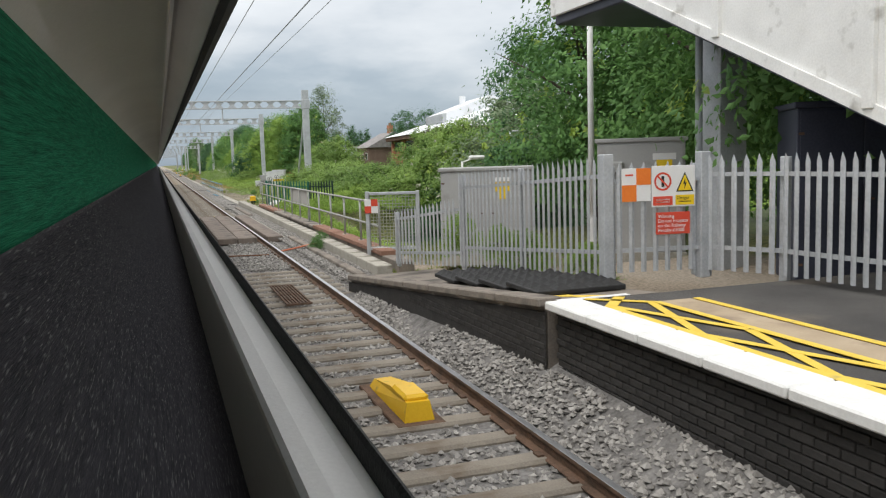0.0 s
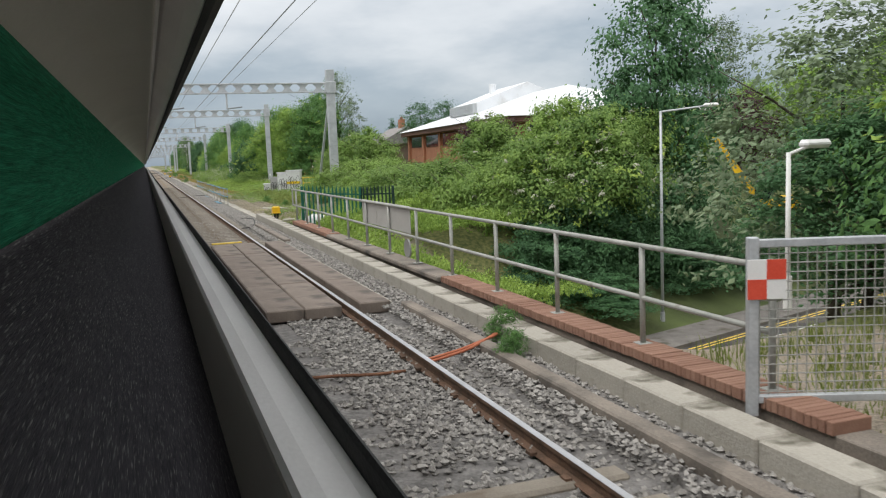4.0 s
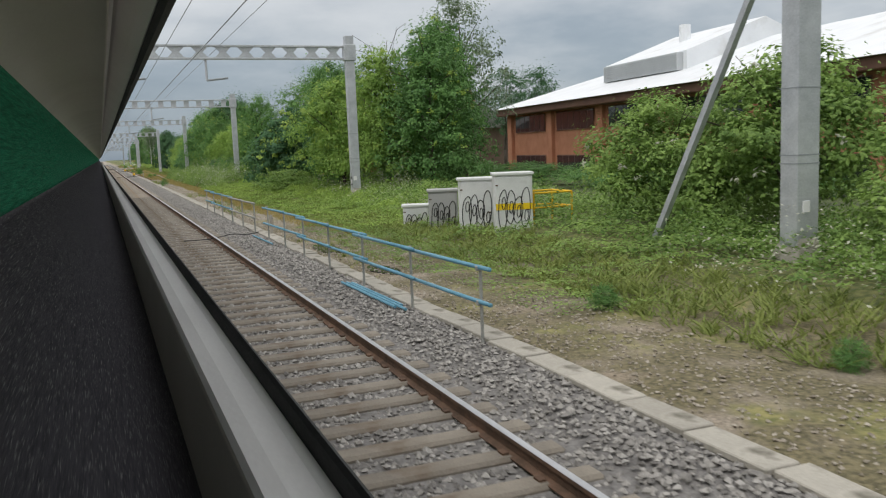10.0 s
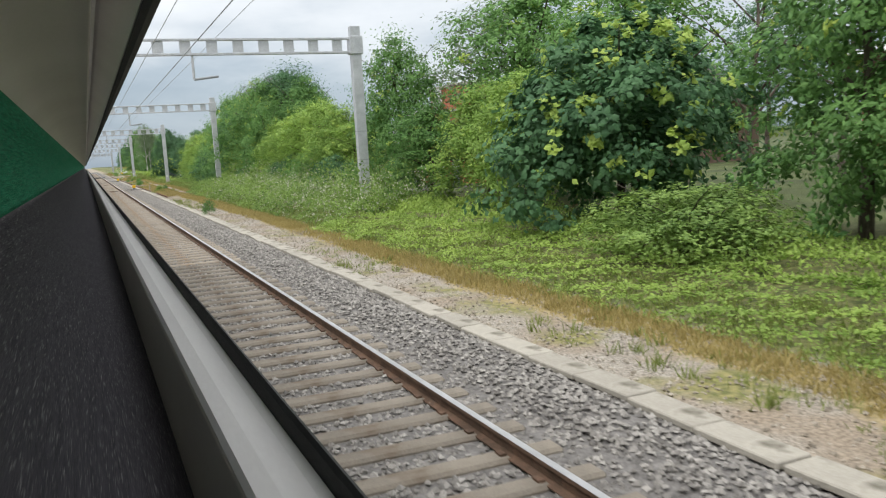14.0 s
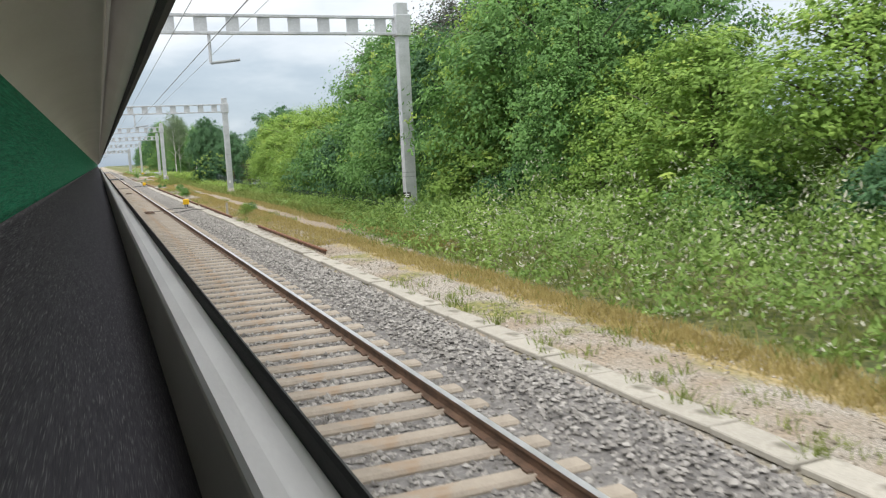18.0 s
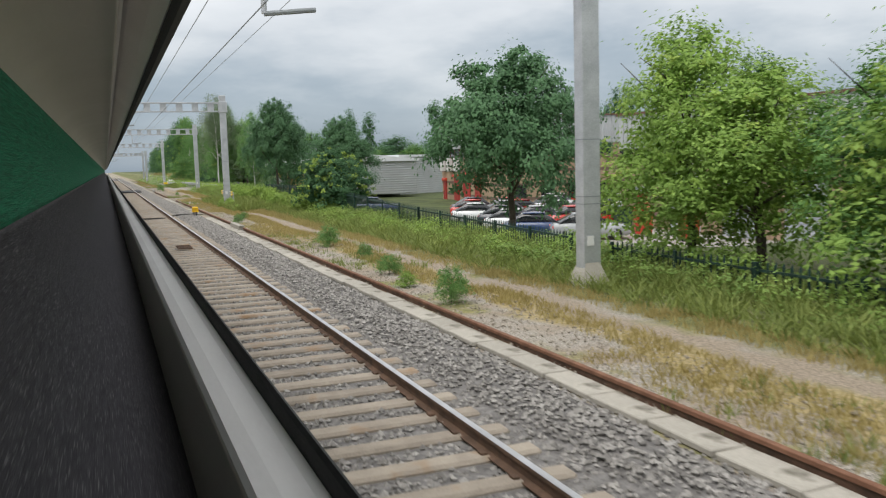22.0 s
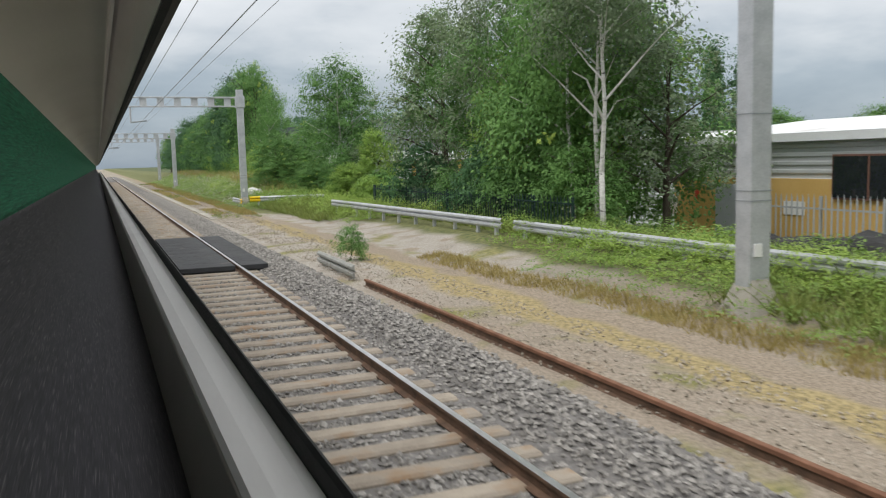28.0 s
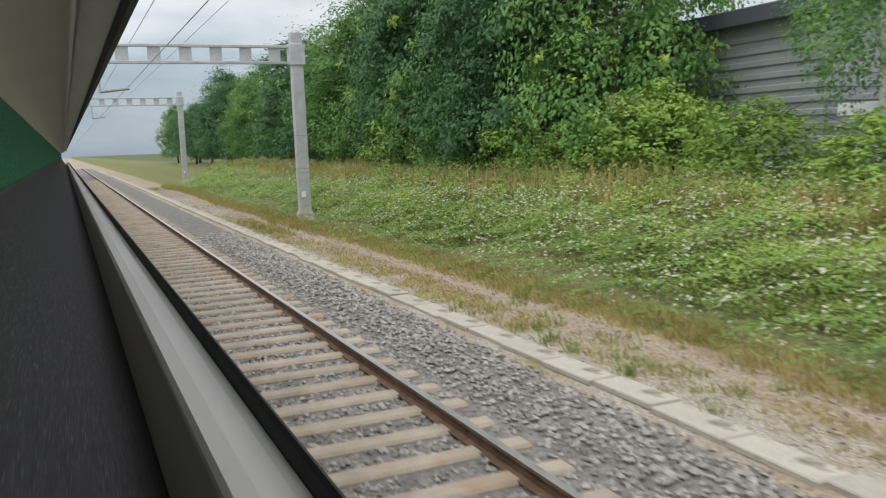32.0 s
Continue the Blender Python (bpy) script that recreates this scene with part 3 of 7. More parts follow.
# ---- concrete cable trough beside the line ----
trough = thing("cable_trough", 0, 0, 0, "pale concrete cable trough with loose lids", "cable trough", kind="structure")
lid = Geo().box(0, 0, 0, 0.36, 0.97, 0.07, 0.012).mesh("trough_lid", CONC)


def trough_x(y):
    return 4.72 + 0.22 * smooth01(60, 150, y) - 0.1 * smooth01(180, 210, y) + 0.2 * smooth01(280, 310, y)


far_lids = Geo()
n = 0
for i in range(430):
    y = 52 + 1.0 * i
    if 266 < y < 313 or 232 < y < 262 and rs.random() < 0.7:
        continue
    dz = rs.uniform(-0.02, 0.02)
    if n < 290:
        p = part("trough_lid", lid, CONC, trough)
        p.matrix_local = pose(trough_x(y) + rs.uniform(-0.03, 0.03), y, -0.108 + dz * 0.6, rs.uniform(-0.8, 0.8), rs.uniform(-1.2, 1.2), rs.uniform(-1.6, 1.6))
    else:
        far_lids.box(trough_x(y), y, -0.108 + dz * 0.6, 0.36, 0.97, 0.07, 0.012, rs.uniform(-0.03, 0.03))
    n += 1
tagged(part("trough_lids", far_lids, CONC, trough), kind="stuff")
for y0, y1 in ((52, 266), (313, 480)):
    part("trough_body", Geo().prism([(-0.16, -0.5), (-0.16, -0.16), (0.16, -0.16), (0.16, -0.5)], y0, y1), DARKCONC, trough).location = (4.78, 0, 0)

# ---- the carriage that the view is from ----
# It rides along with the camera; what shows of it is drawn out along the line as one long lining.
CY0, CY1 = -6.0, 460.0
carriage = thing("train_carriage", 0, 0, EYE, "inside of a train carriage, seat side and window surround", "train carriage", kind="structure")


def ribbon(pts, thick=0.012):
    """An open run of (x, z) as a thin closed profile."""
    back = []
    for i, (x, z) in enumerate(pts):
        a, b = pts[max(0, i - 1)], pts[min(len(pts) - 1, i + 1)]
        d = Vector((b[0] - a[0], b[1] - a[1])).normalized()
        back.append((x + d.y * thick, z - d.x * thick))
    return pts + back[::-1]


def eased(pts, k=5):
    """A smooth run through the points."""
    out = []
    for i in range(len(pts) - 1):
        p = [Vector((*pts[min(max(j, 0), len(pts) - 1)], 0)) for j in (i - 1, i, i + 1, i + 2)]
        for u in (j / k for j in range(k)):
            q = 0.5 * (2 * p[1] + (p[2] - p[0]) * u + (2 * p[0] - 5 * p[1] + 4 * p[2] - p[3]) * u * u + (3 * p[1] - p[0] - 3 * p[2] + p[3]) * u ** 3)
            out.append((q.x, q.y))
    return out + [pts[-1]]


def lining(name, pts, material, label, soft=True):
    return part(name, Geo().prism(ribbon(eased(pts) if soft else pts), CY0, CY1), material, carriage, label, smooth=soft)


lining("window_gasket", [(0.452, -0.690), (0.446, -0.70), (0.446, -0.752), (0.440, -0.765)], BLACK, "black rubber window gasket", False)
lining("window_sill", [(0.440, -0.766), (0.405, -0.775), (0.335, -0.779), (0.288, -0.788), (0.280, -0.802)], SURROUND, "pale moulded window sill", False)
lining("lower_wall", [(0.280, -0.803), (0.262, -0.95), (0.25, -1.25)], LINING, "beige wall below the sill")
lining("seat_back", [(0.24, -1.24), (0.14, -1.05), (0.03, -0.88), (-0.10, -0.71), (-0.205, -0.52), (-0.262, -0.32), (-0.285, -0.15)], SEATDARK, "charcoal striped seat fabric")
lining("headrest", [(-0.285, -0.149), (-0.295, 0.0), (-0.29, 0.13), (-0.27, 0.24), (-0.285, 0.31), (-0.33, 0.36)], SEATGREEN, "green ribbed headrest cover")
lining("wall_panel", [(-0.32, 0.325), (-0.23, 0.415), (-0.12, 0.47), (0.0, 0.492), (0.066, 0.485)], LINING, "beige wall lining")
lining("window_post", [(0.067, 0.49), (0.110, 0.80), (0.15, 0.76), (0.22, 0.68), (0.272, 0.635)], SURROUND, "pale window surround", False)
lining("upper_gasket", [(0.272, 0.634), (0.30, 0.622), (0.33, 0.63)], BLACK, "black rubber window gasket", False)
# Out of view: added shell that shades the seat, leaving only the window side open.
lining("roof", [(0.34, 0.66), (0.36, 0.95), (-0.2, 1.15), (-1.2, 1.1), (-1.6, 0.6), (-1.6, -1.3), (0.24, -1.32)], LINING, "unseen beige ceiling, closed far side and floor that shade the carriage")


# ---- plants ----
def leaf_mesh(name, pts, out, size, material, seed, droop=0.3, aspect=0.55):
    """Small leaves at the points, turned about the given outward ways."""
    g = np.random.default_rng(seed)
    n = len(pts)
    nor = out + g.normal(0, 0.42, (n, 3)) + np.array([0, 0, 0.45])
    nor /= np.linalg.norm(nor, axis=1)[:, None] + 1e-9
    along = g.normal(0, 1, (n, 3)) - np.array([0, 0, droop])
    along -= (along * nor).sum(1)[:, None] * nor
    along /= np.linalg.norm(along, axis=1)[:, None] + 1e-9
    side = np.cross(nor, along)
    ln = (g.uniform(0.65, 1.3, n) * size)[:, None]
    w = ln * aspect * 0.5
    v = np.stack([pts, pts + along * ln * 0.45 + side * w - nor * ln * 0.08, pts + along * ln, pts + along * ln * 0.45 - side * w - nor * ln * 0.08], 1).reshape(-1, 3)
    f = np.arange(4 * n).reshape(-1, 4)
    me = bpy.data.meshes.new(name)
    me.from_pydata(v.tolist(), [], f.tolist())
    me.materials.append(material)
    return me


def crown_points(blobs, n, clumps, seed, spread=0.16, inside=0.25):
    """Points in clumps over the skins of some ellipsoids, and the ways out of them."""
    g = np.random.default_rng(seed)
    b = np.array(blobs, float)
    area = (b[:, 3] * b[:, 4] + b[:, 4] * b[:, 5] + b[:, 3] * b[:, 5])
    which = g.choice(len(b), clumps, p=area / area.sum())
    d = g.normal(0, 1, (clumps, 3))
    d[:, 2] = np.where(d[:, 2] < -0.5, -d[:, 2], d[:, 2])
    d /= np.linalg.norm(d, axis=1)[:, None]
    rad = np.where(g.random(clumps) < inside, g.uniform(0.3, 0.8, clumps), g.uniform(0.82, 1.12, clumps))
    c = b[which, :3] + d * b[which, 3:] * rad[:, None]
    size = b[which, 3:].mean(1) * spread * g.uniform(0.6, 1.6, clumps)
    k = g.integers(0, clumps, n)
    off = g.normal(0, 1, (n, 3)) * np.array([1, 1, 0.7])
    return c[k] + off * size[k][:, None], d[k] * 0.8 + off * 0.35


def limbs(seed, h, r, lean, reach, count, fork=0.35, bend=0.1):
    """A tapered trunk with limbs that run up into the crown."""
    g = random.Random(seed)
    geo = Geo()
    pts = [Vector((0, 0, -0.3))]
    for k in range(1, 6):
        pts.append(Vector((lean[0] * k / 5 + g.uniform(-bend, bend), lean[1] * k / 5 + g.uniform(-bend, bend), h * k / 5)))
    rad = [r * (1.15 - 0.2 * k) for k in range(6)]
    for k in range(5):
        geo.tube(pts[k], pts[k + 1], max(rad[k], 0.02), max(rad[k + 1], 0.015), 8, caps=(k in (0, 4)))
    for i in range(count):
        u = fork + (0.9 - fork) * i / count
        k = min(4, int(u * 5))
        p = pts[k].lerp(pts[k + 1], u * 5 - k)
        a = i * 2.4 + g.uniform(-0.4, 0.4)
        q = p + Vector((math.cos(a), math.sin(a), g.uniform(0.6, 1.2))) * reach * g.uniform(0.35, 0.6)
        e = q + Vector((math.cos(a), math.sin(a), g.uniform(0.2, 0.9))) * reach * g.uniform(0.3, 0.5)
        r0 = r * (0.62 - 0.4 * u)
        geo.tube(p, q, max(r0, 0.02), max(r0 * 0.6, 0.012), 6, caps=False)
        geo.tube(q, e, max(r0 * 0.6, 0.012), 0.008, 5)
    return geo


def blobs_round(seed, h, w, low, count):
    """Overlapping ellipsoids that make an uneven crown of height h and width w, from the height low up."""
    g = random.Random(seed)
    out = []
    for i in range(count):
        u = (i + 0.5) / count
        z = low + (h - low) * (0.12 + 0.74 * u)
        ring = w * 0.30 * math.sin(math.pi * min(0.95, 0.25 + 0.7 * u))
        a = i * 2.4 + g.uniform(-0.5, 0.5)
        s = w * g.uniform(0.20, 0.30) * (1.1 - 0.45 * u)
        out.append((ring * math.cos(a), ring * math.sin(a), z, s, s, s * g.uniform(0.75, 1.05)))
    out.append((0, 0, low + (h - low) * 0.5, w * 0.30, w * 0.30, (h - low) * 0.42))
    return out


KINDS = {}


def tree_kind(name, leaf, seed, h, w, low, n, size, bark=BARK, r=0.13, blobs=14, clumps=260, droop=0.3, aspect=0.55, flowers=0, spread=0.16, tips=0):
    bl = blobs_round(seed, h, w, low, blobs)
    pts, out = crown_points(bl, n, clumps, seed, spread)
    crown = leaf_mesh("crown", pts, out, size, LEAF[leaf], seed, droop, aspect)
    trunk = limbs(seed, h * 0.78, r, (0.2, 0.1), w * 0.42, 9).mesh("trunk", bark, True)
    bloom = None
    if flowers:
        fp, fo = crown_points(bl, flowers * 9, flowers, seed + 7, 0.035, 0.0)
        bloom = leaf_mesh("flowers", fp, fo, 0.13, FLOWER, seed + 8, 1.6, 0.5)
    young = None
    if tips:
        tp, to = crown_points(bl, tips * 16, tips, seed + 5, 0.05, 0.0)
        high = tp[:, 2] > h * 0.25
        young = leaf_mesh("young_leaves", tp[high] * 1.02, to[high], size, LEAF["tip"], seed + 6, droop, aspect)
    KINDS[name] = (h, w, trunk, crown, bloom, young)


tree_kind("broad_a", "broad", 11, 8, 6.5, 0.1, 24000, 0.155, clumps=400, tips=70)
tree_kind("broad_b", "broad", 12, 8, 5.6, 0.1, 22000, 0.15, clumps=400, tips=60)
tree_kind("light_a", "light", 13, 7, 5.6, 0.0, 22000, 0.145, droop=0.6, clumps=440, tips=120)
tree_kind("light_b", "light", 14, 7, 5.0, 0.0, 20000, 0.14, droop=0.5, clumps=420, tips=110)
tree_kind("dark_a", "dark", 15, 8, 5.4, 0.0, 22000, 0.15, clumps=400)
tree_kind("grey_a", "grey", 16, 9, 5.0, 1.8, 8000, 0.13, droop=1.2, clumps=330, spread=0.13)
tree_kind("birch", "broad", 17, 10, 5.0, 1.6, 15000, 0.13, bark=BIRCHBARK, droop=1.6, clumps=420, spread=0.17, r=0.085)
tree_kind("maple", "maple", 27, 9, 9.0, 2.1, 44000, 0.165, blobs=30, clumps=420, r=0.2, spread=0.13, aspect=0.85)
tree_kind("ivy_tree", "broad", 29, 9, 5.4, -0.6, 22000, 0.17, blobs=24, clumps=480, r=0.16, tips=60)
tree_kind("tall_birch", "grey", 30, 11, 5.0, 4.2, 12000, 0.12, bark=BIRCHBARK, droop=1.6, clumps=360, spread=0.17, r=0.085)
tree_kind("pine", "dark", 28, 11, 5.0, 2.5, 5000, 0.30, blobs=18, clumps=130, aspect=0.25, spread=0.2)
tree_kind("copper", "copper", 35, 9, 6.2, 0.4, 24000, 0.15, clumps=400)
tree_kind("sycamore", "dark", 36, 5.4, 7.0, 0.0, 24000, 0.19, blobs=20, clumps=380, aspect=0.8, spread=0.11, tips=210)
tree_kind("thicket", "dark", 37, 6, 5.0, 0.0, 24000, 0.15, blobs=18, clumps=420, r=0.08)
tree_kind("hanging_creeper", "bramble", 38, 7.2, 5.2, 3.0, 24000, 0.14, r=0.09, blobs=18, flowers=120, droop=0.9, clumps=440, tips=60)
tree_kind("purple", "purple", 18, 5, 4.2, 0.9, 6000, 0.15)
tree_kind("poplar", "dark", 19, 16, 3.4, 0.8, 4200, 0.34, blobs=16, clumps=160)
tree_kind("bush_a", "broad", 21, 3, 4.2, 0.0, 6500, 0.13, r=0.05)
tree_kind("bush_b", "bramble", 22, 2.4, 4.4, 0.0, 13000, 0.12, r=0.04, clumps=340)
tree_kind("bush_l", "light", 23, 3, 3.6, 0.0, 6000, 0.13, r=0.05)
tree_kind("fence_weed", "weed", 39, 3, 3.2, 0.0, 5000, 0.16, r=0.04, clumps=120)
KINDS["fence_weed"] = KINDS["fence_weed"][:2] + (None,) + KINDS["fence_weed"][3:]
tree_kind("bush_d", "dark", 24, 3.2, 4.2, 0.0, 6500, 0.15, r=0.05)
tree_kind("creeper", "bramble", 26, 4.2, 4.6, 0.0, 19000, 0.13, r=0.08, flowers=22, clumps=360)
TR = random.Random(77)
NAMES = {"fence_weed": "weed", "bush_a": "bush", "bush_b": "bramble_bush", "bush_l": "bush", "bush_d": "bush", "creeper": "creeper_thicket", "hanging_creeper": "creeper_thicket", "thicket": "bush", "birch": "birch_tree", "tall_birch": "birch_tree", "pine": "pine_tree", "poplar": "poplar_tree"}


def plant(kind, x, y, h, w, label, group="", base=None, category=None):
    kh, kw, trunk, crown, bloom, young = KINDS[kind]
    z = ground_z(x, y) - 0.05 if base is None else base
    ob = new(NAMES.get(kind, "tree"))
    ob.matrix_world = pose(x, y, z, 0, 0, TR.uniform(0, 360))
    tagged(ob, label, category or ("bush" if "bush" in NAMES.get(kind, "") else "tree"), group)
    size = (w / kw, w / kw, h / kh)
    for nm, me in (("trunk", trunk), ("crown", crown), ("flowers", bloom), ("young_leaves", young)):
        if me:
            p = part(nm, me, None, ob)
            p.scale = size
            if nm == "flowers":
                tagged(p, "drooping pale flower spikes", kind="stuff")
            elif nm == "young_leaves":
                tagged(p, "lime green young leaf tips", kind="stuff")
    return ob


def belt(y0, y1, step, x0, x1, h0, h1, kinds, label, group, wide=0.72):
    """A belt of trees along the line."""
    y = y0
    while y < y1:
        h = TR.uniform(h0, h1)
        plant(TR.choice(kinds), TR.uniform(x0, x1), y, h, h * TR.uniform(wide - 0.1, wide + 0.14), label, group)
        y += step * TR.uniform(0.75, 1.25)


BELT = "dense green broadleaf tree in the line-side belt"
# behind the station
for x, y, h, w, k in ((12, 26.5, 8, 6.0, "grey_a"), (11.6, 21, 8.5, 6.5, "broad_a"), (12.5, 16, 9.5, 7, "broad_a"), (11.5, 10.5, 9.5, 7, "broad_b"), (13, 4.5, 9.5, 7, "broad_b"), (13, -2, 9, 7, "dark_a"), (16, 23, 11, 7, "broad_b"), (16.5, 13, 12, 8, "broad_a")):
    plant(k, x, y, h, w, "tall leafy green tree behind the station fence", "station trees")
for x, y, h in ((5.55, 15.4, 1.0), (5.5, 12.2, 0.9), (5.9, 14.2, 0.8), (5.7, 10.6, 0.8)):
    plant("bush_l", x, y, h, 0.9, "tall yellow-green weed behind the platform fence", "fence weeds", category="weed", base=0.4)
plant("dark_a", 10.8, 24.6, 3.8, 3.8, "dark overgrown bush below the station", "station trees", category="bush")
for x, y, h, w in ((14.2, 43.0, 4.4, 4.2), (15.6, 42.0, 5.0, 4.2), (17.4, 42.8, 5.6, 4.6), (19.6, 43.8, 6.0, 4.6), (14.6, 45.0, 4.2, 4.4), (13.2, 41.4, 3.4, 3.6), (15.0, 39.8, 1.5, 3.4), (19.6, 41.8, 2.2, 3.4), (22.4, 42.8, 2.0, 3.6), (25.4, 44.2, 2.0, 3.6)):
    plant("thicket", x, y, h, w, "dense dark green bush beneath the flowering creeper", "creeper bushes", base=-3.4)
for x, y, h, w in ((14.8, 44.0, 7.2, 5.4), (16.2, 42.4, 8.0, 5.2), (18.4, 44.2, 8.4, 5.2), (17.0, 46.4, 8.8, 5.4)):
    plant("hanging_creeper", x, y, h * 0.93, w, "overhanging creeper thicket with drooping pale flower spikes", "creepers", base=-3.6)
plant("dark_a", 20.6, 45.0, 13.8, 6.8, "tall dark green tree beside the road under the bridge", "road trees", base=-3.4)
plant("grey_a", 38, 46.0, 11, 8, "tall green tree beside the road under the bridge", "road trees", base=-4.0)
plant("light_a", 43, 54, 11, 8, "yellow-green tree beside the road under the bridge", "road trees", base=-3.0)
plant("light_b", 33, 39.5, 9, 7, "yellow-green tree beside the road under the bridge", "road trees", base=-4.0)
for x, y, h, w, k in ((34.5, 57.0, 5.4, 5.5, "purple"), (39.0, 61.0, 6.5, 7.0, "light_a"), (44.5, 62.0, 8.0, 8.0, "light_b"), (51.0, 60.0, 11.0, 9.0, "light_a"), (51.0, 52.0, 12.0, 9.0, "grey_a"), (30.0, 58.0, 5.5, 6.0, "light_b")):
    plant(k, x, y, h, w, "tall green tree along the side road", "road trees")
plant("bush_l", 27.5, 45.8, 3.0, 4.4, "yellow-green bush beside the road under the bridge", "creeper bushes", base=-3.6)
plant("grey_a", 44, 72, 13, 9, "green tree behind the brick office", "far trees")
# overgrown slope after the bridge
for x, y, h, w, k in ((11.0, 52.5, 1.45, 4.2, "bush_b"), (12.2, 49.5, 1.75, 4.6, "bush_b"), (12.6, 53, 1.55, 5, "bush_b"), (10.9, 57, 1.4, 4.2, "bush_b"), (10.0, 60.5, 1.5, 4.0, "bush_b"), (11.6, 62, 1.9, 5, "bush_b"), (13.8, 58, 1.6, 5, "bush_b"), (14.6, 65.5, 1.9, 5, "bush_b"), (12.2, 57.0, 1.6, 5, "bush_b")):
    plant(k, x, y, h, w, "rounded mound of green bramble and creeper", "bramble mounds")
for x, y, h, w in ((12.2, 46.4, 3.1, 4.4), (13.6, 46.0, 3.4, 5.0), (14.6, 47.5, 3.5, 5.0), (11.6, 49.0, 3.1, 5.0), (14.2, 51.5, 3.0, 5.0)):
    plant("bush_b", x, y, h, w, "rounded mound of green bramble and creeper", "bramble mounds", base=-1.9)
plant("creeper", 14.2, 70.2, 4.2, 5.0, "creeper thicket climbing round a steel mast", "creepers")
plant("creeper", 19.4, 60.3, 4.5, 5.4, "creeper thicket below the brick office", "creepers")
plant("creeper", 13.4, 73.5, 3.4, 4.2, "creeper thicket below the brick office", "creepers")
for x, y, h in ((38.9, 133.9, 10.6), (43.2, 134.5, 10.8)):
    plant("pine", x, y, h, 6.0, "tall dark pine behind the brick office", "pines")
plant("purple", 23.0, 70.5, 4.9, 4.6, "purple-leaved plum tree beside the brick office", "plum trees")
plant("purple", 27, 76, 5.0, 4.0, "purple-leaved plum tree beside the brick office", "plum trees")
for i in range(9):
    plant("bush_a", 22 + TR.uniform(-0.5, 0.5), 78 + 4.2 * i, 1.25, 4.6, "clipped green hedge bush before the brick office", "office hedge")
plant("ivy_tree", 15.0, 93.8, 8.8, 4.9, "tall ivy-clad dark green tree", "belt trees")
plant("ivy_tree", 17.0, 97.0, 9.5, 4.8, "tall ivy-clad dark green tree", "belt trees")
plant("grey_a", 19, 99, 11.5, 5.5, "tall open-crowned grey-green tree", "belt trees")
# the belt, from the office to the car park
for x, y, h, w, k in ((12.2, 100, 6.4, 5.4, "light_a"), (13.6, 96.5, 7.6, 5.0, "light_b"), (13.4, 105.2, 8.2, 4.6, "ivy_tree"), (12.6, 111.8, 5.2, 6.6, "sycamore"), (13.0, 117.6, 4.6, 4.4, "light_a"), (13.6, 121.5, 4.6, 4.6, "light_b"), (12.8, 125.2, 4.2, 4.2, "broad_b"), (13.2, 129.4, 7.6, 4.6, "broad_b"), (13.4, 137.0, 3.9, 4.0, "light_b"), (13.6, 140.4, 5.0, 4.8, "light_a"), (13.2, 144.2, 5.6, 5.0, "light_b"), (13.6, 148.4, 5.4, 5.4, "light_a"), (13.2, 152.6, 4.9, 5.0, "light_b"), (13.8, 156.4, 4.8, 4.8, "light_a"), (15.0, 165.0, 9.4, 6.0, "copper"), (15.2, 172.5, 9.6, 6.0, "copper"), (16.4, 187.0, 9.2, 6.4, "copper")):
    plant(k, x, y, h, w, BELT, "belt trees")
belt(119.5, 130, 4.6, 17, 19, 8.5, 11, ("grey_a", "grey_a", "broad_b"), "tall grey-green tree at the back of the belt", "belt trees")
belt(157, 172, 4.8, 15.5, 17.5, 8.5, 11, ("broad_a", "dark_a", "broad_b"), BELT, "belt trees")
belt(180, 188, 3.4, 12.8, 14.0, 4.8, 5.8, ("light_a", "broad_b", "light_b"), BELT, "belt trees", 0.8)
belt(158, 180, 3.8, 12.8, 14.0, 6.0, 9.0, ("broad_a", "light_b", "broad_b", "dark_a"), BELT, "belt trees")
belt(162, 190, 4.2, 12.0, 12.6, 3.2, 4.6, ("light_b", "bush_a", "bush_d", "light_a"), "leafy green bush at the front of the belt", "belt bushes", 1.1)
belt(187, 204, 2.6, 12.6, 13.8, 4.8, 6.0, ("light_a", "light_b", "broad_b", "light_a"), BELT, "belt trees", 0.85)
belt(174, 181, 4.0, 15.5, 17, 8.0, 9.5, ("dark_a", "broad_b"), BELT, "belt trees")
belt(136, 160, 5.0, 11.8, 12.4, 1.6, 2.4, ("bush_a", "bush_d", "bush_l"), "low leafy bush at the foot of the belt", "belt bushes", 1.5)
for x, y, h in ((18.1, 109.9, 9.8), (19.7, 114.9, 9.2)):
    solid("dead_tree", limbs(91 + int(y), h, 0.1, (0.4, 0.2), 3.2, 16, 0.3, 0.25), BARK, "bare dead tree with thin grey branches", "tree", "dead trees", x=x, y=y, z=-0.2, smooth=True)
plant("bush_b", 10.3, 106.5, 1.15, 4.2, "low bright green mound of ground ivy", "bramble mounds")
# round the car park
plant("maple", 17, 221.0, 8.9, 7.4, "large solitary maple at the edge of the car park", "car park trees")
plant("maple", 16.0, 246.6, 6.6, 4.7, "round-crowned maple behind the car park fence", "car park trees")
plant("sycamore", 11.5, 231.6, 3.3, 4.3, "leafy green sycamore bush on the bank", "bank bushes", category="bush")
plant("bush_a", 11.9, 235.0, 2.3, 2.4, "leafy green bush on the bank", "bank bushes")
plant("maple", 15.4, 268.0, 9.2, 5.6, "tall dark green tree beyond the car park", "car park trees")
plant("birch", 14.5, 276, 9.0, 3.6, "slender birch beyond the car park", "car park trees")
plant("purple", 22.5, 276, 6.0, 4.5, "purple-brown tree beside the metal shed", "car park trees")
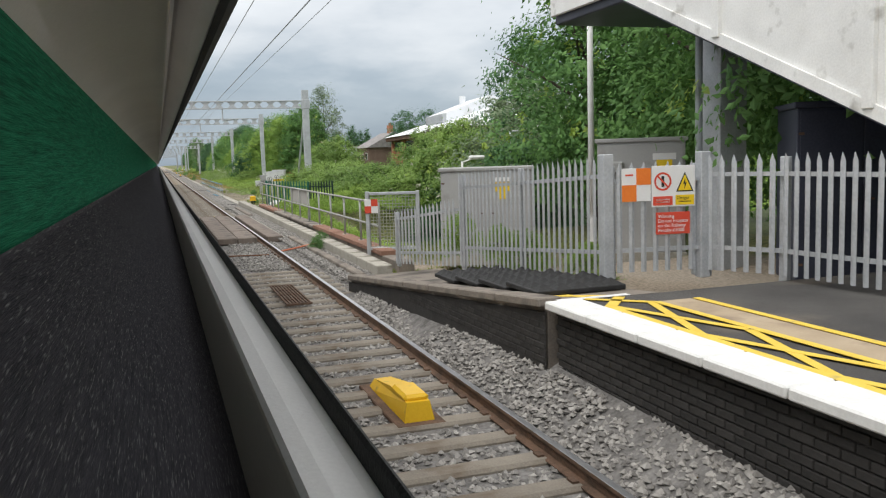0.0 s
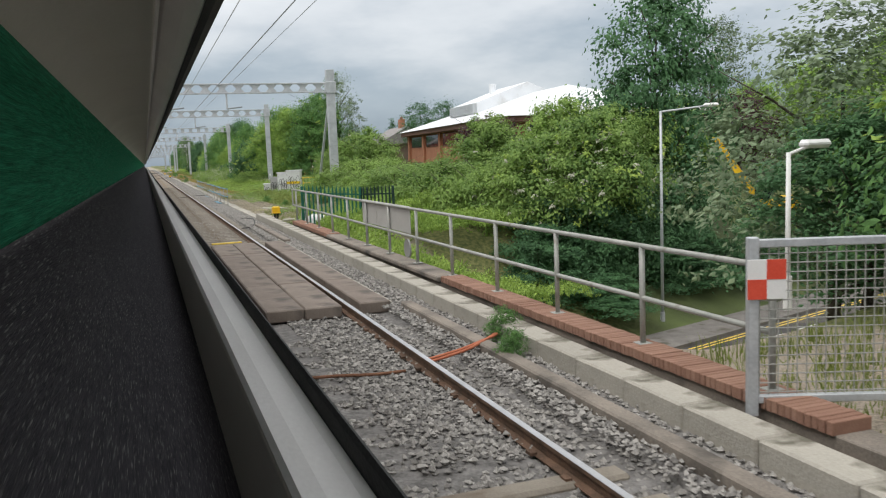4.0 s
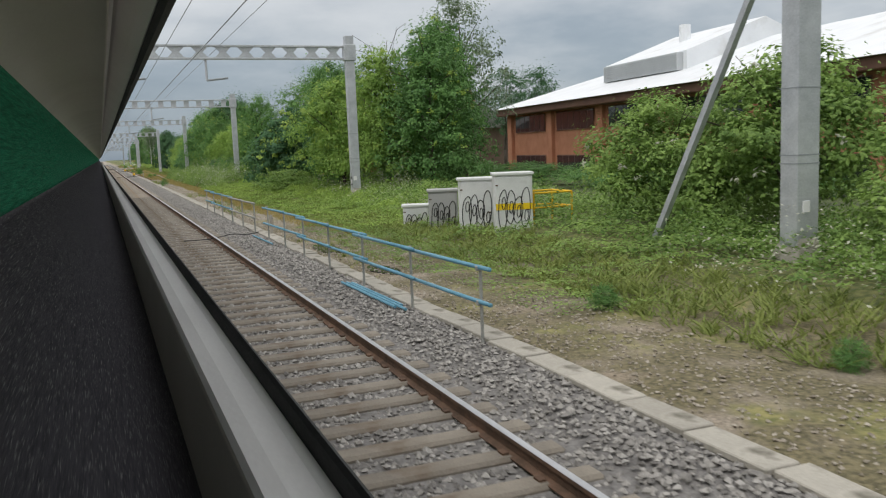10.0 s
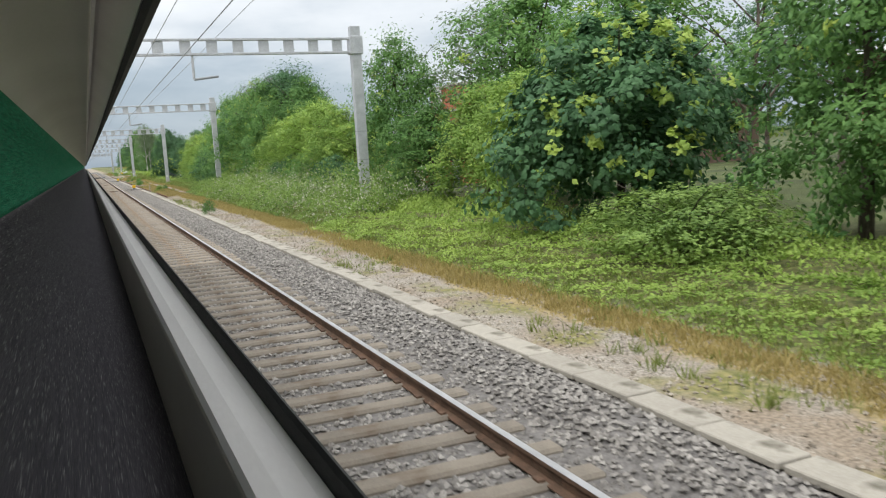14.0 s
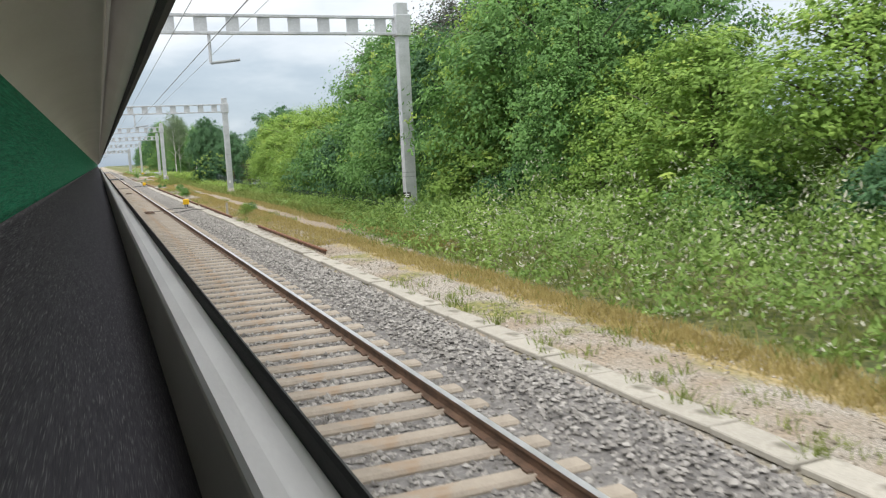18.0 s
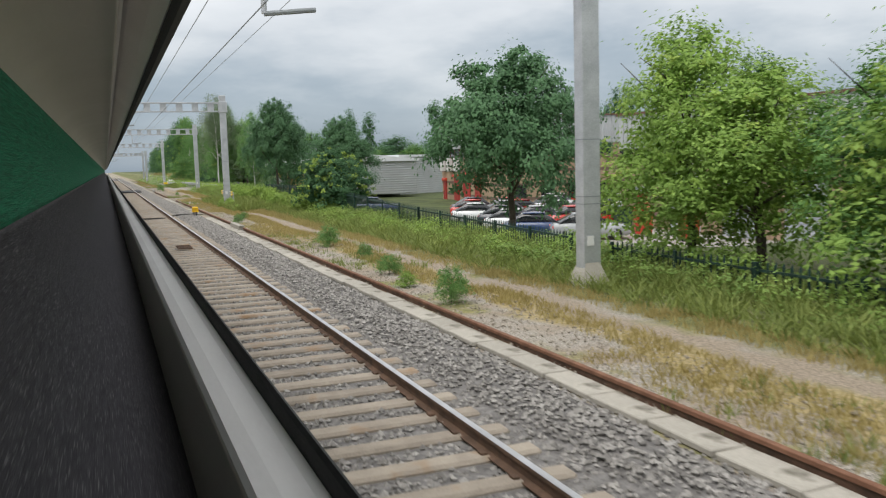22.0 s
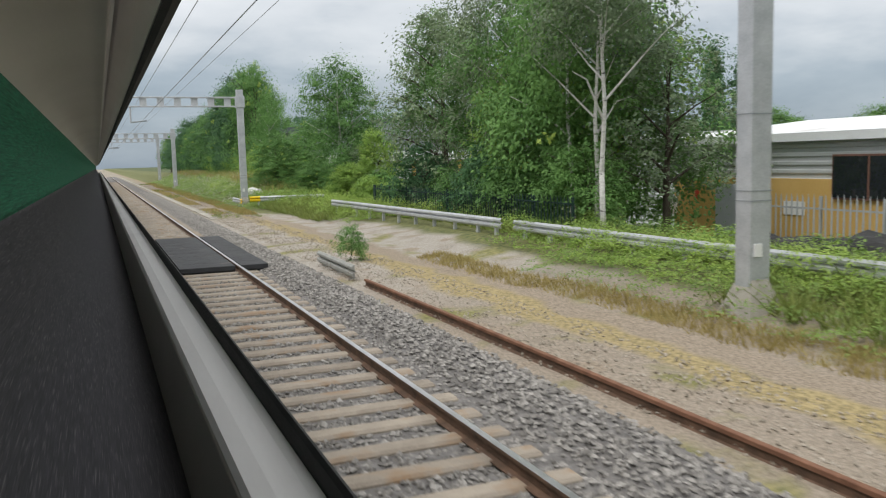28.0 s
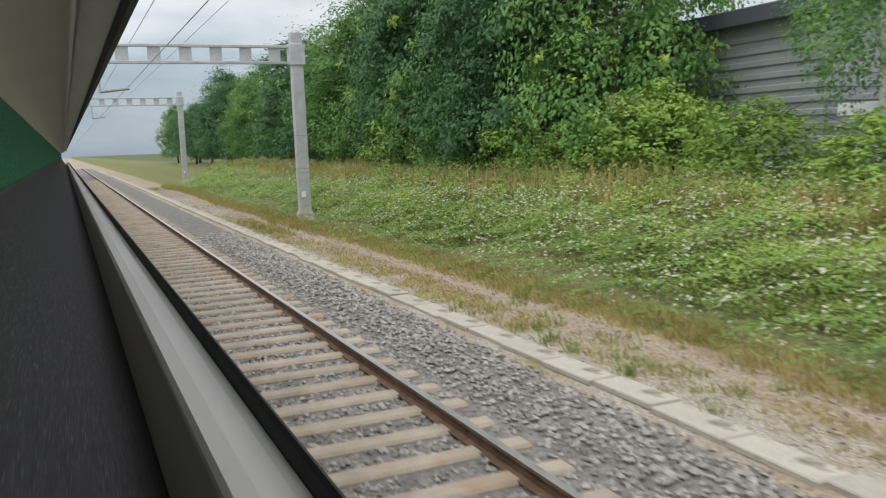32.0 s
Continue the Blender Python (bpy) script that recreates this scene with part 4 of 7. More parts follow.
plant("dark_a", 24, 283, 6.5, 5.2, "dark green tree beside the metal shed", "car park trees")
plant("dark_a", 18, 262, 4.5, 3.4, "dark conical tree beside the metal shed", "car park trees")
plant("dark_a", 19, 281, 10.5, 6, "tall dark green tree beyond the car park", "car park trees")
for x, y, h in ((70, 305, 15), (73, 311, 16), (78, 320, 14), (88, 322, 15), (62, 345, 15), (66, 350, 14), (72, 352, 15), (46, 338, 12), (52, 372, 15), (58, 262, 15), (60, 266, 16), (66, 272, 15), (74, 270, 17), (77.5, 271, 18), (82, 274, 17), (64, 318, 16), (67, 322, 15), (95, 330, 17), (99, 332, 17)):
    plant("poplar", x, y, h, 3.4, "distant tall columnar poplar tree", "poplars")
# birch belt beside the crash barrier
for x, y, h, w in ((14.6, 325.0, 9.8, 6.0), (15.9, 326.6, 9.2, 5.6)):
    plant("birch", x, y, h, w, "broad birch behind the end of the barrier", "birches")
for x, y, h, w, k in ((14.4, 322.4, 3.4, 3.4, "broad_b"), (13.6, 319.4, 2.3, 2.8, "light_a"), (14.6, 316.6, 2.2, 3.0, "broad_b"), (15.4, 322.0, 4.0, 3.4, "grey_a")):
    plant(k, x, y, h, w, "leafy green bush behind the barrier", "barrier bushes", category="bush")
plant("broad_b", 13.4, 326.0, 2.4, 3.6, "leafy green bush under the birch", "barrier bushes", category="bush")
plant("broad_b", 13.6, 330.0, 3.0, 4.2, "leafy green bush under the birch", "barrier bushes", category="bush")
plant("bush_l", 14.2, 321.0, 2.4, 3.0, "yellow-green bush behind the barrier", "barrier bushes")
plant("bush_l", 13.2, 313.6, 1.5, 2.4, "yellow-green bush behind the barrier", "barrier bushes")
plant("light_b", 15.2, 318.4, 4.9, 3.2, "small yellow-green tree behind the barrier", "barrier trees")
for x, y, h in ((12.6, 290.8, 11.5), (13.4, 292.4, 10.5), (14.2, 301, 11)):
    plant("tall_birch", x, y, h, 4.4, "slender birch with a bare pale trunk", "birches")
for x, y, h, w in ((13.9, 294.5, 11, 4.6), (14.2, 298, 10, 4.4), (15, 304, 9.5, 4.4), (15, 309, 10.5, 4.6)):
    plant("birch", x, y, h, w, "slender birch with pale peeling bark", "birches")
belt(293, 309, 3.4, 14.8, 16.4, 7.5, 10.0, ("grey_a", "light_a", "grey_a", "broad_a"), BELT, "barrier trees")
belt(293, 309, 3.6, 13.0, 13.6, 1.8, 3.0, ("bush_a", "bush_d"), "leafy green bush behind the crash barrier", "barrier bushes", 1.3)
plant("broad_b", 11.9, 331.6, 4.3, 4.4, "large dark leafy bush on the bank", "bank bushes", category="bush")
plant("broad_a", 14.4, 333.2, 5.0, 4.4, "large dark leafy bush on the bank", "bank bushes", category="bush")
plant("bush_l", 13.2, 343.5, 1.5, 2.2, "young yellow-green bush before the metal shed", "bank bushes")
plant("birch", 14.4, 347.6, 8.6, 3.8, "slender pale-leaved birch beside the warehouse", "birches")
for x, y, h in ((13.4, 346.5, 1.9), (13.6, 350.0, 2.3), (14.2, 353.5, 2.6), (13.2, 356.5, 2.0)):
    plant("bush_l", x, y, h, 3.4, "yellow-green bush before the trees", "end bushes")
belt(357, 378, 3.2, 14.0, 15.5, 10, 12.5, ("broad_a", "dark_a", "broad_b"), BELT, "end trees", 0.5)
belt(378, 396, 4.2, 14.2, 16.5, 7.5, 10, ("broad_a", "dark_a", "broad_b"), BELT, "end trees")
belt(354, 380, 4.8, 13.0, 14.0, 2.6, 3.8, ("bush_a", "bush_l"), "leafy green bush at the foot of the trees", "end bushes", 1.2)
belt(396, 460, 7.5, 12.5, 16.5, 7.0, 10, ("dark_a", "broad_b"), BELT, "end trees")
# woods far off
for i in range(46):
    a = 8 + 1.15 * i
    d = TR.uniform(230, 300)
    plant(TR.choice(("dark_a", "broad_b")), d * math.sin(radians(a)), 180 + d * math.cos(radians(a)), TR.uniform(9, 13), TR.uniform(12, 18), "distant dark green trees at the wood edge", "far woods", base=-1.0)


def tile(seed, n, length, width, top, size, material, aspect=0.55, droop=0.2):
    """A patch of low growth with hummocks."""
    g = np.random.default_rng(seed)
    x, y = g.uniform(0, width, n), g.uniform(0, length, n)
    hump = 0.5 + 0.5 * np.sin(x * 2.1 + seed) * np.cos(y * 1.7 + seed * 2) + 0.3 * np.sin(x * 5 + y * 4)
    z = top * np.clip(hump, 0.05, 1.2) * (1 - 0.35 * g.random(n)) * np.clip(np.minimum(x, width - x) / 0.5 + 0.25, 0, 1)
    out = np.stack([g.normal(0, 0.5, n), g.normal(0, 0.5, n), np.ones(n)], 1)
    return leaf_mesh("leaves", np.stack([x, y, z], 1), out, size, material, seed, droop, aspect)


def blades(seed, n, length, width, tall, material, tuft=9):
    """A patch of grass in tufts."""
    g = np.random.default_rng(seed)
    k = n // tuft
    cx, cy, ch = g.uniform(0, width, k), g.uniform(0, length, k), g.uniform(0.35, 1.15, k)
    i = np.repeat(np.arange(k), tuft)
    m = len(i)
    base = np.stack([cx[i] + g.normal(0, 0.07, m), cy[i] + g.normal(0, 0.07, m), np.full(m, -0.03)], 1)
    h = tall * ch[i] * g.uniform(0.5, 1.1, m)
    lean = g.normal(0, 0.38, (m, 2)) * h[:, None]
    tip = base + np.stack([lean[:, 0], lean[:, 1], h], 1)
    a = g.uniform(0, 6.28, m)
    w = np.stack([np.cos(a), np.sin(a), np.zeros(m)], 1) * (0.006 + 0.012 * tall)
    mid = base * 0.45 + tip * 0.55 + np.array([0, 0, 0.06]) * h[:, None]
    v = np.stack([base - w, base + w, mid + w * 0.7, mid - w * 0.7, tip], 1).reshape(-1, 3)
    f = []
    for j in range(m):
        q = 5 * j
        f += [(q, q + 1, q + 2, q + 3), (q + 3, q + 2, q + 4)]
    me = bpy.data.meshes.new("grass")
    me.from_pydata(v.tolist(), [], f)
    me.materials.append(material)
    return me


BRAM = [tile(31 + k, 4400, 6.2, 3.4, 0.75, 0.10, LEAF["bramble"]) for k in range(3)]
IVY = [tile(41 + k, 5200, 6.2, 3.2, 0.26, 0.085, LEAF["weed"]) for k in range(3)]
BLOOM = [tile(45 + k, 900, 6.2, 3.4, 0.86, 0.075, FLOWER) for k in range(2)]
TALLG = [blades(51 + k, 2600, 6.2, 2.6, 0.75, GRASS) for k in range(2)]
MIXG = [blades(65 + k, 2200, 6.2, 2.2, 0.2, GRASS) for k in range(2)]
GREENS = [blades(58 + k, 900, 6.2, 2.2, 0.22, GRASS, 14) for k in range(2)]
VERGE = [blades(85 + k, 3000, 6.2, 0.8, 0.16, DRYGRASS, 7) for k in range(3)]
WEEDS = [tile(71 + k, 5200, 6.2, 2.6, 0.65, 0.085, LEAF["weed"], 0.4, -0.8) for k in range(3)]
WEEDS_LOW = [tile(91 + k, 4200, 6.2, 2.6, 0.55, 0.075, LEAF["bramble"], 0.45, -0.4) for k in range(2)]
PALEG = [blades(95 + k, 1500, 6.2, 2.6, 0.75, DRYGRASS) for k in range(2)]
SR = random.Random(9)


def strip(meshes, name, label, category, y0, y1, x, jitter=0.2, zs=1.0, lift=0.0, slope=None, every=6.0, chance=1.0):
    y = y0
    while y < y1:
        if SR.random() < chance:
            xx = x(y) if callable(x) else x
            xx += SR.uniform(-jitter, jitter)
            ob = new(name, SR.choice(meshes))
            za, zb = ground_z(xx + 0.4, y + 3), ground_z(xx + 2.6, y + 3)
            tilt = -math.degrees(math.atan2(zb - za, 2.2))
            ob.matrix_world = pose(xx, y, za + lift, 0, tilt, 0) @ Matrix.Diagonal((1, 1, zs * SR.uniform(0.85, 1.15), 1))
            tagged(ob, label, category, kind="stuff")
        y += every


IVYL, BRAML = "bright green creeping ground ivy", "tangle of green bramble with pale blossom"
for xx in (5.45, 6.6, 8.0, 9.2, 10.4):
    strip(IVY, "ground_ivy", IVYL, "ivy", 30.5 if xx < 7 else 34, 44 if xx < 7 else 49, xx, 0.1, zs=2.4, every=4.0)
strip(BRAM, "brambles", BRAML, "brambles", 53, 66, 9.6, lift=0.0)
for xx in (6.0, 8.2):
    strip(MIXG, "short_grass", "weedy green grass behind the mesh gate", "grass", 16.5, 19, xx, 0.1, zs=1.6, every=5.0)
strip(MIXG, "short_grass", "weedy green grass at the bridge end", "grass", 44.5, 52, 5.4, 0.1)
strip(MIXG, "short_grass", "weedy green grass at the bridge end", "grass", 44.5, 50, 7.2, 0.1, zs=1.6)
strip(BRAM, "brambles", BRAML, "brambles", 54, 98, 10.6)
strip(BRAM, "brambles", BRAML, "brambles", 66, 92, 13.4)
strip(TALLG, "tall_grass", "tall green line-side grass", "grass", 62, 82, 7.2, zs=0.4)
strip(WEEDS_LOW, "weeds", "low green weeds along the cable trough", "weeds", 54, 90, 5.9, 0.1, zs=0.5, chance=0.7)
strip(BRAM, "brambles", BRAML, "brambles", 68, 92, 8.4, zs=0.5)
strip(IVY, "ground_ivy", IVYL, "ivy", 80, 122, 6.9)
strip(IVY, "ground_ivy", IVYL, "ivy", 84, 128, 9.4, zs=1.8)
strip(BRAM, "brambles", BRAML, "brambles", 122, 160, 9.4, zs=1.9)
strip(BRAM, "brambles", BRAML, "brambles", 160, 206, 9.6, zs=0.9)
strip(BRAM, "brambles", BRAML, "brambles", 122, 160, 7.2, zs=1.5)
strip(BLOOM, "bramble_blossom", "pale bramble blossom", "blossom", 122, 158, 7.4, zs=1.45)
strip(BLOOM, "bramble_blossom", "pale bramble blossom", "blossom", 122, 158, 9.2, zs=1.9)
strip(BLOOM, "bramble_blossom", "pale bramble blossom", "blossom", 50, 66, 9.2)
strip(BLOOM, "bramble_blossom", "pale weed blossom before the hedge", "blossom", 78, 98, 10.2)
strip(BRAM, "brambles", "grey-green weeds before the hedge", "brambles", 84, 100, 10.6, zs=0.9)
strip(BRAM, "brambles", BRAML, "brambles", 160, 184, 8.4, zs=0.6)
strip(TALLG, "tall_grass", "tall green line-side grass", "grass", 160, 262, 8.5, zs=0.5)
strip(TALLG, "tall_grass", "tall green line-side grass", "grass", 196, 262, 9.9, zs=0.6)
strip(BRAM, "brambles", BRAML, "brambles", 204, 262, 9.8, zs=0.5)
strip(TALLG, "tall_grass", "tall green line-side grass", "grass", 258, 277, 8.8, zs=0.8)
strip(TALLG, "tall_grass", "tall green line-side grass", "grass", 276, 292, 11.0, zs=0.6)
strip(BRAM, "brambles", BRAML, "brambles", 258, 300, 11.2, zs=0.9)
strip(TALLG, "tall_grass", "tall green line-side grass", "grass", 290, 312, 11.0, zs=0.5)
strip(TALLG, "tall_grass", "tall green line-side grass", "grass", 306, 326, 8.6, zs=0.6)
strip(WEEDS_LOW, "weeds", "bright green weeds at the foot of the bank", "weeds", 318, 400, 6.75, 0.1, zs=0.55)
strip(TALLG, "tall_grass", "tall green line-side grass", "grass", 318, 400, 8.4, zs=0.45, chance=0.6)
strip(BRAM, "brambles", BRAML, "brambles", 318, 400, 8.6, zs=0.9)
strip(BRAM, "brambles", BRAML, "brambles", 322, 400, 11.0, zs=1.1)
strip(BLOOM, "bramble_blossom", "pale bramble blossom", "blossom", 330, 390, 9.2, zs=0.95)
strip(PALEG, "tall_grass", "tall pale seeding grass", "grass", 326, 400, 10.2, zs=1.25)
strip(WEEDS, "weeds", "lush bright green weeds along the fence", "weeds", 206, 262, 9.3, 0.4, zs=0.8, chance=0.8)
strip(WEEDS, "weeds", "lush bright green weeds behind the barrier", "weeds", 303, 324, 8.9, 0.3, zs=0.9)
strip(WEEDS, "weeds", "lush bright green weeds behind the barrier", "weeds", 300, 324, 10.8, 0.3, zs=1.0)
strip(WEEDS, "weeds", "lush bright green weeds on the bank", "weeds", 322, 400, 8.6, 0.3, zs=1.0)
strip(BLOOM, "bramble_blossom", "pale bramble blossom", "blossom", 322, 396, 7.2, zs=0.6)
strip(WEEDS, "weeds", "lush bright green weeds on the bank", "weeds", 270, 286, 9.6, 0.4, zs=0.9)
strip(TALLG, "tall_grass", "tall green grass round the mast foot", "grass", 237, 250, 6.9, 0.1, zs=0.75)
DRYL = "dry yellow grass along the cess path"
strip(VERGE, "dry_grass", DRYL, "grass", 84, 160, 6.22, 0.05)
strip(VERGE, "dry_grass", DRYL, "grass", 87, 160, 6.30, 0.10, chance=0.7)
strip(VERGE, "dry_grass", DRYL, "grass", 160, 262, 6.30, 0.12)
strip(VERGE, "dry_grass", DRYL, "grass", 160, 262, 5.40, 0.10, zs=0.8, chance=0.6)
strip(VERGE, "dry_grass", DRYL, "grass", 156, 262, 7.75, 0.12, zs=1.3)
strip(VERGE, "dry_grass", DRYL, "grass", 316, 400, 5.35, 0.10, zs=0.7, chance=0.8)
strip(VERGE, "dry_grass", DRYL, "grass", 314, 400, 6.55, 0.08, zs=1.2)
strip(VERGE, "dry_grass", DRYL, "grass", 62, 86, 6.4, 0.6, chance=0.8)
strip(MIXG, "short_grass", "short green grass beside the path", "grass", 84, 160, 7.0, 0.3)
strip(VERGE, "dry_grass", "dry yellow grass beside the hard standing", "grass", 262, 290, 7.6, 0.3)
strip(WEEDS_LOW, "weeds", "green weeds beside the hard standing", "weeds", 258, 287, 8.3, 0.2, zs=0.9)
strip(WEEDS, "weeds", "lush bright green weeds round the mast foot", "weeds", 262, 290, 9.8, 0.3, zs=1.0)
strip(GREENS, "short_grass", "sparse green grass on the gravel", "grass", 56, 290, 5.1, 0.3, chance=0.4)
strip(GREENS, "short_grass", "sparse green grass on the gravel", "grass", 312, 400, 5.2, 0.3, chance=0.4)
strip(GREENS, "short_grass", "sparse green grass on the gravel", "grass", 10, 20, 4.9, 0.2, chance=0.8)


# ---- station end: platform, ramp and what stands on it ----
platform = thing("platform", 0, 0, 0, "station platform end with worn asphalt and white edge", "platform", kind="structure")
part("surface", Geo().box(6.55, -16.1, 0.45, 4.9, 48.0, 0.915), ASPHALT, platform, "worn dark asphalt")
part("tan_strip", Geo().box(5.0, -16.6, 0.911, 0.40, 48.0, 0.012), PAVING, platform, "tan tactile paving")
coping = Geo().box(0, 0, 0, 0.42, 0.88, 0.09, 0.015).mesh("coping_stone", WHITEPAINT)
for i in range(26):
    p = part("coping_stone", coping, WHITEPAINT, platform, "white painted coping stone")
    p.location = (3.96, 7.45 - 0.9 * i, 0.885)
part("end_line", Geo().box(4.35, 7.93, 0.917, 0.85, 0.10, 0.006), WHITEPAINT, platform, "white painted line")


def painted(x0, y0, x1, y1, z0=0.9205, z1=0.9205, w=0.085, name="hatch_line"):
    d = Vector((x1 - x0, y1 - y0))
    p = part(name, Geo().box(0, d.length / 2, 0, w, d.length, 0.005), YELLOWPAINT, platform, "yellow painted hatching")
    p.matrix_local = pose(x0, y0, z0, math.degrees(math.atan2(z1 - z0, d.length)), 0, math.degrees(math.atan2(-d.x, d.y)))


for i in range(9):
    painted(4.70, 7.34 - 1.5 * i, 4.24, 5.86 - 1.5 * i, 0.9225, 0.9225)
    painted(4.24, 7.34 - 1.5 * i, 4.70, 5.86 - 1.5 * i, 0.9245, 0.9245)
painted(4.60, 7.81, 4.18, 7.29, w=0.12)
painted(4.22, 7.87, 4.76, 7.36)
painted(4.30, 8.90, 4.34, 8.02, 0.824, 0.902)
painted(3.98, 8.75, 4.56, 8.05, 0.838, 0.900)
for x in (4.20, 4.76, 5.24):
    part("edge_line", Geo().box(x, -16.5, 0.9265, 0.085, 47.7, 0.006), YELLOWPAINT, platform, "yellow painted line")
ramp = Geo().add(
    [(3.82, 7.95, 0.90), (5.2, 7.95, 0.90), (5.3, 16.4, 0.16), (3.5, 16.4, 0.12), (3.82, 7.95, -0.5), (5.2, 7.95, -0.5), (5.3, 16.4, -0.5), (3.5, 16.4, -0.5)],
    [(0, 1, 2, 3), (4, 7, 6, 5), (0, 4, 5, 1), (2, 6, 7, 3), (1, 5, 6, 2), (0, 3, 7, 4)],
)
part("ramp", ramp, DARKCONC, platform, "weathered concrete ramp slabs")
side = Geo().add([(3.795, 7.96, 0.80), (3.475, 16.4, 0.03), (3.475, 16.4, -0.5), (3.795, 7.96, -0.5), (3.83, 7.96, 0.80), (3.51, 16.4, 0.03), (3.51, 16.4, -0.5), (3.83, 7.96, -0.5)], [(0, 1, 2, 3), (7, 6, 5, 4), (0, 4, 5, 1), (2, 6, 7, 3)])
part("ramp_wall", side, DARKBRICK, platform, "sooty brick ramp wall")
curb = Geo().box(0, 0, 0, 0.28, 1.12, 0.10, 0.015).mesh("ramp_edge_stone", DARKCONC)
for i in range(7):
    u = (i + 0.5) / 7
    p = part("ramp_edge_stone", curb, DARKCONC, platform)
    p.matrix_local = pose(3.86 - 0.30 * u, 7.95 + 8.3 * u, 0.905 - 0.76 * u, -5.1, 0, 2)
wall = part("face_wall", Geo().box(4.05, -16.1, 0.2, 0.28, 48.0, 1.27), DARKBRICK, platform, "sooty brick platform wall")
pb = Geo().box(0, 0, 0, 0.03, 0.215, 0.062, 0.006).mesh("brick", DARKBRICK)
for row in range(10):
    for i in range(29):
        p = part("brick", pb, DARKBRICK, wall)
        p.location = (3.905, 7.8 - 0.225 * i - (0.11 if row % 2 else 0), 0.79 - 0.075 * row)
rw = [o for o in platform.children if o.name.startswith("ramp_wall")][0]
for row in range(7):
    for i in range(28):
        y = 8.1 + 0.225 * i + (0.11 if row % 2 else 0)
        u = (y - 7.96) / 8.44
        z = 0.74 - 0.075 * row - 0.02
        if z < 0.74 - 0.77 * u and z > 0.16:
            part("brick", pb, DARKBRICK, rw).matrix_local = pose(3.800 - 0.32 * u, y, z, 0, 0, 2.2)
# black rubber trespass mats
for i in range(4):
    mt = thing("trespass_mat", 4.55, 9.0 + 0.95 * i, 0.86 - 0.082 * i, "black moulded rubber trespass mat on the ramp", "rubber mat", "trespass mats")
    part("base", Geo().box(0, 0, 0.03, 1.15, 0.92, 0.06, 0.01), BLACK, mt)
    for a in range(5):
        for b in range(4):
            q = Geo().add([(-0.1, -0.1, 0), (0.1, -0.1, 0), (0.1, 0.1, 0), (-0.1, 0.1, 0), (0.0, 0.03, 0.07)], [(0, 1, 4), (1, 2, 4), (2, 3, 4), (3, 0, 4), (3, 2, 1, 0)])
            part("point", q, BLACK, mt).location = (-0.45 + 0.225 * a, -0.34 + 0.225 * b, 0.06)


def palisade(x0, y0, z0, x1, y1, z1, h0, h1, material, label, group, step=0.155, post=2.4, rails=(0.22, 0.82), wide=0.068):
    """A palisade fence between two points: posts, two rails and pointed pales."""
    d = Vector((x1 - x0, y1 - y0, 0))
    n = d.length
    ang = math.degrees(math.atan2(d.y, d.x))
    f = thing("palisade_fence", x0, y0, z0, label, "fence", group, turn=ang)

    def at(u):
        return (z1 - z0) * u / n, h0 + (h1 - h0) * u / n

    k = max(1, round(n / post))
    for i in range(k + 1):
        u = n * i / k
        z, h = at(u)
        part("post", Geo().box(u, 0.06, z + h * 0.48, 0.10, 0.06, h * 0.98, 0.006), material, f)
    for r in rails:
        g = Geo()
        za, ha = at(0)
        zb, hb = at(n)
        g.add([(0, -0.02, za + ha * r), (0, 0.03, za + ha * r), (0, 0.03, za + ha * r + 0.05), (0, -0.02, za + ha * r + 0.05), (n, -0.02, zb + hb * r), (n, 0.03, zb + hb * r), (n, 0.03, zb + hb * r + 0.05), (n, -0.02, zb + hb * r + 0.05)], [(0, 1, 2, 3), (7, 6, 5, 4), (0, 4, 5, 1), (1, 5, 6, 2), (2, 6, 7, 3), (3, 7, 4, 0)])
        part("rail", g, material, f)
    w = wide / 2
    v = [(-w, -0.035, 0.05), (0, -0.05, 0.05), (w, -0.035, 0.05), (-w, -0.035, 0.93), (0, -0.05, 0.93), (w, -0.035, 0.93), (0, -0.045, 1.0), (-w, -0.03, 0.05), (w, -0.03, 0.05), (-w, -0.03, 0.93), (w, -0.03, 0.93)]
    me = Geo().add(v, [(0, 1, 4, 3), (1, 2, 5, 4), (3, 4, 6), (4, 5, 6), (8, 7, 9, 10), (9, 6, 10), (0, 3, 9, 7), (2, 8, 10, 5), (3, 6, 9), (5, 10, 6)]).mesh("pale", material)
    for i in range(int(n / step)):
        u = step * (i + 0.5)
        z, h = at(u)
        p = part("pale", me, material, f)
        p.location, p.scale = (u, 0, z), (1, 1, h)
    return f


STF = "galvanised steel palisade fence at the platform end"
palisade(4.55, 16.6, 0.25, 5.0, 13.9, 0.45, 1.15, 1.30, GALV, STF, "station palisades")
palisade(5.0, 13.9, 0.45, 5.1, 9.05, 0.88, 1.75, 1.55, GALV, STF, "station palisades")
palisade(6.4, 8.8, 0.9, 6.85, 7.95, 0.9, 1.5, 1.5, GALV, STF, "station palisades")
palisade(6.85, 7.95, 0.9, 7.4, 2.0, 0.9, 1.5, 1.5, GALV, STF, "station palisades")
gate = palisade(5.2, 8.98, 0.92, 6.3, 8.8, 0.92, 1.42, 1.42, GALV, "closed galvanised palisade gate with warning signs", "station palisades", post=1.1)
gate.name = "palisade_gate"
for x, y in ((5.12, 8.99), (6.36, 8.79)):
    solid("gate_post", Geo().box(0, 0, 0.78, 0.14, 0.14, 1.56, 0.01), GALV, "square galvanised steel gate post", "post", "gate posts", x=x, y=y, z=0.88)


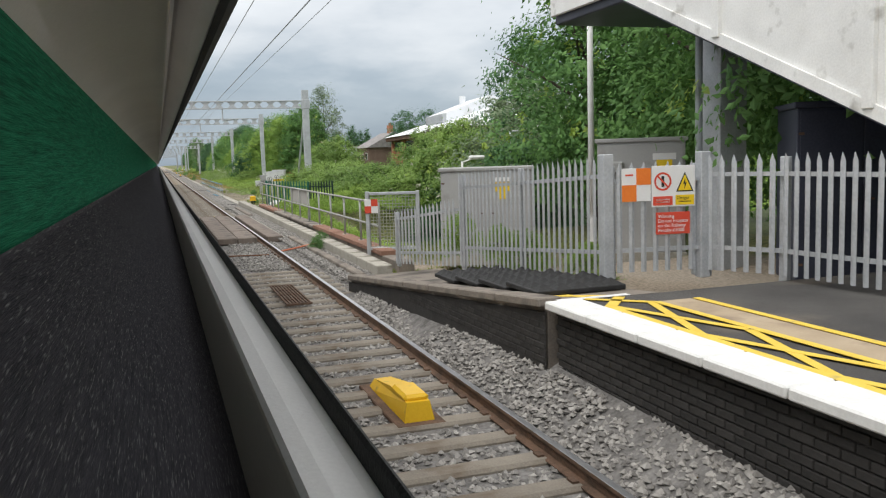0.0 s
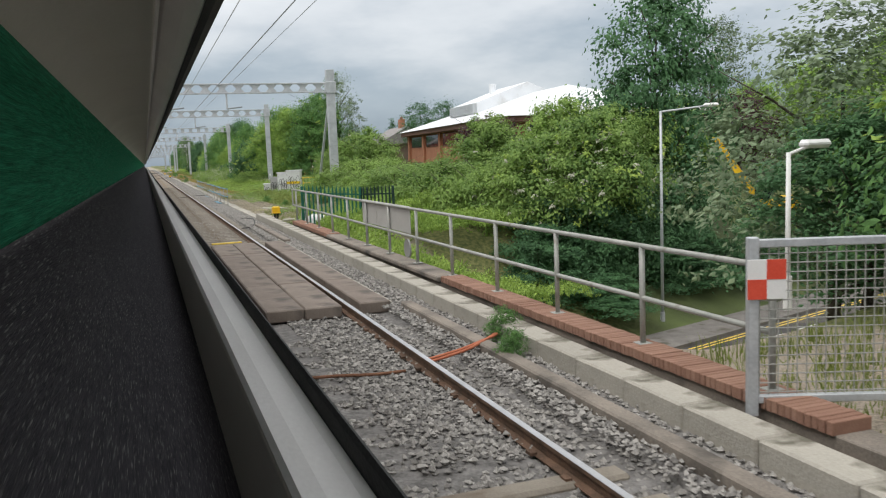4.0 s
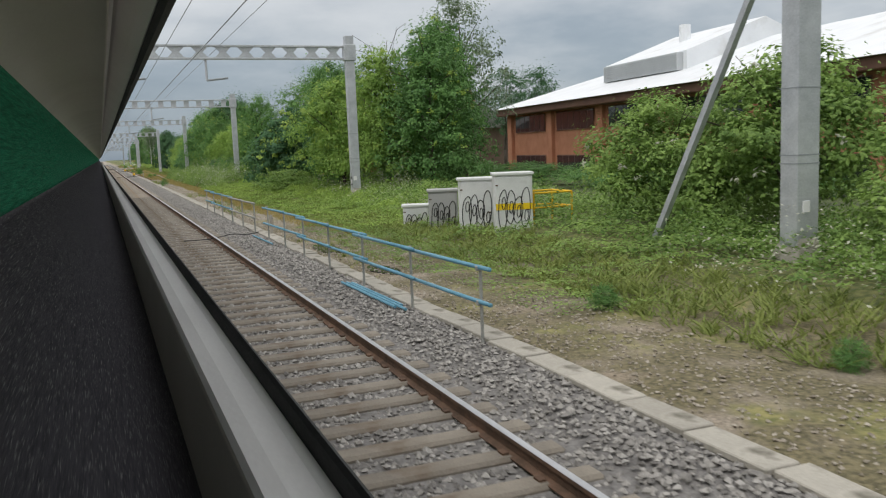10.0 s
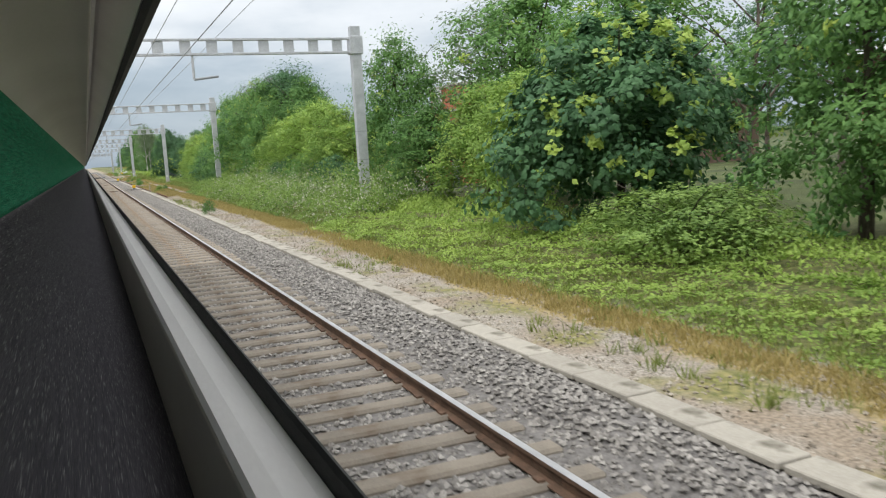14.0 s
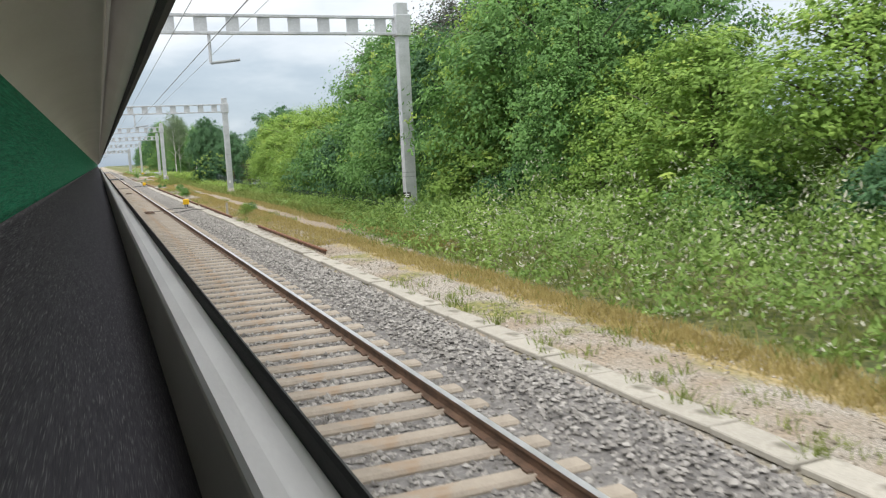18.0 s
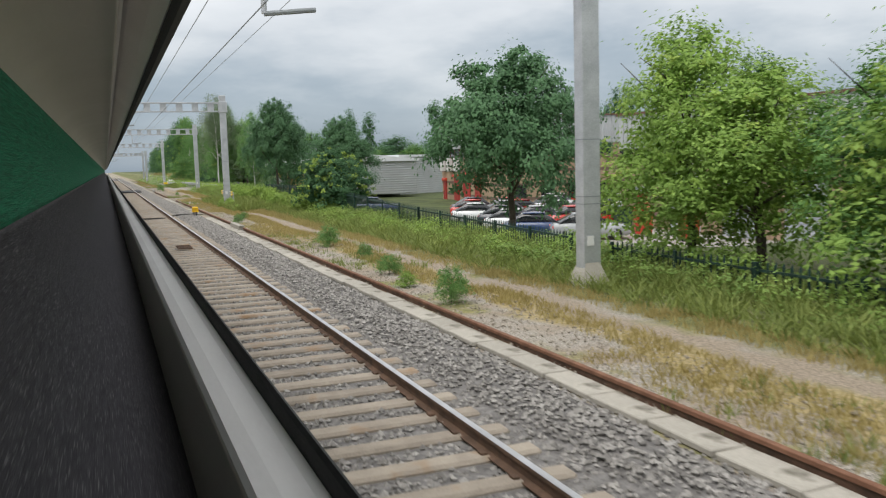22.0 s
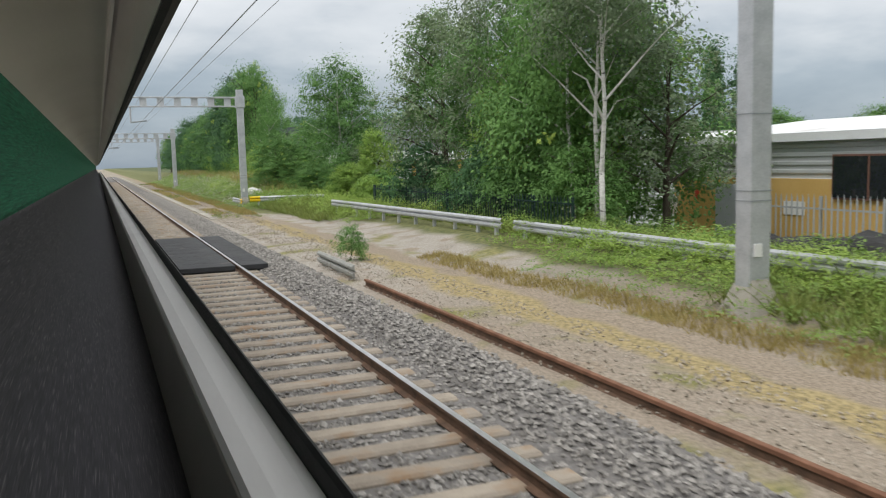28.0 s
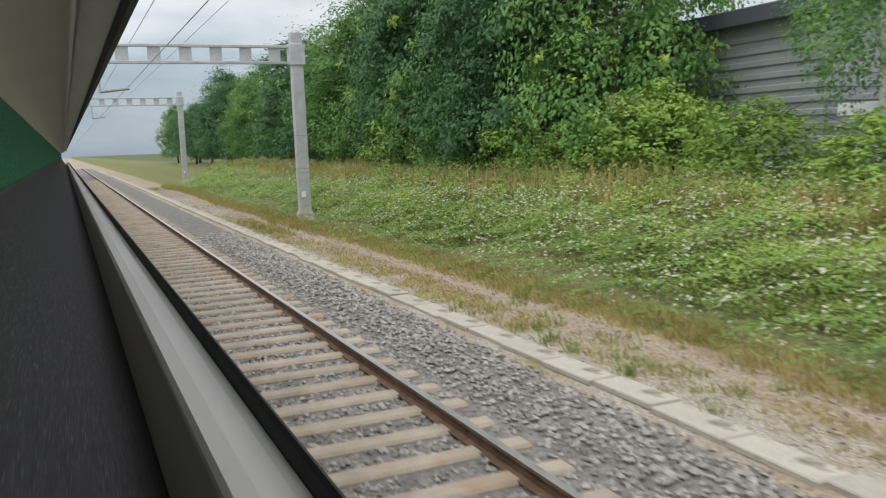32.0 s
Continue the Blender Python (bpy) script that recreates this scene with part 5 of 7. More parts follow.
def sign(name, x, y, z, w, h, turn, material, label, bars=()):
    s = thing(name, x, y, z, label, "sign", "", turn=turn)
    part("plate", Geo().box(0, 0, 0, w, 0.012, h, 0.003), material, s)
    for bx, bz, bw, bh, m in bars:
        part("marking", Geo().box(bx, -0.008, bz, bw, 0.004, bh), m, s)
    return s


ty = -9
sign("chequered_sign", 5.46, 8.86, 2.06, 0.37, 0.40, ty, SIGNWHITE, "orange and white chequered sign on the gate", ((0.092, 0.10, 0.185, 0.2, SIGNORANGE), (-0.092, -0.10, 0.185, 0.2, SIGNORANGE), (-0.09, 0.12, 0.10, 0.02, SIGNRED)))
wsg = sign("warning_sign", 5.93, 8.78, 2.03, 0.56, 0.50, ty, SIGNWHITE, "white sign with no-entry ring and yellow danger panel", ((-0.14, -0.175, 0.25, 0.11, SIGNRED), (0.145, -0.17, 0.24, 0.12, SIGNYELLOW), (-0.14, -0.16, 0.18, 0.014, SIGNWHITE), (-0.14, -0.19, 0.18, 0.014, SIGNWHITE), (0.145, -0.19, 0.16, 0.014, SIGNBLACK)))


def ring(r0, r1, n=28):
    g = Geo()
    v = [(r * math.cos(6.2832 * i / n), -0.0085, r * math.sin(6.2832 * i / n)) for r in (r0, r1) for i in range(n)]
    return g.add(v, [(i, (i + 1) % n, n + (i + 1) % n, n + i) for i in range(n)])


part("no_entry_ring", ring(0.088, 0.112), SIGNRED, wsg).location = (-0.14, 0, 0.06)
bar = Geo().box(0, -0.0098, 0, 0.2, 0.003, 0.02)
part("no_entry_bar", bar, SIGNRED, wsg).matrix_local = pose(-0.14, 0, 0.06, 0, 45, 0)
part("symbol", Geo().box(-0.14, -0.009, 0.06, 0.035, 0.002, 0.13), SIGNBLACK, wsg)
part("danger_triangle", Geo().add([(0.03, -0.0085, -0.07), (0.26, -0.0085, -0.07), (0.145, -0.0085, 0.17)], [(0, 1, 2)]), SIGNBLACK, wsg)
part("danger_panel", Geo().add([(0.055, -0.0095, -0.055), (0.235, -0.0095, -0.055), (0.145, -0.0095, 0.14)], [(0, 1, 2)]), SIGNYELLOW, wsg)
part("flash", Geo().add([(0.15, -0.0105, 0.10), (0.12, -0.0105, 0.02), (0.145, -0.0105, 0.025), (0.135, -0.0105, -0.045), (0.17, -0.0105, 0.04), (0.148, -0.0105, 0.04)], [(0, 1, 2), (2, 3, 4), (0, 2, 4, 5)]), SIGNBLACK, wsg)


def words(text, size, material, parent, x, z, y=-0.012, spacing=1.0):
    cu = bpy.data.curves.new("lettering", "FONT")
    cu.body, cu.size, cu.align_x, cu.align_y, cu.extrude = text, size, "LEFT", "CENTER", 0.0008
    cu.space_line = spacing
    ob = new("lettering", cu)
    cu.materials.append(material)
    ob.parent = parent
    ob.matrix_local = pose(x, y, z, 90, 0, 0)
    return ob


rsg = sign("red_notice", 5.92, 8.775, 1.58, 0.44, 0.27, ty, SIGNRED, "red notice with white lettering on the gate")
words("Warning\nDo not trespass\non the Railway\nPenalty £1000", 0.06, SIGNWHITE, rsg, -0.20, 0.0, spacing=0.95)
words("Danger", 0.055, SIGNBLACK, wsg, 0.04, -0.145)


def cabinet(x, y, z, w, d, h, turn, label, doors=2, material=GREYCAB, group="equipment cabinets", name="equipment_cabinet"):
    c = thing(name, x, y, z, label, "cabinet", group, turn=turn)
    part("body", Geo().box(0, 0, h / 2, w, d, h, 0.012), material, c)
    part("lid", Geo().box(0, 0, h + 0.035, w + 0.09, d + 0.09, 0.08, 0.015), material, c)
    part("plinth", Geo().box(0, 0, -0.1, w + 0.06, d + 0.06, 0.22, 0.01), CONC, c)
    for i in range(doors):
        dw = (w - 0.06) / doors
        dr = part("door", Geo().box(-w / 2 + 0.03 + dw * (i + 0.5), -d / 2 - 0.008, h * 0.5, dw - 0.012, 0.022, h - 0.08, 0.006), material, c)
        part("handle", Geo().box(-w / 2 + 0.03 + dw * (i + 0.5) + (dw * 0.38 if i == 0 else -dw * 0.38), -d / 2 - 0.03, h * 0.5, 0.09, 0.025, 0.025, 0.006), RUST, dr)
        for hz in (0.14, 0.86):
            part("hinge", Geo().box(-w / 2 + 0.05 + (w - 0.1) * (i if doors > 1 else 0), -d / 2 - 0.022, h * hz, 0.07, 0.02, 0.035, 0.005), RUST, dr)
    return c


cb = cabinet(6.9, 17.35, 0.28, 2.0, 0.75, 1.86, -24, "grey steel double-door equipment cabinet with a yellow notice")
part("notice", Geo().box(0.35, -0.40, 1.66, 0.38, 0.01, 0.09), SIGNWHITE, cb, "white notice")
part("notice", Geo().box(0.35, -0.40, 1.5, 0.36, 0.008, 0.2), SIGNYELLOW, cb, "yellow notice")
part("notice", Geo().box(0.35, -0.40, 1.33, 0.17, 0.008, 0.2), SIGNYELLOW, cb, "yellow notice")
cb = cabinet(8.75, 14.05, 0.55, 1.6, 0.9, 2.08, -30, "tall grey steel equipment cabinet behind the fence", 1)
part("vent_hood", Geo().box(-0.5, -0.52, 1.62, 0.36, 0.18, 0.22, 0.03), GREYCAB, cb)
part("notice", Geo().box(0.42, -0.475, 1.8, 0.42, 0.01, 0.12), SIGNWHITE, cb, "white notice")
part("notice", Geo().box(0.42, -0.475, 1.66, 0.28, 0.008, 0.18), SIGNYELLOW, cb, "yellow notice")
cabinet(8.75, 8.9, 0.6, 1.6, 1.1, 2.35, -28, "dark navy steel cabinet behind the fence", 2, NAVY, name="navy_cabinet")


def lamp_post(x, y, z, h, r, label, arm=0.5, material=WHITEPAINT, group="lamp posts", turn=0):
    c = thing("lamp_post", x, y, z, label, "lamp post", group, turn=turn)
    part("pole", Geo().tube((0, 0, 0), (0, 0, h), r, r * 0.75, 10), material, c, smooth=True)
    part("base", Geo().tube((0, 0, 0), (0, 0, 0.5), r * 1.5, r * 1.4, 10), material, c)
    if arm:
        part("arm", Geo().tube((0, 0, h - 0.03), (arm, 0, h + 0.1), r * 0.6, r * 0.5, 8), material, c)
        part("lantern", Geo().box(arm * 0.95 + 0.08, 0, h + 0.11, 0.5, 0.2, 0.13, 0.05), SIGNWHITE, c, "pale lamp head")
    return c


lamp_post(8.55, 15.6, 0.6, 6.5, 0.07, "tall slim white platform lamp post", 0, SIGNWHITE)
lamp_post(8.75, 24.0, 0.0, 2.3, 0.045, "short white lamp post with a pale lantern", 0.42)
lamp_post(17.0, 39.4, -3.95, 7.6, 0.06, "slim grey-green street lamp beside the road", 1.7, GALV, turn=-47)

# footbridge over the platform
fb = thing("footbridge_stairs", 8.2, 10.85, 0.6, "footbridge stair flight on a pale steel column", "footbridge")
part("column", Geo().box(0, 0, 2.2, 0.52, 0.52, 4.9, 0.03), GALV, fb, "pale grey steel column")
part("downpipe", Geo().tube((-0.42, 0, -0.2), (-0.42, 0, 4.3), 0.055, n=10), DARKCLAD, fb, "dark downpipe")
part("base_plate", Geo().box(0, 0, -0.05, 0.8, 0.8, 0.1, 0.01), GALV, fb)


def inclined(x0, x1, y0, z0, y1, z1, t):
    v = [(x, y, z + d) for x in (x0, x1) for y, z in ((y0, z0), (y1, z1)) for d in (0, t)]
    return Geo().add(v, [(0, 1, 3, 2), (4, 6, 7, 5), (0, 4, 5, 1), (2, 3, 7, 6), (0, 2, 6, 4), (1, 5, 7, 3)])


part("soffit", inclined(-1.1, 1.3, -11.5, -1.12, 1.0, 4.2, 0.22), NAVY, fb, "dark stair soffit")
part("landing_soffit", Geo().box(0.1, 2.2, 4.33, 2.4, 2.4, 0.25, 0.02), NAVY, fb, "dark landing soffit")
for i in range(5):
    ya, yb = -11.5 + 2.5 * i, -11.5 + 2.5 * (i + 1) - 0.03
    za, zb = -0.98 + 0.4275 * (ya + 11.5), -0.98 + 0.4275 * (yb + 11.5)
    part("parapet_panel", inclined(-1.2, -1.12, ya, za, yb, zb, 1.5), WHITEPAINT, fb, "white stair parapet panel")
    part("stiffener", Geo().box(-1.22, ya, za + 0.75, 0.1, 0.14, 1.5, 0.01), WHITEPAINT, fb)
part("landing_panel", Geo().box(-1.16, 2.2, 5.1, 0.08, 2.4, 1.5, 0.01), WHITEPAINT, fb, "white landing parapet")
part("kick_rail", inclined(-1.24, -1.1, -11.5, -1.06, 1.0, 4.28, 0.16), WHITEPAINT, fb)

# yellow track magnet and drain grates between the rails
aw = thing("track_magnet", 2.3, 8.5, -0.16, "yellow moulded track magnet box between the rails", "track magnet")
part("ramp_half", Geo().add([(-0.16, -0.75, 0), (0.16, -0.75, 0), (0.16, 0.75, 0), (-0.16, 0.75, 0), (-0.12, -0.72, 0.22), (0.12, -0.72, 0.22), (0.10, 0.7, 0.12), (-0.10, 0.7, 0.12), (-0.12, -0.1, 0.24), (0.12, -0.1, 0.24)], [(0, 1, 2, 3), (0, 4, 5, 1), (4, 8, 9, 5), (8, 7, 6, 9), (7, 3, 2, 6), (0, 3, 7, 8, 4), (1, 5, 9, 6, 2)]), YELLOWBOX, aw)
part("cap", Geo().box(0, -0.42, 0.24, 0.26, 0.5, 0.08, 0.03), YELLOWBOX, aw)
part("foot_plate", Geo().box(0, 0, 0.0, 0.5, 1.7, 0.05, 0.01), RUST, aw)
for gy, gl in ((16.05, 2.4), (183.0, 1.6), (215.5, 1.2)):
    gr = thing("drain_grate", 2.24, gy, -0.07, "rusty steel grating between the rails", "grating", "drain gratings")
    for i in range(8):
        part("bar", Geo().box(-0.21 + 0.06 * i, 0, 0, 0.022, gl, 0.035), RUST, gr)
    for i in range(5):
        part("cross_bar", Geo().box(0, -gl / 2 + gl * i / 4, 0, 0.46, 0.03, 0.03), RUST, gr)

# ---- mesh gate and bridge parapet with its handrail ----
mg = thing("mesh_gate", 4.76, 20.0, 0.15, "grey framed wire mesh gate at the bridge end", "gate", turn=-22)
for x in (0.03, 1.27):
    part("stile", Geo().box(x, 0, 0.75, 0.09, 0.09, 1.55, 0.008), GALV, mg)
for z in (0.12, 1.47):
    part("rail", Geo().box(0.65, 0, z, 1.2, 0.07, 0.07, 0.008), GALV, mg)
for i in range(15):
    part("wire", Geo().tube((0.09 + 0.08 * i, 0, 0.15), (0.09 + 0.08 * i, 0, 1.45), 0.006, n=5), DULLGALV, mg)
for i in range(16):
    part("wire", Geo().tube((0.07, 0, 0.18 + 0.08 * i), (1.23, 0, 0.18 + 0.08 * i), 0.006, n=5), DULLGALV, mg)
sign("small_chequered_sign", 4.86, 19.9, 1.32, 0.32, 0.34, -22, SIGNWHITE, "small red and white chequered sign on the mesh gate", ((0.08, 0.085, 0.16, 0.17, SIGNRED), (-0.08, -0.085, 0.16, 0.17, SIGNRED)))

kerb_wall = thing("bridge_kerb", 0, 0, 0, "pale concrete kerb along the bridge", "kerb", kind="structure")
ks = Geo().box(0, 0, -0.02, 0.36, 0.972, 0.40, 0.02).mesh("kerb_block", CONC)
for i in range(35):
    p = part("kerb_block", ks, CONC, kerb_wall)
    p.matrix_local = pose(4.50 + 0.004 * i, 17.9 + 0.985 * i, 0.0, 0, 0, rs.uniform(-0.5, 0.5))
para = thing("bridge_parapet", 0, 0, 0, "low brick and concrete bridge parapet", "parapet", kind="structure")
part("core", Geo().box(5.08, 31.2, -0.6, 0.36, 27.0, 1.56, 0.01), DARKCONC, para)
part("side", Geo().box(5.32, 33.5, -2.4, 0.3, 33.0, 4.6), DARKBRICK, para)
rb = Geo().box(0, 0, 0, 0.40, 0.066, 0.11, 0.006).mesh("coping_brick", BRICK)
for y0, y1 in ((19.2, 28.4), (38.4, 44.6)):
    for i in range(int((y1 - y0) / 0.075)):
        p = part("coping_brick", rb, BRICK, para)
        p.location = (5.06 + rs.uniform(-0.006, 0.006), y0 + 0.075 * i, 0.235 + rs.uniform(-0.004, 0.004))
for i in range(5):
    part("coping_slab", Geo().box(5.06, 29.4 + 2.0 * i, 0.215, 0.44, 1.96, 0.10, 0.02), DARKCONC, para)
hr = thing("bridge_handrail", 0, 0, 0, "dull galvanised tube handrail along the bridge", "handrail")
HX = 5.1
for i in range(13):
    y = 20.1 + 2.06 * i
    po = part("post", Geo().tube((HX, y, 0.2), (HX, y, 1.38), 0.032, n=10), DULLGALV, hr, smooth=True)
    part("flange", Geo().box(HX, y, 0.285, 0.16, 0.16, 0.02, 0.004), DULLGALV, po)
for z in (1.38, 0.80):
    part("rail", Geo().tube((HX, 20.1, z), (HX, 45.6, z), 0.03, n=10), DULLGALV, hr, smooth=True)
part("end_bend", Geo().tube((HX, 45.6, 0.80), (HX, 45.6, 1.38), 0.03, n=10), DULLGALV, hr)
bd = thing("grey_signboard", HX + 0.05, 33.0, 1.12, "grey back of a long signboard fixed to the handrail", "signboard")
for i in range(3):
    part("panel", Geo().box(0, -1.36 + 1.36 * i, 0, 0.02, 1.345, 0.58, 0.004), BOARD, bd)
solid("marker_disc", Geo().tube((-0.02, 0, 0), (0.02, 0, 0), 0.22, n=20), GREYCAB, "grey round back of a small sign", "sign", x=5.35, y=31.9, z=0.42)

# deck slabs between and beside the rails on the bridge
deck = thing("bridge_deck", 0, 0, 0, "worn concrete deck slabs round the rails", "deck", kind="structure")
for x, w in ((2.62, 0.62), (1.98, 0.62), (3.50, 0.52)):
    for i in range(4):
        p = part("deck_slab", Geo().box(0, 0, 0, w, 2.98, 0.2, 0.02), SLAB, deck)
        p.matrix_local = pose(x, 29.3 + 3.02 * i, -0.065 + rs.uniform(-0.006, 0.006), 0, 0, rs.uniform(-0.3, 0.3))
for y0, y1 in ((17.5, 27.6), (40.2, 47.5)):
    part("old_timber_edge", Geo().box(3.98, (y0 + y1) / 2, -0.06, 0.2, y1 - y0, 0.2, 0.02), DARKCONC, deck, "dark weathered edge beam")
part("deck_edge_strip", Geo().box(3.82, 34.5, -0.04, 0.05, 13.0, 0.05), CONC, deck, "pale edge strip")
for i, y in enumerate((41.1, 43.0)):
    solid("yellow_sleeper_board", Geo().box(0, 0, 0, 0.95, 0.17, 0.05, 0.01), YELLOWPAINT, "yellow painted board lying on a sleeper", "board", "yellow boards", x=2.30, y=y - 1.0, z=-0.125, turn=3)

# road under the bridge, with a yellow digger beside it
road = thing("road", 0, 0, 0, "asphalt side road passing under the railway bridge", "road", kind="structure")
part("carriageway", Geo().add([(5.6, 24.4, -4.3), (45, 37.4, -4.25), (45, 46.2, -4.25), (5.6, 33.2, -4.3), (5.6, 24.4, -4.06), (45, 37.4, -4.0), (45, 46.2, -4.0), (5.6, 33.2, -4.06)], [(0, 3, 2, 1), (4, 5, 6, 7), (0, 1, 5, 4), (1, 2, 6, 5), (2, 3, 7, 6), (3, 0, 4, 7)]), ASPHALT, road)
part("pavement", Geo().add([(5.6, 33.2, -4.3), (45, 46.2, -4.25), (45, 48.0, -4.25), (5.6, 35.0, -4.3), (5.6, 33.2, -3.94), (45, 46.2, -3.88), (45, 48.0, -3.88), (5.6, 35.0, -3.94)], [(0, 3, 2, 1), (4, 5, 6, 7), (0, 1, 5, 4), (1, 2, 6, 5), (2, 3, 7, 6), (3, 0, 4, 7)]), FOOTWAY, road, "worn paved footway")
for i in range(16):
    part("lane_mark", Geo().box(8 + 1.9 * i, 32.7 + 0.627 * i, -4.045 + 0.003 * i, 1.05, 0.1, 0.02, turn=0.32), WHITEPAINT, road, "white lane mark")
for k in range(2):
    part("edge_line", Geo().add([(6, 33.05 - 0.22 * k, -4.05), (44, 45.59 - 0.22 * k, -3.99), (44, 45.68 - 0.22 * k, -3.99), (6, 33.14 - 0.22 * k, -4.05)], [(0, 1, 2, 3)]), YELLOWPAINT, road, "yellow edge line")
dg = thing("excavator", 30.2, 49.1, -2.1, "yellow excavator parked under the trees", "excavator", turn=41)
part("tracks", Geo().box(0, 0, 0.35, 1.7, 2.4, 0.7, 0.2), BLACK, dg)
part("house", Geo().box(0, -0.3, 1.25, 1.7, 1.9, 1.0, 0.15), YELLOWBOX, dg)
part("cab", Geo().box(-0.45, 0.3, 2.1, 0.75, 0.9, 1.1, 0.1), DARKGLASS, dg, "dark glazed cab")
part("boom", Geo().tube((0.2, 0.4, 1.2), (0.2, 1.7, 3.0), 0.30, 0.24, 4), YELLOWBOX, dg)
part("stick", Geo().tube((0.2, 1.65, 2.9), (0.2, 2.9, 4.9), 0.24, 0.17, 4), YELLOWBOX, dg)

# green palisade gate and fence after the bridge
palisade(5.36, 44.9, -0.3, 7.66, 45.3, -0.6, 1.85, 2.0, GREENFENCE, "bright green steel palisade fence below the bridge end", "green palisades")
palisade(12.3, 52.3, -0.5, 14.6, 50.6, -0.5, 1.5, 1.5, GALV, "grey steel palisade among the brambles", "green palisades")
palisade(7.66, 45.3, -0.6, 9.0, 45.5, -0.8, 2.0, 2.2, DARKFENCE, "dark green palisade fence grown over with creeper", "green palisades")


def rubbish(x, y, z, s, label):
    """A slumped sack."""
    bm = bmesh.new()
    bmesh.ops.create_icosphere(bm, subdivisions=3, radius=1.0)
    for v in bm.verts:
        k = 1 + 0.28 * noise.noise(v.co * 1.8 + Vector((x, y, 0))) + 0.12 * noise.noise(v.co * 5)
        v.co = Vector((v.co.x * k * 1.1, v.co.y * k, max(-0.55, v.co.z * k * 0.75))) * s
    me = bpy.data.meshes.new("white_sack")
    bm.to_mesh(me)
    bm.free()
    me.materials.append(WHITEPAINT)
    ob = new("white_sack", me)
    ob.matrix_world = pose(x, y, z + 0.5 * s)
    return tagged(ob, label, "sack", "white sacks")


rubbish(5.9, 45.5, ground_z(5.9, 45.5), 0.42, "crumpled white plastic sack behind the fence")
rubbish(6.5, 45.7, ground_z(6.5, 45.7), 0.36, "crumpled white plastic sack behind the fence")
solid("small_cabinet", Geo().box(0, 0, 0.3, 0.2, 0.18, 0.62, 0.02), GREYCAB, "small grey cable box at the handrail end", "cabinet", x=5.55, y=45.9, z=-0.1)
solid("concrete_slab", Geo().box(0, 0, 0, 0.75, 1.2, 0.07, 0.02), CONC, "pale concrete slab lying on the dirt", "slab", x=6.0, y=50.2, z=ground_z(6.0, 50.2) + 0.05, turn=70)
solid("concrete_slab", Geo().box(0, 0, 0, 1.0, 1.5, 0.08, 0.02), CONC, "worn concrete slab sunk in the dirt", "slab", x=6.3, y=59.4, z=ground_z(6.3, 59.4) + 0.01, turn=12)
rubbish(9.6, 328.3, ground_z(9.6, 328.3), 0.55, "crumpled white builder's sack in the grass")


def yellow_box(x, y, label):
    b = thing("trackside_box", x, y, ground_z(x, y), label, "junction box", "yellow trackside boxes")
    part("hood", Geo().box(0, 0, 0.43, 0.33, 0.33, 0.29, 0.04), YELLOWBOX, b)
    part("rim", Geo().box(0, 0, 0.30, 0.36, 0.36, 0.04, 0.01), YELLOWBOX, b)
    for k in range(7):
        sx, sy = 0.10 * math.cos(k * 0.9), 0.10 * math.sin(k * 0.9)
        part("cable_tail", Geo().tube((sx * 0.7, sy * 0.7, -0.05), (sx, sy, 0.30), 0.016, n=6), BLACK, b, "black cable tail")
    return b


for x, y in ((5.25, 51.2), (4.4, 186.2), (4.5, 235.4)):
    yellow_box(x, y, "yellow plastic junction box on a bundle of black cables")


def cable(pts, r, label, material=BLACK):
    """A loose cable on the stones."""
    cu = bpy.data.curves.new("loose_cable", "CURVE")
    cu.dimensions, cu.bevel_depth, cu.bevel_resolution = "3D", r, 2
    sp = cu.splines.new("NURBS")
    sp.points.add(len(pts) - 1)
    for q, p in zip(sp.points, pts):
        q.co = (*p, 1)
    sp.use_endpoint_u, sp.order_u = True, 3
    cu.materials.append(material)
    return tagged(new("loose_cable", cu), label, "cable", "loose cables")


for cx, cy in ((4.2, 184.2), (4.9, 182.0), (4.2, 82.6)):
    cable([(cx + 0.3, cy, 0.0), (cx - 0.1, cy - 0.5, -0.03), (cx - 0.5, cy + 0.4, -0.02), (cx - 0.9, cy - 0.3, -0.04), (cx - 1.5, cy - 0.1, -0.12), (cx - 2.0, cy + 0.1, -0.12)], 0.015, "loose black cable across the ballast")


for k in range(2):
    cable([(4.5, 24.6 + 0.1 * k, 0.06), (4.26, 24.36 + 0.06 * k, 0.05), (3.9, 24.12 - 0.05 * k, 0.04), (3.6, 23.98 - 0.1 * k, 0.0), (3.15, 23.95 - 0.12 * k, -0.06)], 0.02, "faded orange cable lying over the ballast", ORANGECABLE)
cable([(2.8, 23.8, -0.13), (2.4, 23.75, -0.12), (2.0, 23.95, -0.12), (1.5, 24.05, -0.13)], 0.02, "rusty brown cable between the rails", BROWNRUST)
for x, y, h in ((4.42, 24.5, 0.5), (4.1, 23.5, 0.42), (4.35, 23.9, 0.3)):
    plant("bush_a", x, y, h, h * 1.1, "leafy weed growing from the bridge kerb", "verge weeds", category="weed", base=-0.1)
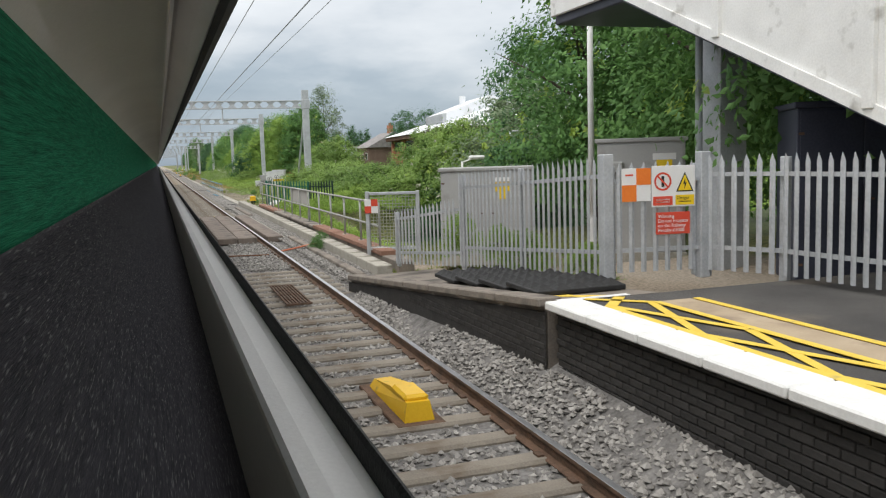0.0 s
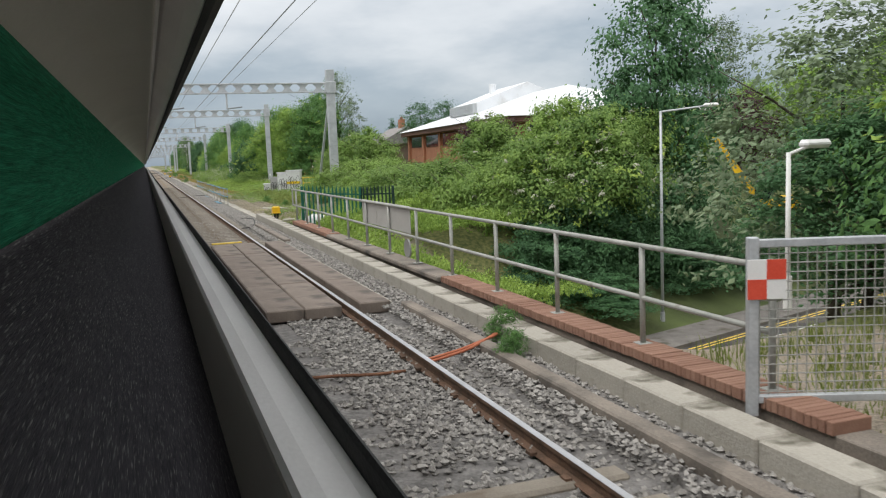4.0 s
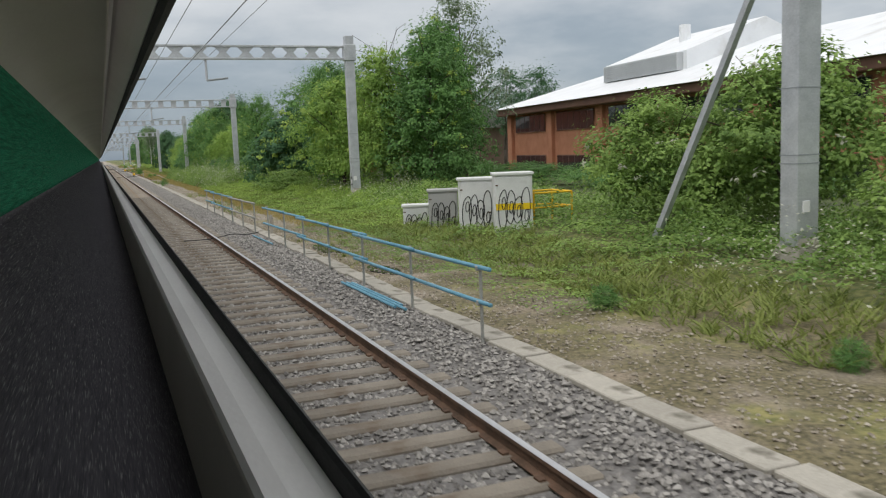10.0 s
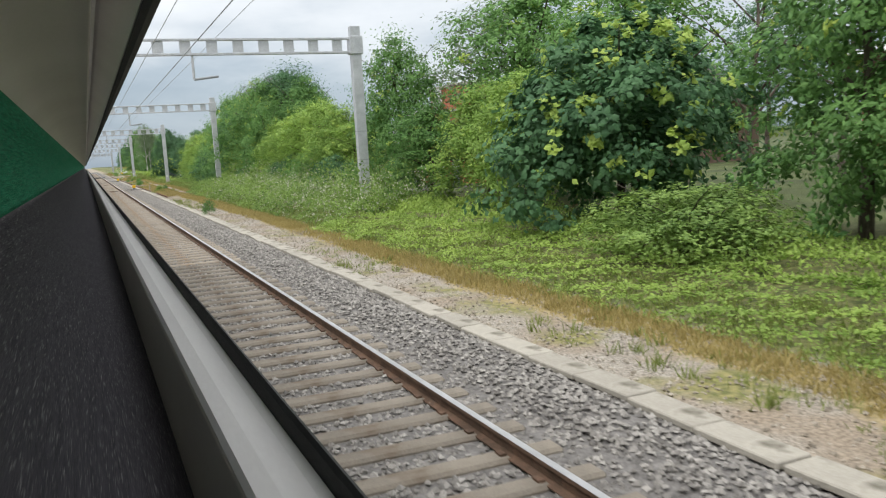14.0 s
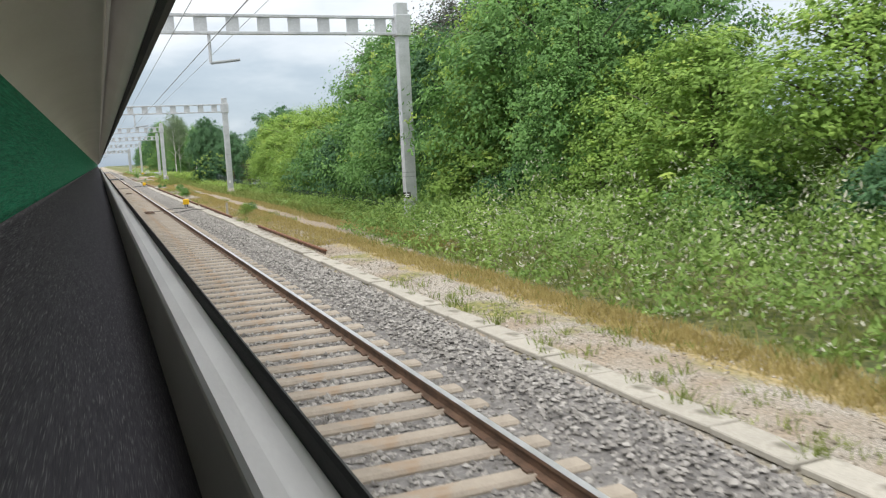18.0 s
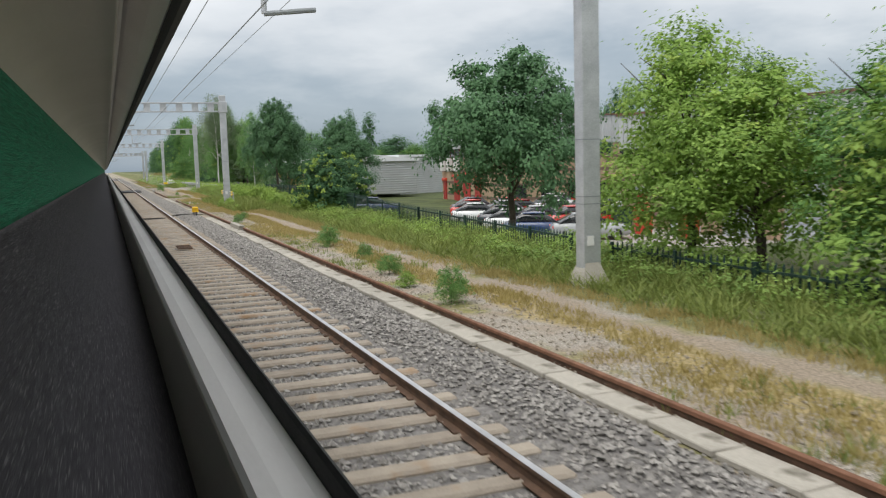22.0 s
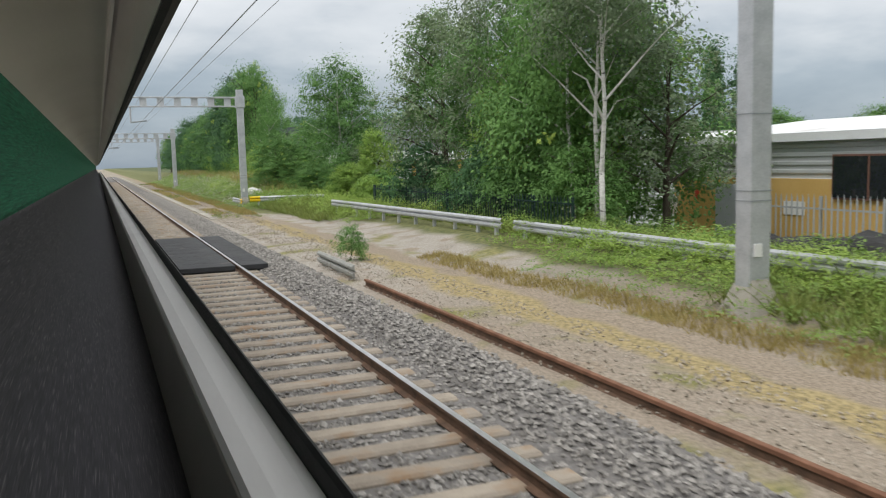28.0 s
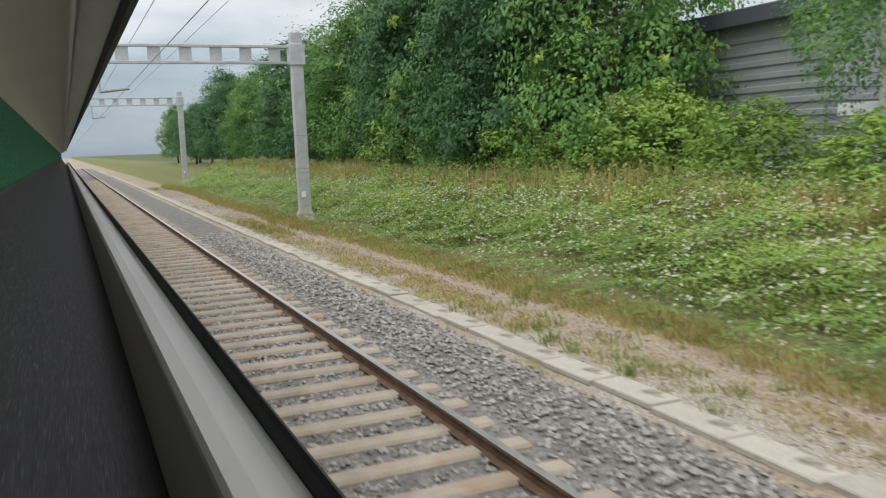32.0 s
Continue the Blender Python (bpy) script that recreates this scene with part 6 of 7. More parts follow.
for pts in (((4.78, 234.15, 0.0), (4.5, 234.5, 0.03), (4.2, 234.72, 0.02), (3.7, 234.84, 0.03), (3.2, 235.0, -0.02)), ((4.5, 235.3, 0.05), (4.2, 234.9, 0.0), (3.75, 234.7, 0.02), (3.5, 234.3, 0.0), (3.2, 234.25, -0.03)), ((2.85, 234.6, -0.12), (2.3, 234.85, -0.12), (1.7, 234.78, -0.12)), ((2.8, 234.4, -0.12), (2.5, 234.1, -0.12), (2.0, 234.1, -0.12), (1.6, 234.2, -0.12))):
    cable(pts, 0.02, "loose black cable across the ballast")
cable([(3.84, 52.4, -0.02), (4.3, 51.8, -0.02), (4.2, 50.4, -0.03), (4.1, 49.4, -0.03), (3.87, 47.8, -0.03), (3.7, 47.0, -0.03), (3.45, 46.7, -0.03), (3.3, 46.8, -0.04)], 0.02, "loose black cable across the ballast")


# ---- overhead line masts ----
def mast(x, y, top, beam_z, label, boom=True, lean=0.0, brace=False, wide=0.40, ladder=False):
    z = ground_z(x, y)
    m = thing("overhead_line_mast", x, y, z, label, "mast", "overhead line masts")
    col = part("column", Geo().box(0, 0, (top - z) / 2, wide, wide * 0.8, top - z, 0.012), GALV, m)
    part("foot", Geo().add([(-0.38, -0.38, -0.1), (0.38, -0.38, -0.1), (0.38, 0.38, -0.1), (-0.38, 0.38, -0.1), (-0.16, -0.16, 0.5), (0.16, -0.16, 0.5), (0.16, 0.16, 0.5), (-0.16, 0.16, 0.5)], [(3, 2, 1, 0), (4, 5, 6, 7), (0, 1, 5, 4), (1, 2, 6, 5), (2, 3, 7, 6), (3, 0, 4, 7)]), CONC, m)
    for bz in (1.7, 1.85, 3.0):
        part("band", Geo().box(0, 0, bz, wide + 0.012, wide * 0.8 + 0.012, 0.018), DARKCLAD, col)
    part("plate", Geo().box(-0.05, -wide * 0.4 - 0.01, 0.95, 0.16, 0.02, 0.2, 0.003), SIGNWHITE, col, "small white plate")
    if boom:
        bz = beam_z - z
        b = part("cross_beam", Geo().box(-11.5, 0, bz + 0.27, 23.0, 0.16, 0.09, 0.01).box(-11.5, 0, bz - 0.27, 23.0, 0.16, 0.09, 0.01), GALV, m, "cross beam with six-sided holes")
        for i in range(23):
            waist = 0.2 if ladder else 0.14
            flare = 0.2 if ladder else 0.36
            web = Geo().add([(sx * hx, sy * 0.02, hz) for sy in (-1, 1) for sx, hx, hz in ((-1, flare, -0.24), (1, flare, -0.24), (1, waist, 0), (1, flare, 0.24), (-1, flare, 0.24), (-1, waist, 0))], [(0, 1, 2, 5), (5, 2, 3, 4), (11, 8, 7, 6), (10, 9, 8, 11), (0, 6, 7, 1), (1, 7, 8, 2), (2, 8, 9, 3), (3, 9, 10, 4), (4, 10, 11, 5), (5, 11, 6, 0)])
            part("web_plate", web, GALV, b).location = (-0.75 - 0.98 * i, 0, bz)
        part("saddle", Geo().box(0, 0, bz, wide + 0.14, wide * 0.8 + 0.12, 0.72, 0.02), GALV, b)
        for dx in (-6.4, -9.8):
            part("dropper", Geo().tube((dx, 0, bz - 0.3), (dx, 0, bz - 1.2), 0.05, n=8), GALV, b)
            part("insulator", Geo().tube((dx, 0, bz - 1.2), (dx + 0.9, 0, bz - 1.1), 0.045, n=8), DARKCLAD, b)
    if brace:
        part("stay", Geo().tube((0, 0.1, top - z - 1.2), (-0.4, 3.6, 0.1), 0.09, n=4), GALV, m, "sloping steel stay")
    return m


MASTL = "galvanised steel overhead line mast with a lattice beam"
mast(11.35, 67.0, 8.0, 6.9, MASTL, brace=True, wide=0.5)
for x, y, bz, ladder in ((10.95, 93.5, 6.9, False), (10.5, 126.9, 6.7, True), (9.95, 164.2, 6.7, True), (9.1, 201.6, 6.3, True), (7.35, 243.6, 6.45, True), (9.2, 281.5, 6.5, True), (8.4, 324.8, 6.3, True), (7.6, 365.2, 5.65, True), (8.6, 405.0, 6.4, True)):
    mast(x, y, bz + 0.75, bz, MASTL, ladder=ladder)
dm = thing("diamond_sign", 10.72, 93.3, 1.05, "black and white diamond sign on a mast", "sign")
for i, (z, m_) in enumerate(((0.16, SIGNBLACK), (0.0, SIGNWHITE), (-0.16, SIGNBLACK))):
    g = Geo().add([(0, -0.1, z), (0, 0, z + 0.1), (0, 0.1, z), (0, 0, z - 0.1)], [(0, 1, 2, 3)])
    part("diamond", g, m_, dm).location = (-0.005, 0, 0)
g = sign("mast_plate", 9.78, 164.05, 0.95, 0.34, 0.2, -60, SIGNBLACK, "small black plate with pale markings on a mast", ((0, 0.03, 0.2, 0.03, SIGNWHITE), (0, -0.04, 0.22, 0.03, SIGNWHITE)))
wires = thing("overhead_wires", 0, 0, 0, "thin dark overhead contact wires", "overhead wires", kind="structure")
for x, z in ((2.35, 4.9), (2.35, 6.2), (-1.1, 4.9), (-1.1, 6.2), (5.2, 7.2)):
    part("wire", Geo().tube((x, -60, z), (x, 520, z), 0.011, n=5), DARKCLAD, wires)

# blue tube handrail by the trough
bh = thing("tube_handrail", 0, 0, 0, "pale blue plastic tube handrail beside the trough", "handrail")
BX = 4.5
def rail_run(ys, material, label):
    """A run of posts with two rails of lapped tubes."""
    for i, y in enumerate(ys):
        po = part("post", Geo().tube((BX, y, -0.2), (BX, y, 0.92), 0.024, n=8), DULLGALV, bh)
        for z in (0.88, 0.42):
            part("clamp", Geo().box(BX - 0.03, y, z, 0.07, 0.07, 0.07, 0.01), DULLGALV, po)
            if i + 1 < len(ys):
                lap = 0.03 + 0.055 * (i % 2)
                part("tube", Geo().tube((BX - lap, y - 0.35, z + 0.02), (BX - lap, ys[i + 1] + 0.3, z - 0.02), 0.03, n=8), material, bh, label, smooth=True)


rail_run((65.6, 68.3, 71.0, 73.6, 76.1, 78.4, 80.8), BLUEPIPE, "")
rail_run((83.2, 85.7, 88.2), DULLGALV, "dull grey tube")
rail_run((88.3, 91.0, 93.7, 96.3), BLUEPIPE, "")
for x, y, n in ((4.20, 68.3, 3.0), (4.28, 68.0, 3.2), (4.35, 68.4, 2.7), (4.30, 79.2, 2.9)):
    solid("spare_tube", Geo().tube((0, 0, 0), (-0.06, n, 0), 0.024, n=8), BLUEPIPE, "loose pale blue tube lying on the ballast", "tube", "spare tubes", x=x, y=y, z=-0.05)

# whitewashed location cabinets with scrawls
for x, y, w, d, h, lab in ((10.25, 76.0, 1.0, 0.75, 1.85, "whitewashed"), (9.75, 77.3, 0.95, 0.7, 1.8, "tall whitewashed"), (9.35, 78.8, 0.85, 0.6, 1.5, "grey"), (9.0, 80.2, 0.8, 0.5, 1.1, "small whitewashed")):
    z = ground_z(x, y) - 0.42
    c = cabinet(x, y, z, w, d, h, -20, lab + " trackside cabinet covered in black scrawls", 1, GREYCAB if lab == "grey" else WHITECAB, "location cabinets", "trackside_cabinet")
    for k in range(4):
        cu = bpy.data.curves.new("scrawl", "CURVE")
        cu.dimensions, cu.bevel_depth = "3D", 0.012
        for cx, cz, rx, rz in ((w * (-0.30 + 0.2 * k), h * (0.50 + 0.04 * (k % 2)), w * 0.13, h * (0.30 - 0.05 * (k % 3))), (w * (-0.28 + 0.2 * k), h * (0.60 - 0.06 * k % 0.2), w * 0.05, h * 0.09)):
            sp = cu.splines.new("NURBS")
            sp.points.add(9)
            for q in range(10):
                a = q * 0.6283
                wob = 1 + 0.22 * noise.noise((a * 1.7, x + k, y))
                sp.points[q].co = (cx + rx * wob * math.cos(a) + 0.25 * rx * math.sin(a), -d / 2 - 0.022, cz + rz * wob * math.sin(a), 1)
            sp.order_u, sp.use_cyclic_u = 3, True
        cu.materials.append(SIGNBLACK)
        s = new("scrawl", cu)
        s.parent = c
    if x == 10.25:
        part("yellow_band", Geo().box(0, -d / 2 - 0.024, h * 0.55, w * 0.98, 0.006, 0.17), SIGNYELLOW, c, "yellow painted band")
yr = thing("yellow_guard_rail", 11.1, 76.0, ground_z(11.1, 76.0), "yellow tube guard rail beside the cabinets", "guard rail")
for x, y in ((-0.2, 0), (1.0, 0), (-0.2, 1.1), (1.0, 1.1)):
    part("post", Geo().tube((x, y, -0.1), (x, y, 0.85), 0.03, n=8), YELLOWBOX, yr)
for p, q in (((-0.2, 0), (1.0, 0)), ((-0.2, 1.1), (1.0, 1.1)), ((1.0, 0), (1.0, 1.1)), ((-0.2, 0), (-0.2, 1.1))):
    for z in (0.85, 0.45):
        part("rail", Geo().tube((*p, z), (*q, z), 0.028, n=8), YELLOWBOX, yr)

# old rails, a crossing of rubber panels and crash barriers
for y0, y1, x in ((158, 168, 5.28), (174, 186.5, 5.18), (187.2, 258, 5.14), (266, 288.2, 5.05)):
    orl = thing("old_rail", x, 0, 0.02, "rusty disused rail lying beside the trough", "rail", "old rails")
    part("foot_and_web", Geo().prism([(-0.075, -0.159), (0.075, -0.159), (0.075, -0.148), (0.012, -0.128), (0.010, -0.045), (-0.010, -0.045), (-0.012, -0.128), (-0.075, -0.148)], y0, y1), RUST, orl)
    part("head", Geo().prism([(-0.035, -0.045), (0.035, -0.045), (0.036, -0.006), (0.026, 0.0), (-0.026, 0.0), (-0.036, -0.006)], y0, y1), BROWNRUST, orl, "orange-brown rusted head")
RUBBER = mat("worn_rubber_panel", (0.03, 0.031, 0.034), (0.06, 0.062, 0.066), 2, 40, 0.75, 0.3, dirt=((0.12, 0.11, 0.10), 1.5, 0.6))
cr = thing("crossing_panels", 0, 0, 0, "black rubber level crossing panels round the rail", "crossing", kind="structure")
for i in range(10):
    y = 292.83 + 0.92 * i
    for x, w in ((2.32, 1.32), (3.46, 0.66)):
        part("rubber_panel", Geo().box(x, y, -0.06, w, 0.912, 0.12, 0.006), RUBBER, cr)


def barrier(x0, y0, x1, y1, label, yellow0=False, yellow1=False, top=0.62, steel=GALV):
    """A corrugated steel crash barrier on posts."""
    d = Vector((x1 - x0, y1 - y0))
    n = d.length
    b = thing("crash_barrier", x0, y0, ground_z(x0, y0), label, "crash barrier", "crash barriers", turn=math.degrees(math.atan2(-d.x, d.y)))
    prof = [(0.0, top), (-0.045, top - 0.05), (-0.045, top - 0.10), (0.03, top - 0.145), (-0.045, top - 0.19), (-0.045, top - 0.25), (0.0, top - 0.30), (0.012, top - 0.30), (-0.03, top - 0.245), (-0.03, top - 0.195), (0.045, top - 0.145), (-0.03, top - 0.095), (-0.03, top - 0.055), (0.012, top)]
    part("beam", Geo().prism(prof, 0, n), steel, b, "corrugated galvanised beam")
    if yellow0:
        part("end_wrap", Geo().prism([(x * 1.15 - 0.004, z * 1.0) for x, z in prof], -0.05, 0.55), SIGNYELLOW, b, "yellow end")
    if yellow1:
        part("end_wrap", Geo().prism([(x * 1.15 - 0.004, z * 1.0) for x, z in prof], n - 0.55, n + 0.05), SIGNYELLOW, b, "yellow end")
    for i in range(max(2, int(n / 1.6)) + 1):
        u = n * i / max(2, int(n / 1.6))
        part("post", Geo().box(0.08, min(max(u, 0.45), n - 0.45), top / 2 - 0.1, 0.09, 0.12, top + 0.1, 0.006), steel, b)
    return b


BARL = "galvanised corrugated crash barrier on short posts"
barrier(7.5, 242.0, 7.5, 247.4, BARL, True, True, top=1.06)
barrier(11.0, 280.0, 10.6, 292.2, BARL, False, False, top=0.5)
barrier(10.5, 292.8, 9.85, 309.0, BARL, top=0.52)
palisade(12.5, 311, -0.1, 12.3, 292, -0.1, 1.45, 1.45, DARKFENCE, "dark green palisade fence under the birches", "car park palisades", 0.2)
barrier(12.2, 319.6, 8.05, 320.4, BARL, False, True, top=0.42)
barrier(7.85, 322.2, 7.8, 325.6, BARL, True, False, top=0.55)
barrier(5.0, 288.9, 5.06, 292.3, "short old grey barrier rail beside the ballast", top=0.36, steel=DULLGALV)
plant("bush_a", 5.95, 292.4, 1.0, 0.95, "small leafy sapling beside the old barrier rail", "saplings", category="bush")
plant("bush_a", 5.16, 134.6, 0.8, 0.7, "small leafy sapling beside the trough", "saplings", category="bush")
plant("bush_a", 5.67, 200.7, 0.75, 0.8, "small leafy sapling beside the trough", "saplings", category="bush")
bm2 = thing("concrete_beam", 5.06, 223.2, 0.0, "pale concrete beam lying on the trough edge", "beam")
part("body", Geo().box(0, 0, 0, 0.24, 2.6, 0.2, 0.02), CONC, bm2)

# puddles, a heap of black sheeting and small weeds on the verge
WATER = mat("muddy_water", (0.045, 0.042, 0.038), (0.07, 0.066, 0.06), 1, 10, 0.04, 0.0, spec=0.6)


def puddle(x, y, w, n, label):
    """A shallow pool with a wavering edge."""
    rim = [(x + w * math.cos(a) * (1 + 0.25 * noise.noise((a * 2, x, y))), y + n * math.sin(a) * (1 + 0.25 * noise.noise((a * 3, y, x)))) for a in (0.2244 * k for k in range(28))]
    z = max(ground_z(px, py) for px, py in rim) + 0.012
    solid("puddle", Geo().add([(px, py, z) for px, py in rim] + [(px, py, z - 0.06) for px, py in rim], [tuple(range(28))] + [(k, (k + 1) % 28, 28 + (k + 1) % 28, 28 + k) for k in range(28)]), WATER, label, "puddle", "puddles")


puddle(5.45, 72.7, 0.28, 0.8, "shallow rain puddle beside the trough")
puddle(5.40, 77.4, 0.30, 1.1, "shallow rain puddle beside the trough")
puddle(5.65, 270.2, 0.34, 0.9, "shallow rain puddle beside the old rail")
for x, y, r in ((13.6, 283.0, 0.9), (14.4, 285.2, 1.1), (14.9, 287.2, 0.9)):
    bm = bmesh.new()
    bmesh.ops.create_icosphere(bm, subdivisions=3, radius=1.0)
    for v in bm.verts:
        k = 1 + 0.35 * noise.noise(v.co * 1.6 + Vector((x, y, 0))) + 0.12 * noise.noise(v.co * 6)
        v.co = Vector((v.co.x * k * r, v.co.y * k * r * 1.2, max(-0.1, v.co.z * k * 0.55)))
    me = bpy.data.meshes.new("black_sheeting")
    bm.to_mesh(me)
    bm.free()
    me.materials.append(BLACK)
    hp = new("black_sheeting", me)
    hp.matrix_world = pose(x, y, ground_z(x, y) + 0.08)
    tagged(hp, "crumpled heap of black sheeting on the bank", "sheeting", "black sheeting")
for x, y, h in ((6.1, 205.6, 0.55), (6.5, 209.0, 0.45), (6.35, 212.4, 0.7), (5.7, 203.2, 0.4), (6.2, 176.4, 0.6), (6.9, 179.0, 0.5), (6.6, 276.0, 0.35), (5.6, 226.6, 0.5), (6.3, 229.6, 0.4), (7.4, 62.3, 0.4), (7.9, 57.4, 0.45), (6.9, 66.4, 0.45), (5.6, 53.2, 0.4), (7.2, 238.2, 0.5)):
    plant(TR.choice(("bush_a", "bush_l")), x, y, h, h * 1.3, "small leafy weed on the verge", "verge weeds", category="weed")

for k in range(26):
    h = TR.uniform(0.6, 1.1)
    plant("fence_weed", TR.uniform(9.6, 11.3), 231 + 1.15 * k + TR.uniform(-0.5, 0.5), h, h * TR.uniform(1.0, 1.5), "bright yellow-green weed before the palisade fence", "fence weeds", category="weed")
for k in range(6):
    plant("fence_weed", 7.3 + TR.uniform(-0.15, 0.15), 241.8 + 0.65 * k, TR.uniform(0.55, 0.8), 0.85, "leafy green weed at the foot of the barrier", "verge weeds", category="weed")
# dark green palisade along the car park
for y in range(0, 4):
    palisade(11.35 + 0.12 * y, 206 + 12.0 * y, -0.45 + 0.16 * y, 11.47 + 0.12 * y, 218 + 12.0 * y, -0.29 + 0.16 * y, (1.0, 1.06, 1.26, 1.22)[y], (1.06, 1.26, 1.22, 0.98)[y], DARKFENCE, "dark green palisade fence along the car park", "car park palisades", 0.17)
palisade(10.9, 160, -0.75, 11.3, 204, -0.75, 1.27, 1.24, DARKFENCE, "dark green palisade fence under the trees", "car park palisades", 0.20)
dsn = sign("distance_board", 14.4, 355.6, 3.3, 1.1, 0.6, -24, PAVING, "weathered buff board with dark numerals among the trees")
words("2000", 0.36, SIGNBLACK, dsn, -0.32, -0.08)
solid("sign_post", Geo().tube((0, 0, 0), (0, 0, 3.9), 0.05, n=8), DULLGALV, "slim grey post behind the buff board", "post", x=14.45, y=355.75, z=-0.4)
for x, y in ((5.27, 176.0), (4.9, 82.5)):
    solid("marker_post", Geo().box(0, 0, 0.3, 0.09, 0.09, 0.75, 0.01), CONC, "short pale concrete marker post beside the trough", "post", "marker posts", x=x, y=y, z=-0.15)


# ---- buildings ----
def window_strip(parent, x, y0, y1, z0, z1, n, face=-1, frame_m=FASCIA):
    """A run of panes in a frame on a wall that faces -x."""
    w = part("window", Geo().box(x - 0.02, (y0 + y1) / 2, (z0 + z1) / 2, 0.06, y1 - y0, z1 - z0), frame_m, parent, "dark framed window")
    step = (y1 - y0) / n
    for i in range(n):
        part("pane", Geo().box(x - 0.055, y0 + step * (i + 0.5), (z0 + z1) / 2, 0.02, step - 0.09, z1 - z0 - 0.12), DARKGLASS, w)
    return w


def window_strip_y(parent, y, x0, x1, z0, z1, n, frame_m=FASCIA):
    w = part("window", Geo().box((x0 + x1) / 2, y - 0.02, (z0 + z1) / 2, x1 - x0, 0.06, z1 - z0), frame_m, parent, "dark framed window")
    step = (x1 - x0) / n
    for i in range(n):
        part("pane", Geo().box(x0 + step * (i + 0.5), y - 0.055, (z0 + z1) / 2, step - 0.09, 0.02, z1 - z0 - 0.12), DARKGLASS, w)
    return w


# brick office with a white hipped roof
of = thing("brick_office", 30.0, 80.3, 0, "two-storey red brick office with a white hipped roof", "office building", turn=-5)
part("wall", Geo().box(8.7, 21, 1.7, 17.4, 42, 6.6), WALLBRICK, of, "red brick wall")
part("fascia", Geo().box(8.7, 21, 5.15, 19.4, 44.0, 0.55, 0.05), FASCIA, of, "deep brown eaves")
roof = Geo().add([(-1.3, -1.3, 5.42), (18.7, -1.3, 5.42), (18.7, 43.3, 5.42), (-1.3, 43.3, 5.42), (8.9, 9.2, 8.75), (9.2, 34, 8.75)], [(0, 1, 4), (1, 2, 5, 4), (2, 3, 5), (3, 0, 4, 5), (0, 3, 2, 1)])
rf = part("roof", roof, ROOFWHITE, of, "white sheet roof")
part("clerestory", Geo().add([(2.6, 19, 6.2), (12, 19, 6.2), (12, 29.5, 6.2), (2.6, 29.5, 6.2), (2.6, 19, 7.85), (8.4, 19, 9.95), (12, 19, 8.4), (2.6, 29.5, 7.85), (8.4, 29.5, 9.95), (12, 29.5, 8.4)], [(3, 2, 1, 0), (0, 4, 7, 3), (4, 5, 8, 7), (5, 6, 9, 8), (6, 1, 2, 9), (0, 1, 6, 5, 4), (3, 7, 8, 9, 2)]), ROOFWHITE, rf, "raised white roof light")
lv = part("louvre_box", Geo().box(2.4, 24.2, 7.2, 0.5, 9.6, 1.1, 0.02), CLAD, rf, "pale louvred box")
for i in range(7):
    part("slat", Geo().box(2.13, 24.2, 6.78 + 0.145 * i, 0.05, 9.4, 0.03), CLAD, lv)
part("vent", Geo().tube((6.2, 24.7, 8.9), (6.2, 24.7, 10.2), 0.4, n=12), ROOFWHITE, rf, "white roof vent")
for i in range(5):
    y = 1.0 + 8.3 * i
    part("pier", Geo().box(-0.12, y + 7.55, 1.7, 0.35, 0.9, 6.5), WALLBRICK, of, "brick pier")
    window_strip(of, -0.03, y + 0.5, y + 6.6, 3.35, 4.75, 6)
    window_strip(of, -0.03, y + 0.5, y + 6.6, 0.1, 1.5, 6)
bay = part("bay", Geo().box(12.6, -1.0, 1.75, 9.6, 2.2, 1.1, 0.04), CREAM, of, "cream bay panel")
part("bay_core", Geo().box(12.6, -0.5, 3.4, 9.3, 1.0, 2.2), FASCIA, of)
window_strip_y(of, -1.05, 8.6, 17.2, 2.35, 4.45, 6)
part("bay_post", Geo().box(8.1, -1.0, 3.4, 0.7, 2.0, 2.2, 0.02), CREAM, of, "cream post")
window_strip_y(of, -0.03, 1.0, 7.0, 3.35, 4.75, 5)
window_strip_y(of, -0.03, 1.0, 7.0, 0.1, 1.3, 5)

# paved yard between fence and industrial units
yard = Geo().add([(19.5, 206, -1.93), (70, 206, -1.9), (70, 322, -1.9), (19.5, 322, -1.93), (19.5, 206, -2.3), (70, 206, -2.3), (70, 322, -2.3), (19.5, 322, -2.3)], [(0, 1, 2, 3), (4, 7, 6, 5), (0, 4, 5, 1), (1, 5, 6, 2), (2, 6, 7, 3), (3, 7, 4, 0)])
YARD = mat("yard_concrete", (0.34, 0.32, 0.29), (0.48, 0.45, 0.41), 0.4, 30, 0.9, 0.1, dirt=((0.25, 0.235, 0.21), 0.3, 0.56))
solid("yard", yard, YARD, "pale concrete car park yard", "car park", kind="structure")


